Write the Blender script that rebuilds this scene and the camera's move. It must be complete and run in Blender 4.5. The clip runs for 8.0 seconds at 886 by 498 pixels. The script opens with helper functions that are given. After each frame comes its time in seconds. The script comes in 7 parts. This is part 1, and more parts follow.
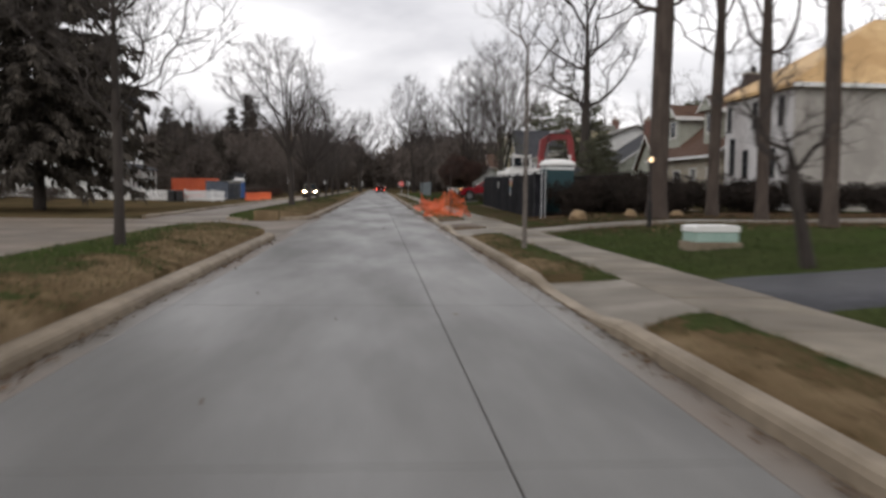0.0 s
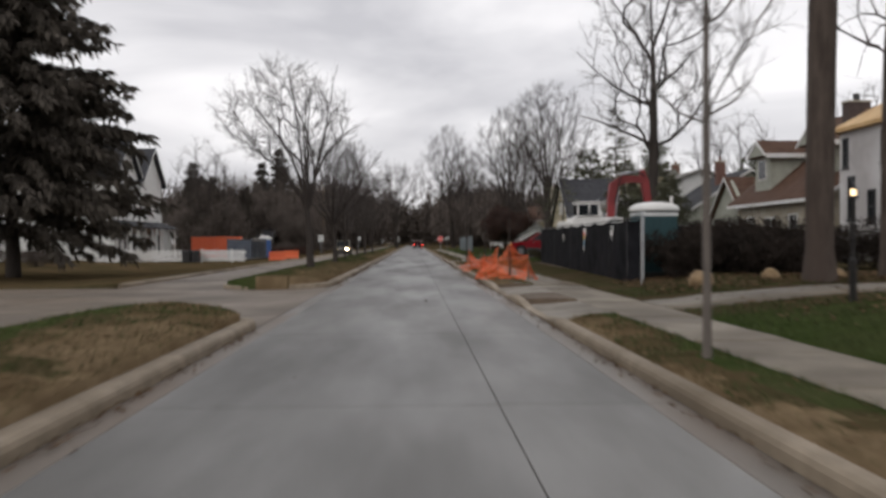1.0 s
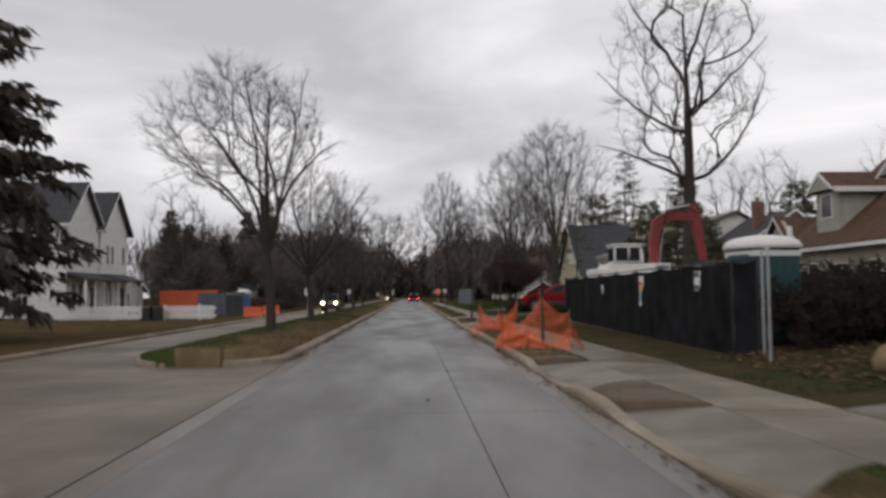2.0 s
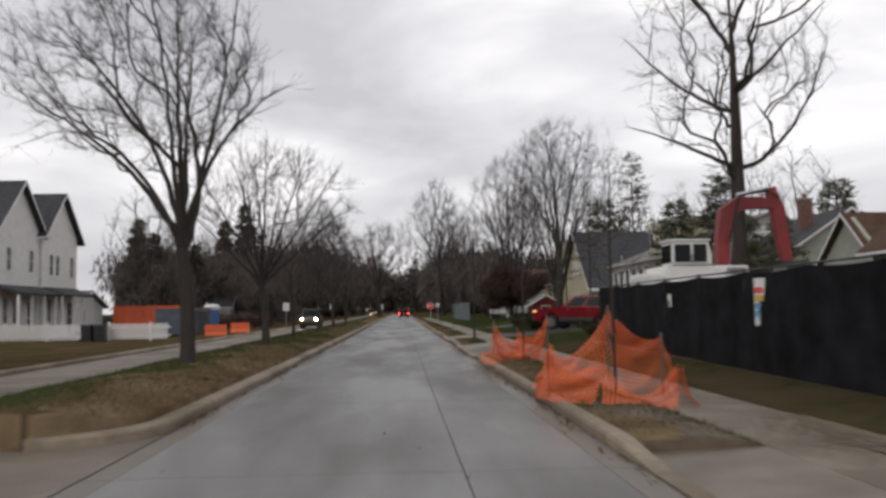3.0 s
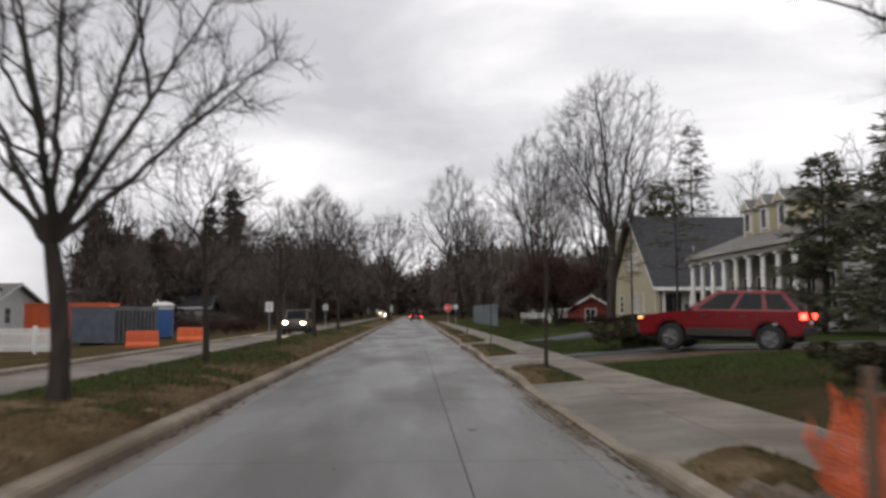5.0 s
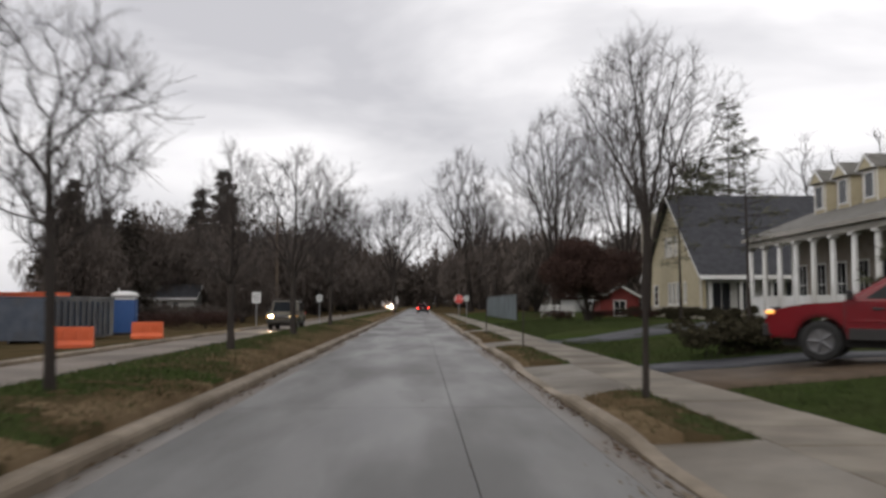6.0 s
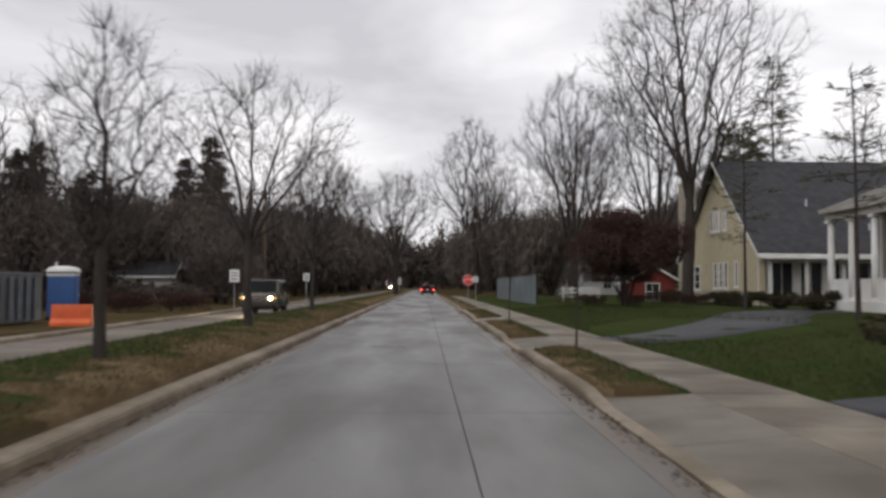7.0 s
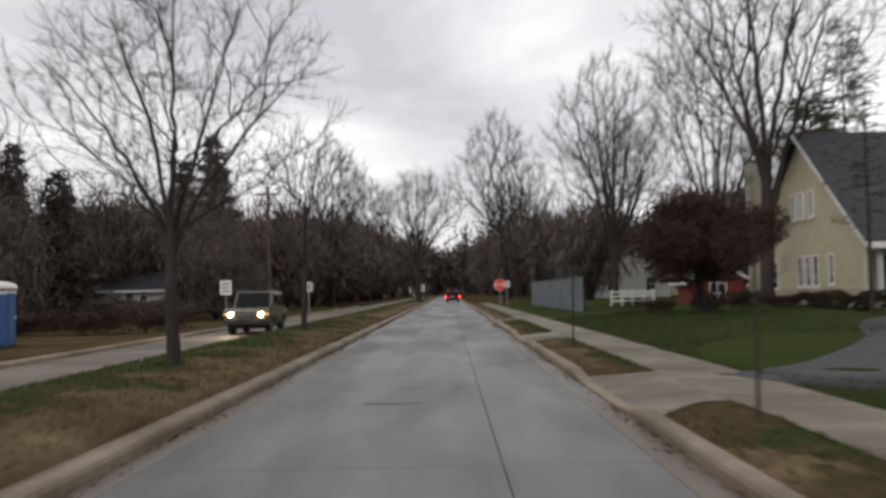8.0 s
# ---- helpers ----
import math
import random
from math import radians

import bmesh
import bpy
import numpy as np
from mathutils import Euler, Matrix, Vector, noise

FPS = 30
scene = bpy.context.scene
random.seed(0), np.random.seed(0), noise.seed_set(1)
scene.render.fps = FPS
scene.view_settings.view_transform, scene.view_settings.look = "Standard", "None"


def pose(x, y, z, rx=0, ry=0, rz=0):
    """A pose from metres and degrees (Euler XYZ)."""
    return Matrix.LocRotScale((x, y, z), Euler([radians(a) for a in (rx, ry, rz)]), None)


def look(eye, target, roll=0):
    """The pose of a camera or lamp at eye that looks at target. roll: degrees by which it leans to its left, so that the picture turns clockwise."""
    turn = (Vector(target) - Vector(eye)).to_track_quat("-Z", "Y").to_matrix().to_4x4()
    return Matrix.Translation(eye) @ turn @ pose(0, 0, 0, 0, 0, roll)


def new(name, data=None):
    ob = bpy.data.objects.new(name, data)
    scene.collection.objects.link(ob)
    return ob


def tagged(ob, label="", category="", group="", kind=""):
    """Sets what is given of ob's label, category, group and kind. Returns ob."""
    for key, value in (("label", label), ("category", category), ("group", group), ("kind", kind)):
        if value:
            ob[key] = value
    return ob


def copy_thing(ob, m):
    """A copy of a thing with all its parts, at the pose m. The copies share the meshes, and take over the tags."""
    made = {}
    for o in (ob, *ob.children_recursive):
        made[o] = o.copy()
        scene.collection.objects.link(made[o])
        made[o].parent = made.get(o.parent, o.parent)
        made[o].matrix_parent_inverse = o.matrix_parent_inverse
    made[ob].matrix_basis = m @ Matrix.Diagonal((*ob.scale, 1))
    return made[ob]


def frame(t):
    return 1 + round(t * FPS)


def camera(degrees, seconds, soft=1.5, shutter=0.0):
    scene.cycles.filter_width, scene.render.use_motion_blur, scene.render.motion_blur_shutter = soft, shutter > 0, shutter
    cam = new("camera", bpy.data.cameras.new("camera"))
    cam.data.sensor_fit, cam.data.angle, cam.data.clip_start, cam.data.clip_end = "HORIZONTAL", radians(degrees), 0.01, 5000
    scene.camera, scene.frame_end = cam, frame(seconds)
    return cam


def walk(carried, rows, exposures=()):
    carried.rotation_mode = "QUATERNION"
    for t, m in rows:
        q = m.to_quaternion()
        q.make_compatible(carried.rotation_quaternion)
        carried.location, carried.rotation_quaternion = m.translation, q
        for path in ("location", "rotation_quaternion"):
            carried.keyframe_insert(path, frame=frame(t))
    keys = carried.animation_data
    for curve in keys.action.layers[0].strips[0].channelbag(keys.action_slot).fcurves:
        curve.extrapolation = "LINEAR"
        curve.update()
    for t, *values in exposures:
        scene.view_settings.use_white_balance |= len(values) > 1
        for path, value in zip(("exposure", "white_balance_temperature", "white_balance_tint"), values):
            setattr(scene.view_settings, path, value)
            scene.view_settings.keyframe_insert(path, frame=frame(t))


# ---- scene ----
cam = camera(54.3, 8.0, 3.0, 0.5)
PATH = [
    (0, (-0.037, 0.058, 1.420), (0.730, 10.003, 0.707), 0.69),
    (0.5, (-0.067, 4.560, 1.437), (0.384, 14.535, 0.901), -0.08),
    (1, (-0.093, 8.811, 1.430), (0.246, 18.805, 1.348), -0.31),
    (1.5, (-0.106, 13.148, 1.465), (0.248, 23.138, 1.755), -0.39),
    (3, (0.093, 26.501, 1.454), (0.595, 36.464, 2.149), -0.87),
    (3.5, (0.084, 30.797, 1.459), (0.722, 40.756, 2.101), -0.24),
    (4, (0.163, 34.962, 1.457), (0.697, 44.925, 2.126), -2.39),
    (4.5, (0.155, 39.467, 1.458), (0.625, 49.429, 2.186), -0.88),
    (6, (0.189, 52.228, 1.435), (0.465, 62.204, 2.070), -0.14),
    (6.5, (0.203, 56.636, 1.406), (0.372, 66.621, 1.926), -0.50),
    (7, (0.247, 60.699, 1.412), (0.465, 70.688, 1.834), 0.38),
    (7.5, (0.173, 64.580, 1.459), (0.408, 74.554, 2.142), 0.40),
    (8, (0.216, 68.968, 1.477), (0.161, 78.956, 1.971), -1.18),
]
walk(cam, [(t, look(eye, target, roll)) for t, eye, target, roll in PATH], [(t, stops, 6500, 11.0) for t, stops in ((0.0, 0.15), (0.5, 0.15), (1.0, -0.05), (1.5, -0.28), (3.0, -0.05), (3.5, -0.12), (4.5, -0.05), (6.0, -0.03), (8.0, 0.0))])

# ---------------------------------------------------------------- world
world = bpy.data.worlds.new("overcast")
scene.world = world
world.use_nodes = True
wn, wl = world.node_tree.nodes, world.node_tree.links
wn.clear()
w_out = wn.new("ShaderNodeOutputWorld")
w_sky = wn.new("ShaderNodeTexSky")
w_sky.sky_type = "NISHITA"
w_sky.sun_disc = False
w_sky.sun_elevation, w_sky.sun_rotation = radians(32), radians(215)
w_sky.dust_density = 4.0
w_bg1 = wn.new("ShaderNodeBackground")
w_bg1.inputs[1].default_value = 0.008
w_co = wn.new("ShaderNodeTexCoord")
w_map = wn.new("ShaderNodeMapping")
w_map.inputs["Scale"].default_value = (1.3, 1.3, 4.2)
w_map.inputs["Location"].default_value = (0.35, 0.2, 0.1)
w_noise = wn.new("ShaderNodeTexNoise")
w_noise.inputs["Scale"].default_value = 1.9
w_noise.inputs["Detail"].default_value = 5.0
w_noise.inputs["Roughness"].default_value = 0.48
w_noise.inputs["Distortion"].default_value = 0.35
w_ramp = wn.new("ShaderNodeValToRGB")
w_ramp.color_ramp.elements[0].position, w_ramp.color_ramp.elements[0].color = 0.34, (0.58, 0.575, 0.60, 1)
w_ramp.color_ramp.elements[1].position, w_ramp.color_ramp.elements[1].color = 0.66, (1.08, 1.06, 1.06, 1)
mid = w_ramp.color_ramp.elements.new(0.5)
mid.color = (0.79, 0.78, 0.795, 1)
w_bg2 = wn.new("ShaderNodeBackground")
w_bg2.inputs[1].default_value = 1.05
w_add = wn.new("ShaderNodeAddShader")
wl.new(w_sky.outputs[0], w_bg1.inputs[0])
wl.new(w_co.outputs["Generated"], w_map.inputs[0])
wl.new(w_map.outputs[0], w_noise.inputs["Vector"])
wl.new(w_noise.outputs[0], w_ramp.inputs[0])
wl.new(w_ramp.outputs[0], w_bg2.inputs[0])
wl.new(w_bg1.outputs[0], w_add.inputs[0])
wl.new(w_bg2.outputs[0], w_add.inputs[1])
wl.new(w_add.outputs[0], w_out.inputs[0])

sun = new("sun", bpy.data.lights.new("sun", "SUN"))
sun.data.energy, sun.data.angle, sun.data.color = 0.5, radians(40), (1.0, 0.97, 0.93)
sun.matrix_basis = pose(0, 0, 40, 58, 0, -35)


# ---------------------------------------------------------------- materials
def surface(name, low, high, scale=3.0, rough=(0.6, 0.8), bump=0.2, bump_scale=None, metal=0.0, stain=None, stain_scale=0.35,
            piece=0.0, island=0.0, stretch=(1, 1, 1), spec=0.5, coat=0.0, see=0.0):
    """A worn surface: grain between two colours, larger stains, bump, and a gloss that varies."""
    m = bpy.data.materials.new(name)
    m.use_nodes = True
    n, l = m.node_tree.nodes, m.node_tree.links
    bs = n["Principled BSDF"]
    geo = n.new("ShaderNodeNewGeometry")
    mp = n.new("ShaderNodeMapping")
    mp.inputs["Scale"].default_value = stretch
    l.new(geo.outputs["Position"], mp.inputs[0])
    fine = n.new("ShaderNodeTexNoise")
    fine.inputs["Scale"].default_value, fine.inputs["Detail"].default_value, fine.inputs["Roughness"].default_value = scale, 6.0, 0.62
    l.new(mp.outputs[0], fine.inputs["Vector"])
    ramp = n.new("ShaderNodeValToRGB")
    ramp.color_ramp.elements[0].position, ramp.color_ramp.elements[0].color = 0.32, (*low, 1)
    ramp.color_ramp.elements[1].position, ramp.color_ramp.elements[1].color = 0.68, (*high, 1)
    l.new(fine.outputs[0], ramp.inputs[0])
    colour = ramp.outputs[0]
    broad = n.new("ShaderNodeTexNoise")
    broad.inputs["Scale"].default_value, broad.inputs["Detail"].default_value = stain_scale, 4.0
    l.new(mp.outputs[0], broad.inputs["Vector"])
    spread = n.new("ShaderNodeMapRange")
    spread.inputs[1].default_value, spread.inputs[2].default_value = 0.4, 0.65
    l.new(broad.outputs[0], spread.inputs[0])
    if stain:
        mix = n.new("ShaderNodeMix")
        mix.data_type = "RGBA"
        l.new(spread.outputs[0], mix.inputs[0])
        l.new(colour, mix.inputs[6])
        mix.inputs[7].default_value = (*stain, 1)
        colour = mix.outputs[2]
    if piece or island:
        rnd = n.new("ShaderNodeObjectInfo").outputs["Random"] if piece else geo.outputs["Random Per Island"]
        span = n.new("ShaderNodeMapRange")
        amount = piece or island
        span.inputs[3].default_value, span.inputs[4].default_value = 1 - amount, 1 + amount
        l.new(rnd, span.inputs[0])
        hsv = n.new("ShaderNodeHueSaturation")
        l.new(span.outputs[0], hsv.inputs["Value"])
        l.new(colour, hsv.inputs["Color"])
        colour = hsv.outputs[0]
    l.new(colour, bs.inputs["Base Color"])
    gloss = n.new("ShaderNodeMapRange")
    gloss.inputs[3].default_value, gloss.inputs[4].default_value = rough
    l.new(spread.outputs[0], gloss.inputs[0])
    l.new(gloss.outputs[0], bs.inputs["Roughness"])
    bs.inputs["Metallic"].default_value = metal
    bs.inputs["Specular IOR Level"].default_value = spec
    bs.inputs["Coat Weight"].default_value = coat
    if see:
        bs.inputs["Transmission Weight"].default_value = see
    if bump:
        bn = n.new("ShaderNodeTexNoise")
        bn.inputs["Scale"].default_value, bn.inputs["Detail"].default_value = bump_scale or scale * 4, 5.0
        l.new(mp.outputs[0], bn.inputs["Vector"])
        bp = n.new("ShaderNodeBump")
        bp.inputs["Strength"].default_value, bp.inputs["Distance"].default_value = bump, 0.02
        l.new(bn.outputs[0], bp.inputs["Height"])
        l.new(bp.outputs[0], bs.inputs["Normal"])
    return m


def glowing(name, colour, strength):
    m = bpy.data.materials.new(name)
    m.use_nodes = True
    bs = m.node_tree.nodes["Principled BSDF"]
    bs.inputs["Base Color"].default_value = (*colour, 1)
    bs.inputs["Emission Color"].default_value = (*colour, 1)
    bs.inputs["Emission Strength"].default_value = strength
    bs.inputs["Roughness"].default_value = 0.3
    return m


def striped(name, colour, other, pitch, axis="Z", depth=0.4, rough=0.7):
    """Courses of siding or shingles, with a shadow line at each lap and grain."""
    m = surface(name, colour, other, 2.5, (rough, rough * 0.85), 0.0, spec=0.25)
    n, l = m.node_tree.nodes, m.node_tree.links
    bs = n["Principled BSDF"]
    geo = n.new("ShaderNodeNewGeometry")
    sep = n.new("ShaderNodeSeparateXYZ")
    l.new(geo.outputs["Position"], sep.inputs[0])
    div = n.new("ShaderNodeMath")
    div.operation, div.inputs[1].default_value = "DIVIDE", pitch
    l.new(sep.outputs[axis], div.inputs[0])
    fr = n.new("ShaderNodeMath")
    fr.operation = "FRACT"
    l.new(div.outputs[0], fr.inputs[0])
    bp = n.new("ShaderNodeBump")
    bp.inputs["Strength"].default_value, bp.inputs["Distance"].default_value = depth, 0.03
    l.new(fr.outputs[0], bp.inputs["Height"])
    l.new(bp.outputs[0], bs.inputs["Normal"])
    return m


CONCRETE = surface("wet_concrete", (0.106, 0.104, 0.097), (0.150, 0.146, 0.137), 1.4, (0.34, 0.56), 0.14, 60, stain=(0.097, 0.095, 0.089), stain_scale=0.6, piece=0.07, stretch=(1, 0.22, 1), spec=0.36)
KERB = surface("kerb_concrete", (0.170, 0.136, 0.096), (0.295, 0.242, 0.178), 5.0, (0.6, 0.8), 0.25, 50, stain=(0.145, 0.115, 0.08), piece=0.10, spec=0.3)
GUTTER = surface("gutter_concrete", (0.092, 0.082, 0.068), (0.148, 0.135, 0.117), 2.0, (0.35, 0.6), 0.2, 50, stain=(0.13, 0.10, 0.075), stain_scale=0.5, stretch=(1, 0.3, 1))
WALK = surface("sidewalk_concrete", (0.136, 0.114, 0.081), (0.200, 0.172, 0.126), 2.2, (0.55, 0.78), 0.15, 70, stain=(0.122, 0.103, 0.08), stain_scale=0.6, piece=0.11, spec=0.32)
APRON = surface("driveway_concrete", (0.126, 0.107, 0.080), (0.188, 0.163, 0.126), 1.6, (0.5, 0.75), 0.15, 60, stain=(0.11, 0.094, 0.074), stain_scale=0.5, piece=0.07, spec=0.32)
ASPHALT = surface("wet_asphalt", (0.030, 0.031, 0.036), (0.056, 0.057, 0.064), 3.0, (0.55, 0.7), 0.3, 80, stain=(0.056, 0.057, 0.062), stain_scale=0.4, spec=0.2)
FAR_ROAD = surface("worn_road", (0.140, 0.112, 0.086), (0.200, 0.166, 0.132), 1.2, (0.5, 0.7), 0.12, 60, stain=(0.122, 0.104, 0.086), stain_scale=0.25, spec=0.18)
EARTH = surface("bare_earth", (0.06, 0.042, 0.028), (0.13, 0.095, 0.062), 3.0, (0.6, 0.9), 0.6, 14, stain=(0.085, 0.06, 0.04), spec=0.25)
SEAM = surface("joint_filler", (0.068, 0.066, 0.062), (0.105, 0.102, 0.096), 8.0, (0.6, 0.8), 0.2)
WORN_LAWN = surface("worn_lawn", (0.034, 0.034, 0.016), (0.060, 0.054, 0.028), 3.0, (0.85, 0.98), 1.0, 30, stain=(0.066, 0.050, 0.030), stain_scale=0.5, spec=0.0)
LAWN = surface("lawn", (0.026, 0.041, 0.012), (0.050, 0.068, 0.022), 3.2, (0.85, 0.98), 1.0, 30, stain=(0.050, 0.056, 0.024), stain_scale=0.35, spec=0.0)
DULL_GRASS = surface("autumn_grass", (0.046, 0.040, 0.020), (0.084, 0.066, 0.036), 2.4, (0.85, 0.98), 1.0, 30, stain=(0.098, 0.068, 0.038), stain_scale=0.42, spec=0.0)
STRAW = surface("dead_grass", (0.130, 0.094, 0.056), (0.215, 0.160, 0.098), 3.0, (0.85, 0.98), 1.0, 30, stain=(0.095, 0.066, 0.036), stain_scale=0.7, spec=0.0)
BLADE = surface("grass_blade", (0.036, 0.050, 0.018), (0.066, 0.080, 0.032), 1.5, (0.7, 0.9), 0, island=0.35, spec=0.05)
DRY_BLADE = surface("dry_grass_blade", (0.120, 0.090, 0.052), (0.21, 0.160, 0.094), 1.5, (0.7, 0.9), 0, island=0.35, spec=0.05)
BARK = surface("grey_bark", (0.030, 0.025, 0.022), (0.064, 0.054, 0.047), 9.0, (0.8, 0.95), 0.8, 22, stretch=(1, 1, 0.22), stain=(0.042, 0.035, 0.031), stain_scale=1.2, spec=0.2)
TWIG = surface("twigs", (0.042, 0.036, 0.033), (0.078, 0.067, 0.061), 2.0, (0.8, 0.95), 0, spec=0.15)
PALE_TWIG = surface("pale_twigs", (0.085, 0.075, 0.068), (0.14, 0.125, 0.11), 2.0, (0.8, 0.95), 0)
BROWN_BARK = surface("brown_bark", (0.046, 0.035, 0.029), (0.098, 0.077, 0.064), 7.0, (0.8, 0.95), 0.9, 20, stretch=(1, 1, 0.2), stain=(0.064, 0.049, 0.041), stain_scale=1.0, spec=0.2)
PALE_BARK = surface("pale_bark", (0.10, 0.086, 0.076), (0.185, 0.16, 0.142), 9.0, (0.8, 0.95), 0.6, 24, stretch=(1, 1, 0.25), stain=(0.12, 0.10, 0.088), stain_scale=1.4, spec=0.2)
NEEDLE = surface("spruce_needles", (0.042, 0.036, 0.030), (0.088, 0.077, 0.064), 1.3, (0.8, 0.95), 0, island=0.3, spec=0.08)
CEDAR = surface("cedar_needles", (0.072, 0.075, 0.050), (0.128, 0.127, 0.086), 1.3, (0.8, 0.95), 0, island=0.3, spec=0.05)
RUSSET = surface("russet_leaves", (0.046, 0.028, 0.024), (0.080, 0.050, 0.041), 1.5, (0.8, 0.95), 0, island=0.35, spec=0.05)
DUN = surface("dun_thicket", (0.086, 0.071, 0.062), (0.142, 0.120, 0.106), 0.8, (0.85, 0.98), 0, island=0.35, spec=0.05)
BRUSH = surface("brown_brush", (0.018, 0.015, 0.013), (0.040, 0.032, 0.027), 0.8, (0.85, 0.98), 0, island=0.35, spec=0.05)
BOX_LEAF = surface("boxwood_leaves", (0.032, 0.029, 0.018), (0.062, 0.055, 0.034), 2.0, (0.8, 0.95), 0, island=0.35, spec=0.05)
WHITE = surface("white_paint", (0.66, 0.66, 0.65), (0.80, 0.80, 0.79), 2.0, (0.45, 0.6), 0.05, stain=(0.62, 0.61, 0.58))
VINYL = striped("white_siding", (0.60, 0.60, 0.58), (0.72, 0.72, 0.70), 0.16)
CREAM = striped("cream_siding", (0.43, 0.375, 0.25), (0.53, 0.47, 0.33), 0.16)
# beige with shade in the colour: porch eave trim and one south wall
SHADED_BEIGE = surface("shaded_beige", (0.34, 0.315, 0.28), (0.44, 0.41, 0.37), 2.0, (0.5, 0.7), 0.1, stain=(0.30, 0.28, 0.25), stain_scale=0.6)
# siding with the shade under the porch roof put into its colour
SHADED_PORCH = striped("shaded_porch_siding", (0.24, 0.205, 0.17), (0.32, 0.28, 0.235), 0.16)
SAGE = striped("sage_siding", (0.30, 0.31, 0.26), (0.40, 0.41, 0.35), 0.16)
WRAP = surface("house_wrap", (0.50, 0.49, 0.48), (0.62, 0.61, 0.60), 1.0, (0.5, 0.7), 0.2, 4, stain=(0.40, 0.38, 0.37), stain_scale=0.5)
STONE = surface("buff_stone", (0.24, 0.21, 0.16), (0.46, 0.42, 0.34), 4.5, (0.6, 0.85), 0.6, 9, stain=(0.33, 0.29, 0.22), stain_scale=1.1)
PLY = surface("sheathing_boards", (0.46, 0.29, 0.12), (0.62, 0.42, 0.20), 1.2, (0.6, 0.8), 0.1, stain=(0.42, 0.26, 0.11))
SLATE = striped("charcoal_shingles", (0.030, 0.031, 0.036), (0.056, 0.057, 0.063), 0.18, depth=0.5, rough=0.8)
BROWN_ROOF = striped("brown_shingles", (0.062, 0.032, 0.020), (0.105, 0.058, 0.038), 0.18, depth=0.5, rough=0.85)
GREY_ROOF = striped("grey_shingles", (0.115, 0.11, 0.098), (0.175, 0.168, 0.15), 0.18, depth=0.5, rough=0.8)
BARN_RED = striped("red_boards", (0.15, 0.030, 0.028), (0.21, 0.045, 0.040), 0.18)
BRICK_RED = surface("chimney_brick", (0.11, 0.055, 0.042), (0.20, 0.10, 0.075), 6.0, (0.7, 0.9), 0.5, 12)
SMOKED_BRICK = surface("smoked_brick", (0.050, 0.036, 0.032), (0.095, 0.068, 0.058), 6.0, (0.7, 0.9), 0.5, 12)
PANE = surface("window_glass", (0.012, 0.014, 0.017), (0.03, 0.033, 0.037), 0.6, (0.04, 0.10), 0, spec=0.35)
MESH_BLACK = surface("black_screen_cloth", (0.006, 0.006, 0.007), (0.018, 0.018, 0.021), 1.6, (0.8, 0.95), 0.5, 3.5, spec=0.06)
STEEL = surface("galvanised_steel", (0.36, 0.37, 0.38), (0.52, 0.53, 0.54), 5.0, (0.35, 0.55), 0.05, metal=0.9)
SCREEN_BLUE = surface("blue_grey_screen", (0.095, 0.120, 0.132), (0.150, 0.180, 0.194), 1.4, (0.7, 0.85), 0.4, 4, stain=(0.115, 0.138, 0.148))
ORANGE = surface("orange_plastic_net", (0.72, 0.115, 0.030), (0.86, 0.175, 0.055), 2.0, (0.4, 0.6), 0.1)
ORANGE_HARD = surface("orange_plastic", (0.62, 0.105, 0.030), (0.76, 0.155, 0.050), 1.4, (0.35, 0.55), 0.05, stain=(0.55, 0.10, 0.035))
RED_PAINT = surface("red_car_paint", (0.150, 0.004, 0.009), (0.185, 0.007, 0.013), 0.6, (0.2, 0.3), 0, spec=0.3, coat=0.12)
RED_MACHINE = surface("red_machine_paint", (0.19, 0.014, 0.018), (0.29, 0.028, 0.030), 2.5, (0.45, 0.65), 0.1, stain=(0.15, 0.02, 0.02))
OLIVE_PAINT = surface("olive_car_paint", (0.078, 0.066, 0.040), (0.105, 0.090, 0.056), 0.8, (0.2, 0.32), 0, coat=0.5)
DARK_PAINT = surface("dark_car_paint", (0.035, 0.037, 0.042), (0.055, 0.057, 0.062), 0.8, (0.2, 0.3), 0, coat=0.6)
CLADDING = surface("car_cladding", (0.014, 0.013, 0.013), (0.028, 0.027, 0.026), 3.0, (0.5, 0.7), 0.1)
TYRE = surface("tyre_rubber", (0.010, 0.010, 0.010), (0.022, 0.022, 0.022), 9.0, (0.7, 0.9), 0.2)
ALLOY = surface("alloy_rim", (0.38, 0.38, 0.39), (0.52, 0.52, 0.53), 5.0, (0.25, 0.4), 0.03, metal=0.9)
DULL_ALLOY = surface("dull_alloy_rim", (0.10, 0.10, 0.105), (0.19, 0.19, 0.195), 5.0, (0.35, 0.5), 0.03, metal=0.7)
CAR_GLASS = surface("car_glass", (0.006, 0.008, 0.010), (0.012, 0.015, 0.017), 0.7, (0.08, 0.14), 0, spec=0.12)
BLUE_PLASTIC = surface("blue_plastic", (0.028, 0.095, 0.28), (0.050, 0.135, 0.35), 1.2, (0.4, 0.55), 0.05, stain=(0.035, 0.10, 0.27))
TEAL_PLASTIC = surface("teal_plastic", (0.010, 0.044, 0.052), (0.020, 0.066, 0.074), 1.2, (0.4, 0.55), 0.05, stain=(0.014, 0.050, 0.056))
NAVY_STEEL = surface("navy_painted_steel", (0.045, 0.060, 0.085), (0.085, 0.10, 0.13), 2.2, (0.45, 0.65), 0.12, stain=(0.065, 0.068, 0.075), stain_scale=0.8)
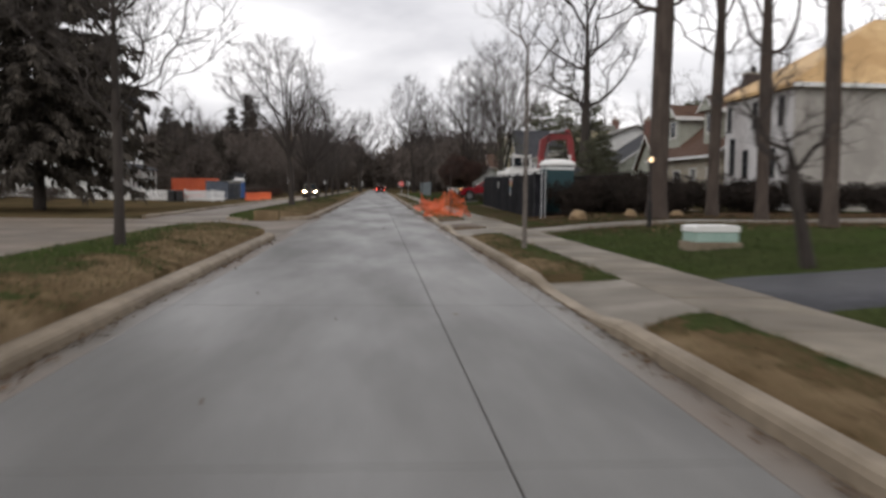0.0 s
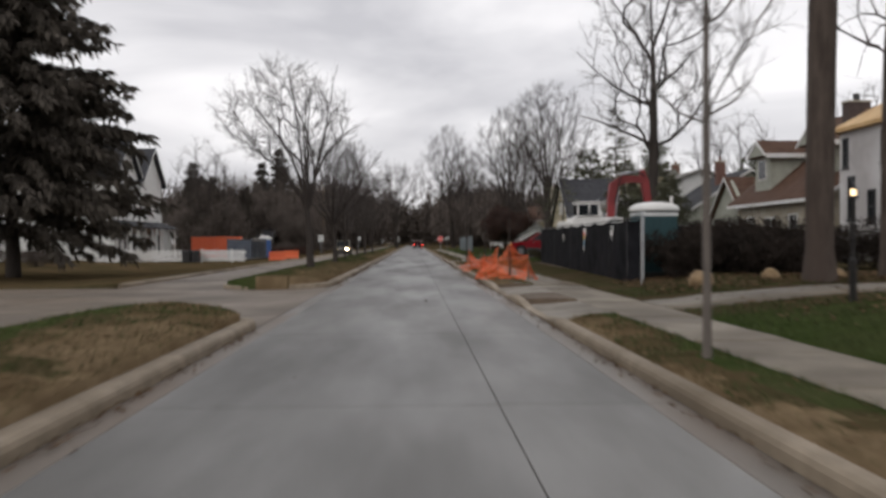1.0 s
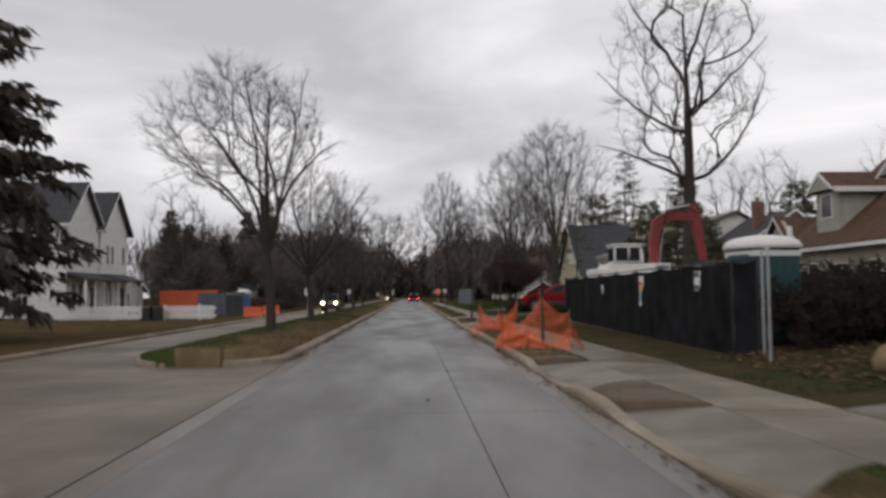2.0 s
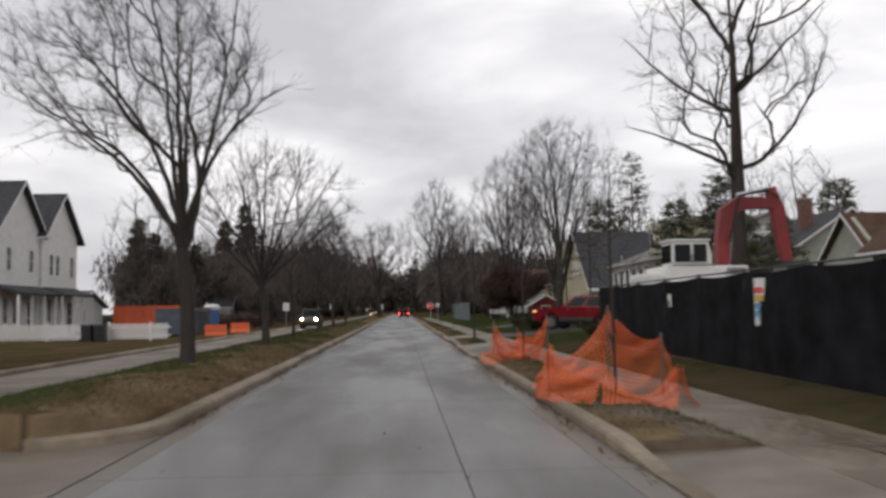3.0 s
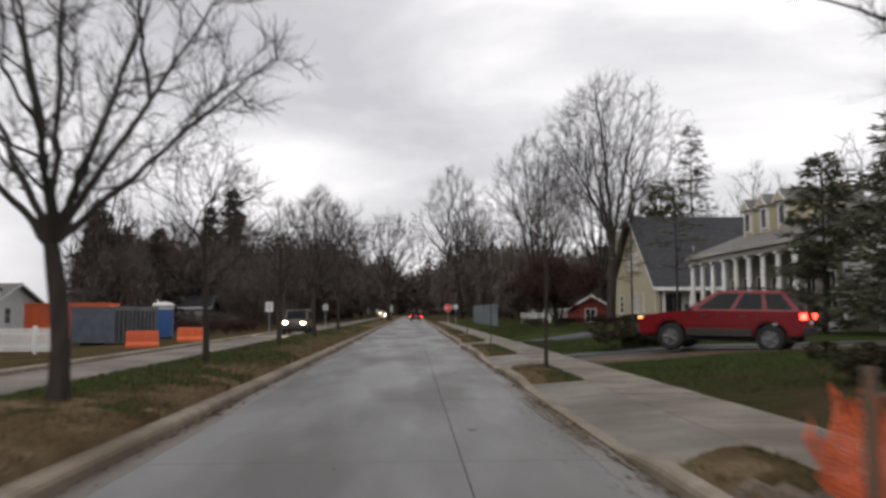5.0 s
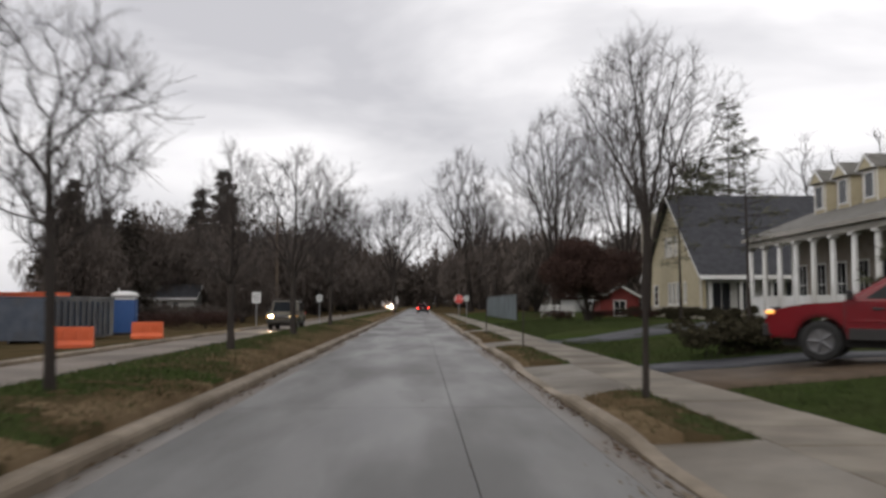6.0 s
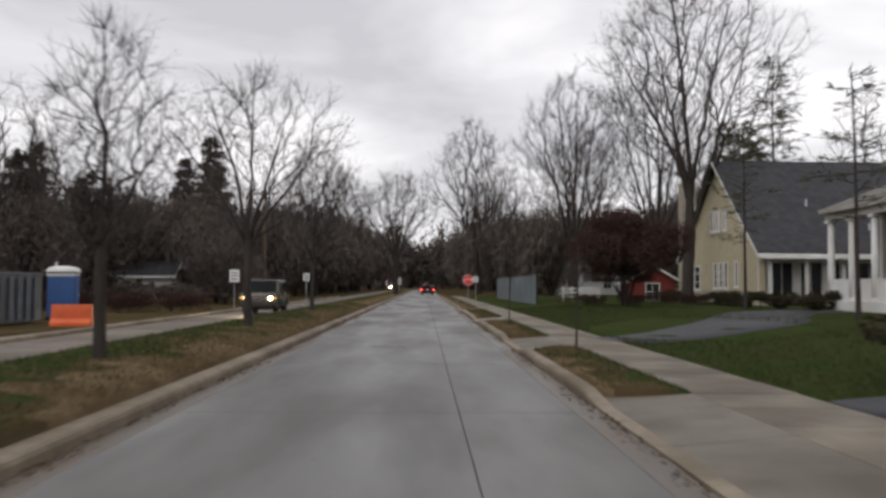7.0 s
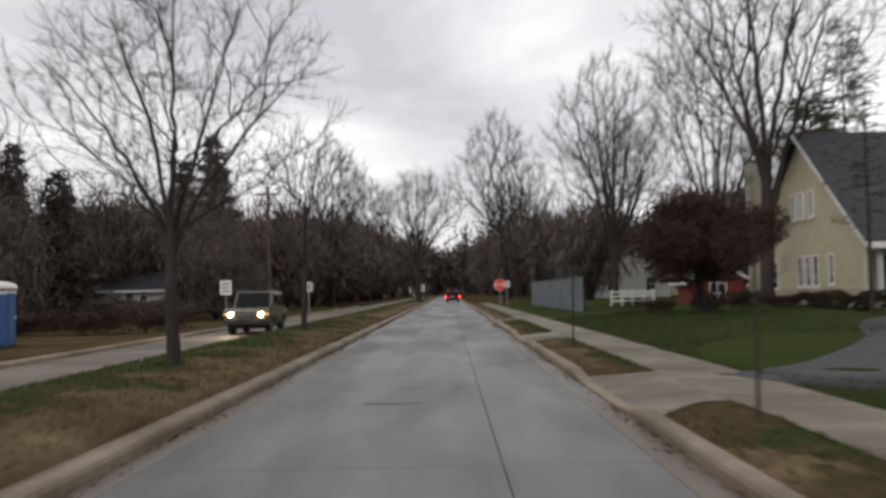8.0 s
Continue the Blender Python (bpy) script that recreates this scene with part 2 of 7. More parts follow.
DARK_STEEL = surface("dark_steel", (0.03, 0.03, 0.032), (0.06, 0.06, 0.062), 4.0, (0.4, 0.6), 0.1, metal=0.5)
LAMP_BLACK = surface("black_lamp_paint", (0.010, 0.009, 0.009), (0.022, 0.020, 0.019), 5.0, (0.5, 0.7), 0.1, spec=0.2)
POLE_WOOD = surface("pole_wood", (0.09, 0.065, 0.045), (0.16, 0.12, 0.085), 6.0, (0.7, 0.9), 0.4, 20, stretch=(1, 1, 0.15))
ROCK = surface("tan_boulder", (0.17, 0.115, 0.065), (0.30, 0.21, 0.12), 3.5, (0.7, 0.9), 0.6, 8, stain=(0.18, 0.125, 0.07), stain_scale=1.5, spec=0.2)
PALE_GREEN = surface("pale_green_metal", (0.22, 0.33, 0.28), (0.32, 0.43, 0.38), 2.0, (0.4, 0.6), 0.05)
SIGN_RED = surface("sign_red", (0.62, 0.030, 0.020), (0.74, 0.050, 0.032), 3.0, (0.3, 0.4), 0)
SIGN_WHITE = surface("sign_white", (0.66, 0.67, 0.66), (0.78, 0.79, 0.78), 3.0, (0.3, 0.4), 0)
PRINT_DARK = surface("dark_print", (0.03, 0.03, 0.035), (0.05, 0.05, 0.055), 3.0, (0.4, 0.5), 0)
PRINT_BLUE = surface("blue_print", (0.10, 0.28, 0.42), (0.14, 0.34, 0.50), 3.0, (0.4, 0.5), 0)
PRINT_YELLOW = surface("yellow_print", (0.55, 0.36, 0.06), (0.65, 0.45, 0.09), 3.0, (0.4, 0.5), 0)
LITTER = surface("leaf_litter", (0.060, 0.038, 0.023), (0.135, 0.086, 0.048), 3.0, (0.85, 0.95), 0, island=0.4, spec=0.04)
SILT = surface("silt", (0.125, 0.098, 0.068), (0.19, 0.155, 0.112), 4.0, (0.7, 0.9), 0.3, 40, spec=0.2)
TAR = surface("tar_patch", (0.05, 0.05, 0.052), (0.085, 0.085, 0.088), 6.0, (0.35, 0.6), 0.3, 60)
LENS_GLOW = glowing("lit_headlight_lens", (1.0, 0.74, 0.36), 2.0)
HEADLIGHT_CORE = glowing("lit_headlight_bulb", (1.0, 0.84, 0.52), 1400.0)
AMBER = glowing("lit_marker", (1.0, 0.45, 0.10), 1.4)
TAIL = glowing("lit_tail_light", (1.0, 0.05, 0.03), 11.0)
YARD_LAMP = glowing("lit_lantern", (1.0, 0.72, 0.42), 3.0)


# ---------------------------------------------------------------- building blocks
def thing(name, x=0, y=0, z=0, rz=0, label="", category="", group="", kind=""):
    ob = new(name)
    ob.empty_display_size = 0.2
    ob.matrix_basis = pose(x, y, z, 0, 0, rz)
    return tagged(ob, label, category, group, kind)


def link_mesh(name, me, material, parent=None, label="", smooth=False):
    if material:
        me.materials.append(material)
    if smooth:
        me.polygons.foreach_set("use_smooth", [True] * len(me.polygons))
    ob = new(name, me)
    if parent:
        ob.parent = parent
    return tagged(ob, label) if label else ob


def part(name, bm, material, parent=None, label="", smooth=False):
    me = bpy.data.meshes.new(name)
    bm.normal_update()
    bm.to_mesh(me)
    bm.free()
    return link_mesh(name, me, material, parent, label, smooth)


def solid(name, verts, faces, material, parent=None, label="", smooth=False):
    me = bpy.data.meshes.new(name)
    me.from_pydata(verts, [], faces)
    me.update()
    return link_mesh(name, me, material, parent, label, smooth)


def block(x0, x1, y0, y1, z0, z1, bevel=0.0, into=None):
    bm = into or bmesh.new()
    made = bmesh.ops.create_cube(bm, size=1.0, matrix=Matrix.Translation(((x0 + x1) / 2, (y0 + y1) / 2, (z0 + z1) / 2)) @ Matrix.Diagonal((x1 - x0, y1 - y0, z1 - z0, 1)))
    if bevel:
        vs = made["verts"]
        es = list({e for v in vs for e in v.link_edges})
        bmesh.ops.bevel(bm, geom=es, offset=bevel, segments=2, affect="EDGES", profile=0.6)
    return bm


def rod(points, radii, sides=8, into=None, cap=True):
    """A tube along points; radii: one for all, or one each."""
    bm = into or bmesh.new()
    pts = [Vector(p) for p in points]
    rs = [radii] * len(pts) if isinstance(radii, (int, float)) else list(radii)
    rings = []
    for i, p in enumerate(pts):
        d = (pts[min(i + 1, len(pts) - 1)] - pts[max(i - 1, 0)]).normalized()
        q = d.to_track_quat("Z", "Y")
        rings.append([bm.verts.new(p + q @ Vector((rs[i] * math.cos(a), rs[i] * math.sin(a), 0))) for a in (2 * math.pi * k / sides for k in range(sides))])
    for a, b in zip(rings, rings[1:]):
        for k in range(sides):
            bm.faces.new((a[k], a[(k + 1) % sides], b[(k + 1) % sides], b[k]))
    if cap:
        bm.faces.new(rings[0][::-1])
        bm.faces.new(rings[-1])
    return bm


def prism(outline, lo, hi, axis="x", bevel=0.0, into=None):
    """A closed outline in the two other axes, carried from lo to hi along axis."""
    bm = into or bmesh.new()
    order = {"x": lambda a, b, c: (c, a, b), "y": lambda a, b, c: (a, c, b), "z": lambda a, b, c: (a, b, c)}[axis]
    low = [bm.verts.new(order(a, b, lo)) for a, b in outline]
    high = [bm.verts.new(order(a, b, hi)) for a, b in outline]
    n = len(outline)
    fs = [bm.faces.new((low[k], low[(k + 1) % n], high[(k + 1) % n], high[k])) for k in range(n)]
    fs += [bm.faces.new(low[::-1]), bm.faces.new(high)]
    bmesh.ops.recalc_face_normals(bm, faces=fs)
    if bevel:
        es = list({e for f in fs[-2:] for e in f.edges})
        bmesh.ops.bevel(bm, geom=es, offset=bevel, segments=2, affect="EDGES")
    return bm


def sheet(name, xs, ys, height, material, parent=None, label="", rough=0.0):
    """A grid over xs and ys at height(x, y)."""
    rng = random.Random(len(xs) * 7 + len(ys))
    verts = [(x, y, height(x, y) + rng.uniform(-rough, rough)) for y in ys for x in xs]
    w = len(xs)
    faces = [(j * w + i, j * w + i + 1, (j + 1) * w + i + 1, (j + 1) * w + i) for j in range(len(ys) - 1) for i in range(w - 1)]
    return solid(name, verts, faces, material, parent, label, True)


def steps(a, b, n):
    return [a + (b - a) * k / n for k in range(n + 1)]


def lerp(a, b, t):
    return a + (b - a) * max(0.0, min(1.0, t))


# ---------------------------------------------------------------- ground, roads, kerbs, walks
EAST, WEST, JOINT = 2.275, -2.75, 0.65          # kerb faces and the lane joint
FAR_W, FAR_E, FAR_Z = -10.3, -6.75, -0.12      # the other carriageway, which lies lower
CROSS = (24.3, 36.3)                           # opening in the median
DRIVES = [(8.9, 12.3), (24.1, 27.7), (30.7, 34.6), (52.3, 60.6), (65.3, 71.2), (79.2, 83.1), (92.8, 96.8), (108.0, 112.0)]
VERGES = [(a[1], b[0]) for a, b in zip([(0, -14.0)] + DRIVES, DRIVES + [(175.0, 0)])]


def wobble(x, y, s=1.0):
    return noise.noise(Vector((x * s, y * s, 3.7)))


def yard(x):
    return lerp(0.13, 0.40, (x - 4.87) / 3.5) + lerp(0.0, 0.1, (x - 8) / 8)


def left_yard(x):
    return lerp(0.0, -0.16, (-10.8 - x) / 4) + lerp(0.0, 0.42, (-16.5 - x) / 22)


def ground_z(x, y):
    if x > 4.87:
        return yard(x) + 0.05 * wobble(x, y, 0.25) * (x > 6)
    if x > 2.4:
        return -0.06
    if x > -10.65:
        return -0.45
    if x < -10.65 and CROSS[0] - 1 < y < CROSS[1] + 3 and x > -60:
        return -0.45
    return left_yard(x) + 0.05 * wobble(x, y, 0.25) * (x < -15)


def ground():
    xs = [-900, -400, -200, -120, -80, -60.5, -60, -52, -45, -40, -35, -30, -26, -22, -19, -16, -14, -12.5, -11.5, -10.66, -10.6, -7, 0, 2.39, 2.41, 4.86, 4.88, 5.5, 6.5, 8, 9.5, 11, 13, 15, 18, 21, 25, 30, 36, 45, 60, 90, 150, 300, 900]
    ys = [-200, -60, -30, -15] + steps(-8, 23.2, 12) + [23.4, 39.2, 39.4] + steps(41, 140, 40) + [160, 190, 230, 300, 420, 700, 1500, 3000]
    verts = [(x, y, ground_z(x, y)) for y in ys for x in xs]
    w = len(xs)
    faces = [(j * w + i, j * w + i + 1, (j + 1) * w + i + 1, (j + 1) * w + i) for j in range(len(ys) - 1) for i in range(w - 1)]
    ob = solid("ground", verts, faces, LAWN, None, "", True)
    ob.data.materials.append(DULL_GRASS)
    ob.data.materials.append(EARTH)
    ob.data.materials.append(WORN_LAWN)
    for p in ob.data.polygons:
        x, y = p.center.x, p.center.y
        if x < 3:
            p.material_index = 1
        elif 6.4 < x < 15 and 33 < y < 56:
            p.material_index = 2
        elif x < 22 and 29 < y < 60:
            p.material_index = 3
        elif x > 40 or y > 160:
            p.material_index = 1
    return tagged(ob, "wet green lawns and dull autumn grass", "ground", kind="structure")


ground()


def box_slab(x0, x1, y0, y1, z, name, material, parent, thick=0.2, edge=0.008):
    """A cast slab with a worn arris; z at each side may differ."""
    za, zb = z if isinstance(z, tuple) else (z, z)
    e = edge
    verts = [(x0, y0, za - thick), (x1, y0, zb - thick), (x1, y1, zb - thick), (x0, y1, za - thick),
             (x0, y0, za - e), (x1, y0, zb - e), (x1, y1, zb - e), (x0, y1, za - e),
             (x0 + e, y0 + e, za), (x1 - e, y0 + e, zb), (x1 - e, y1 - e, zb), (x0 + e, y1 - e, za)]
    faces = [(0, 1, 5, 4), (1, 2, 6, 5), (2, 3, 7, 6), (3, 0, 4, 7), (4, 5, 9, 8), (5, 6, 10, 9), (6, 7, 11, 10), (7, 4, 8, 11), (8, 9, 10, 11)]
    return solid(name, verts, faces, material, parent)


def kerb_height(y, side):
    """Full height, let down at the drives on the east side."""
    if side > 0:
        for a, b in DRIVES:
            d = min(y - a, b - y)
            if d > -0.7:
                return lerp(0.135, 0.02, (d + 0.7) / 1.3)
    return 0.135


def kerb_run(name, x, y0, y1, side, material, parent, base=0.0, sunk=0.35):
    """One cast length of kerb with its rounded nose; side: +1 when the kerb stands east of its face."""
    n = max(2, int((y1 - y0) / 0.5))
    verts, faces = [], []
    for k in range(n + 1):
        y = y0 + (y1 - y0) * k / n
        h = kerb_height(y, side if base == 0 else -1)
        wear = 0.006 * wobble(x, y, 1.7)
        broad = 0.08 if side < 0 and base == 0 else 0.0
        for dx, z in ((0, -sunk), (0.0, h * 0.55), (0.018, h * 0.84), (0.055 + wear, h), (0.16 + broad, h + 0.004), (0.178 + broad, h - 0.012), (0.18 + broad, -sunk)):
            verts.append((x + side * dx, y, base + z))
    for k in range(n):
        for i in range(6):
            q = (k * 7 + i, k * 7 + i + 1, (k + 1) * 7 + i + 1, (k + 1) * 7 + i)
            faces.append(q[::-1] if side < 0 else q)
    faces += [tuple(range(7)), tuple(range(n * 7, n * 7 + 7))]
    return solid(name, verts, faces, material, parent, "", False)


def roads():
    road = thing("road", label="wet grey concrete street with dark joints", category="road", kind="structure")
    box_slab(WEST - 0.05, EAST + 0.05, -40, 420, -0.014, "joint_bed", SEAM, road, 0.3)
    y = -37.64
    while y < 400:
        step = 6.0 if y < 160 else 40.0
        for x0, x1 in ((WEST + 0.30, JOINT), (JOINT, EAST - 0.32)):
            box_slab(x0 + 0.004, x1 - 0.004, y + 0.005, y + step - 0.005, 0.0, "slab", CONCRETE, road, 0.2, 0.006)
        for x0, x1, za, zb in ((WEST + 0.01, WEST + 0.296, -0.010, -0.004), (EAST - 0.316, EAST - 0.01, -0.004, -0.010)):
            box_slab(x0, x1, y + 0.006, y + step - 0.006, (za, zb), "gutter", GUTTER, road, 0.2, 0.006)
        y += step
    far = thing("road_far", label="wet worn carriageway beyond the grass median", category="road", kind="structure")
    y = -40
    while y < 400:
        step = 6.5 if y < 130 else 60.0
        for x0, x1 in ((FAR_W, -8.5), (-8.5, FAR_E)):
            box_slab(x0 + 0.008, x1 - 0.008, y + 0.01, y + step - 0.01, FAR_Z, "slab", FAR_ROAD, far, 0.15, 0.01)
        y += step
    cross = thing("road_crossing", label="wet side street through the median", category="road", kind="structure")
    sheet("surface", steps(FAR_E, WEST, 6), steps(CROSS[0] - 3, CROSS[1] + 3, 8), lambda x, y: lerp(FAR_Z, -0.004, (x - FAR_E) / (WEST - FAR_E)), FAR_ROAD, cross)
    sheet("surface", steps(-60, FAR_W, 8), steps(CROSS[0] - 0.7, CROSS[1] + 2.6, 6), lambda x, y: FAR_Z, FAR_ROAD, cross)


roads()


def kerbs():
    k = thing("kerb_line", label="pale concrete kerb stained brown by dirt", category="kerb", kind="structure")
    y = -14.0
    while y < 170:
        kerb_run("kerb", EAST, y + 0.006, y + 3.0 - 0.006, 1, KERB, k)
        for a, b in ((y, min(y + 3.0, CROSS[0] - 1.0)), (max(y, CROSS[1] + 1.3), y + 3.0)):
            if b - a > 0.2 and (b - y < 3.001 and a >= y) and (b <= CROSS[0] or a >= CROSS[1]):
                kerb_run("kerb", WEST, a + 0.006, b - 0.006, -1, KERB, k)
        y += 3.0
    for x, side in ((FAR_W, -1), (FAR_E, 1)):
        for y0, y1 in ((-14, CROSS[0] - 2.2), (CROSS[1] + 3.2, 75), (75, 170)):
            kerb_run("kerb", x, y0, y1, side, KERB, k, FAR_Z)
    for x, s in ((EAST, 1), (WEST, -1)):
        kerb_run("kerb", x, 170.0, 400.0, s, KERB, k)
    # rounded returns where the median opens
    for (cx, cy, r, a0, a1) in ((WEST - 1.3, CROSS[0] - 1.0, 1.3, 0, 90), (WEST - 1.3, CROSS[1] + 1.3, 1.3, -90, 0), (FAR_E + 2.4, CROSS[0] - 2.0, 2.4, 90, 180), (FAR_E + 3.0, CROSS[1] + 3.2, 3.0, 180, 270)):
        verts, faces, n = [], [], 10
        for i in range(n + 1):
            a = radians(a0 + (a1 - a0) * i / n)
            base = lerp(FAR_Z, 0, (cx + r * math.cos(a) - FAR_E) / (WEST - FAR_E))
            for dr, z in ((0, -0.3), (0, 0.08), (0.02, 0.115), (0.06, 0.135), (0.24, 0.138), (0.26, 0.12), (0.26, -0.3)):
                verts.append((cx + (r - dr) * math.cos(a), cy + (r - dr) * math.sin(a), base + z))
        for i in range(n):
            for j in range(6):
                faces.append((i * 7 + j, i * 7 + j + 1, (i + 1) * 7 + j + 1, (i + 1) * 7 + j))
        solid("kerb_return", verts, faces, KERB, k, "", True)
    for x0, y0, x1, y1 in ((WEST - 1.3, CROSS[0] + 0.3, FAR_E + 2.4, CROSS[0] + 0.4), (WEST - 1.3, CROSS[1], FAR_E + 3.0, CROSS[1] + 0.2)):
        za, zb = lerp(FAR_Z, 0, (x0 - FAR_E) / (WEST - FAR_E)) + 0.13, lerp(FAR_Z, 0, (x1 - FAR_E) / (WEST - FAR_E)) + 0.13
        s = 0.18 if y0 > 30 else -0.18
        solid("kerb", [(x0, y0, za), (x1, y1, zb), (x1, y1 + s, zb), (x0, y0 + s, za), (x0, y0, za - 0.4), (x1, y1, zb - 0.4), (x1, y1 + s, zb - 0.4), (x0, y0 + s, za - 0.4)],
              [(0, 1, 2, 3), (0, 4, 5, 1), (2, 6, 7, 3), (1, 5, 6, 2), (3, 7, 4, 0)], KERB, k)


kerbs()


def skirted(verts, faces, w, n, drop=0.45):
    """Close the rim of a grid downward."""
    rim = list(range(w)) + [j * w + w - 1 for j in range(1, n)] + [(n - 1) * w + i for i in range(w - 2, -1, -1)] + [j * w for j in range(n - 2, 0, -1)]
    base = len(verts)
    verts += [(verts[i][0], verts[i][1], verts[i][2] - drop) for i in rim]
    m = len(rim)
    faces += [(rim[k], base + k, base + (k + 1) % m, rim[(k + 1) % m]) for k in range(m)]


def median_top(x):
    t = (x - FAR_E) / (WEST - FAR_E)
    return lerp(FAR_Z + 0.14, 0.135, t) + 0.30 * math.sin(math.pi * max(0, min(1, t))) ** 0.8


def median_edges(y):
    """West and east limits of the grass at y, with the rounded ends."""
    xl, xr = FAR_E + 0.17, WEST - 0.25
    for end, s, rr, rl in ((CROSS[0] + 0.25, 1, 1.3, 2.4), (CROSS[1] + 0.05, -1, 1.3, 3.0)):
        d = (end - y) * s
        if s > 0 and y > 30 or s < 0 and y < 30:
            continue
        if d < rr:
            xr -= rr - math.sqrt(max(0, rr * rr - (rr - d) ** 2))
        if d < rl:
            xl += rl - math.sqrt(max(0, rl * rl - (rl - d) ** 2))
    return xl, max(xl + 0.02, xr)


def grass_kind(x, y):
    """0 green, 1 dull, 2 straw: how far the grass by the kerb has died back."""
    d = (WEST - x) / 4.8 + 0.34 * wobble(x, y, 0.55) + 0.2 * wobble(x, y, 1.9)
    return 2 if d < 0.20 else 1 if d < 0.33 else 0 if d < 0.90 else 1


def medians():
    for y0, y1 in ((-14, CROSS[0] + 0.2), (CROSS[1] + 0.1, 175), (175, 420)):
        rows = steps(y0, y1, int((y1 - y0) / (0.42 if y1 < 200 else 12)))
        cols, verts = 16, []
        for y in rows:
            xl, xr = median_edges(y)
            for i in range(cols + 1):
                x = xl + (xr - xl) * i / cols
                verts.append((x, y, median_top(x) + 0.025 * wobble(x, y, 0.8) + 0.012 * wobble(x, y, 3.1)))
        w = cols + 1
        faces = [(j * w + i, j * w + i + 1, (j + 1) * w + i + 1, (j + 1) * w + i) for j in range(len(rows) - 1) for i in range(cols)]
        skirted(verts, faces, w, len(rows))
        ob = solid("median", verts, faces, LAWN, None, "", True)
        ob.data.materials.append(DULL_GRASS)
        ob.data.materials.append(STRAW)
        for p in ob.data.polygons:
            p.material_index = grass_kind(p.center.x, p.center.y)
        tagged(ob, "grass median, brown by the kerb and green inside", "median", kind="structure")


medians()


def verge_kind(x, y):
    d = (x - 2.45) / 1.05 + 0.7 * wobble(x, y, 0.7) + 0.3 * wobble(x, y, 2.3)
    return 2 if d < 0.34 else 1 if d < 0.78 else 0


def verges():
    for y0, y1 in VERGES:
        length = y1 - y0
        rows = max(6, int(length / 0.4)) if y1 < 130 else 30
        cols, verts = 6, []
        for j in range(rows + 1):
            for i in range(cols + 1):
                u = i / cols
                flare = 1.15 * (1 - u) ** 1.3          # the aprons open out towards the kerb
                a, b = y0 + 0.3 * flare, y1 - 0.9 * flare
                x, y = 2.45 + 1.06 * u, a + (b - a) * j / rows
                verts.append((x, y, 0.135 + 0.03 * math.sin(math.pi * u) + 0.02 * wobble(x, y, 1.1) + 0.008 * wobble(x, y, 4)))
        w = cols + 1
        faces = [(j * w + i, j * w + i + 1, (j + 1) * w + i + 1, (j + 1) * w + i) for j in range(rows) for i in range(cols)]
        skirted(verts, faces, w, rows + 1)
        ob = solid("verge", verts, faces, LAWN, None, "", True)
        for m in (DULL_GRASS, STRAW, EARTH):
            ob.data.materials.append(m)
        bare = 27 < y0 < 31 or 34 < y0 < 40
        for p in ob.data.polygons:
            kind = verge_kind(p.center.x, p.center.y)
            p.material_index = 3 if bare and (kind < 2 or wobble(p.center.x, p.center.y, 0.9) > -0.1) and (y0 < 31 or wobble(p.center.x, p.center.y, 0.4) > 0.05) else kind
        tagged(ob, "narrow grass verge between kerb and walk", "verge", kind="structure")


verges()


def walks():
    w = thing("sidewalk", label="damp concrete sidewalk in square slabs", category="sidewalk", kind="structure")
    box_slab(3.50, 4.85, -14, 170, 0.085, "bed", SEAM, w, 0.2)
    y = -13.0
    rng = random.Random(5)
    while y < 165:
        step = 1.22 if y < 118 else 6.1
        box_slab(3.525, 4.83, y + 0.006, y + step - 0.006, 0.125 + rng.uniform(-0.005, 0.005), "slab", WALK, w, 0.12, 0.010)
        y += step
    for a, b in DRIVES:
        d = thing("driveway_apron", label="concrete driveway apron running down to the street", category="driveway", kind="structure")
        n = max(1, round((b - a) / 3.2))
        for k in range(n):
            y0, y1 = a + (b - a) * k / n, a + (b - a) * (k + 1) / n
            f0, f1 = (1.03 if k == 0 else 0), (0.35 if k == n - 1 else 0)
            verts = [(2.40, y0 - f0 + 0.01, 0.02), (2.40, y1 + f1 - 0.01, 0.02), (3.0, y0 - f0 * 0.35 + 0.01, 0.075), (3.0, y1 + f1 * 0.35 - 0.01, 0.075), (3.518, y0 + 0.01, 0.122), (3.518, y1 - 0.01, 0.122)]
            low = [(x, y, z - 0.2) for x, y, z in verts]
            solid("panel", verts + low, [(0, 2, 3, 1), (2, 4, 5, 3), (0, 1, 7, 6), (1, 3, 9, 7), (3, 5, 11, 9), (4, 2, 8, 10), (2, 0, 6, 8)], APRON, d)


walks()


def strip(name, line, width, material, label, lift=0.02):
    """A drive laid on the lawn along a line of (x, y)."""
    pts = [Vector((x, y, 0)) for x, y in line]
    verts, faces = [], []
    for i, p in enumerate(pts):
        d = (pts[min(i + 1, len(pts) - 1)] - pts[max(i - 1, 0)]).normalized()
        s = Vector((d.y, -d.x, 0)) * width / 2
        for q in (p - s, p, p + s):
            verts.append((q.x, q.y, max(ground_z(q.x, q.y), 0.12) + lift))
        for q in (p - s, p + s):
            verts.append((q.x, q.y, ground_z(q.x, q.y) - 0.1))
    for i in range(len(pts) - 1):
        a, b = i * 5, (i + 1) * 5
        faces += [(a, a + 1, b + 1, b), (a + 1, a + 2, b + 2, b + 1), (a + 3, a, b, b + 3), (a + 2, a + 4, b + 4, b + 2)]
    last = (len(pts) - 1) * 5
    faces += [(0, 3, 4, 2, 1), (last, last + 1, last + 2, last + 4, last + 3)]
    return tagged(solid(name, verts, faces, material, None, "", True), label, "driveway", kind="structure")


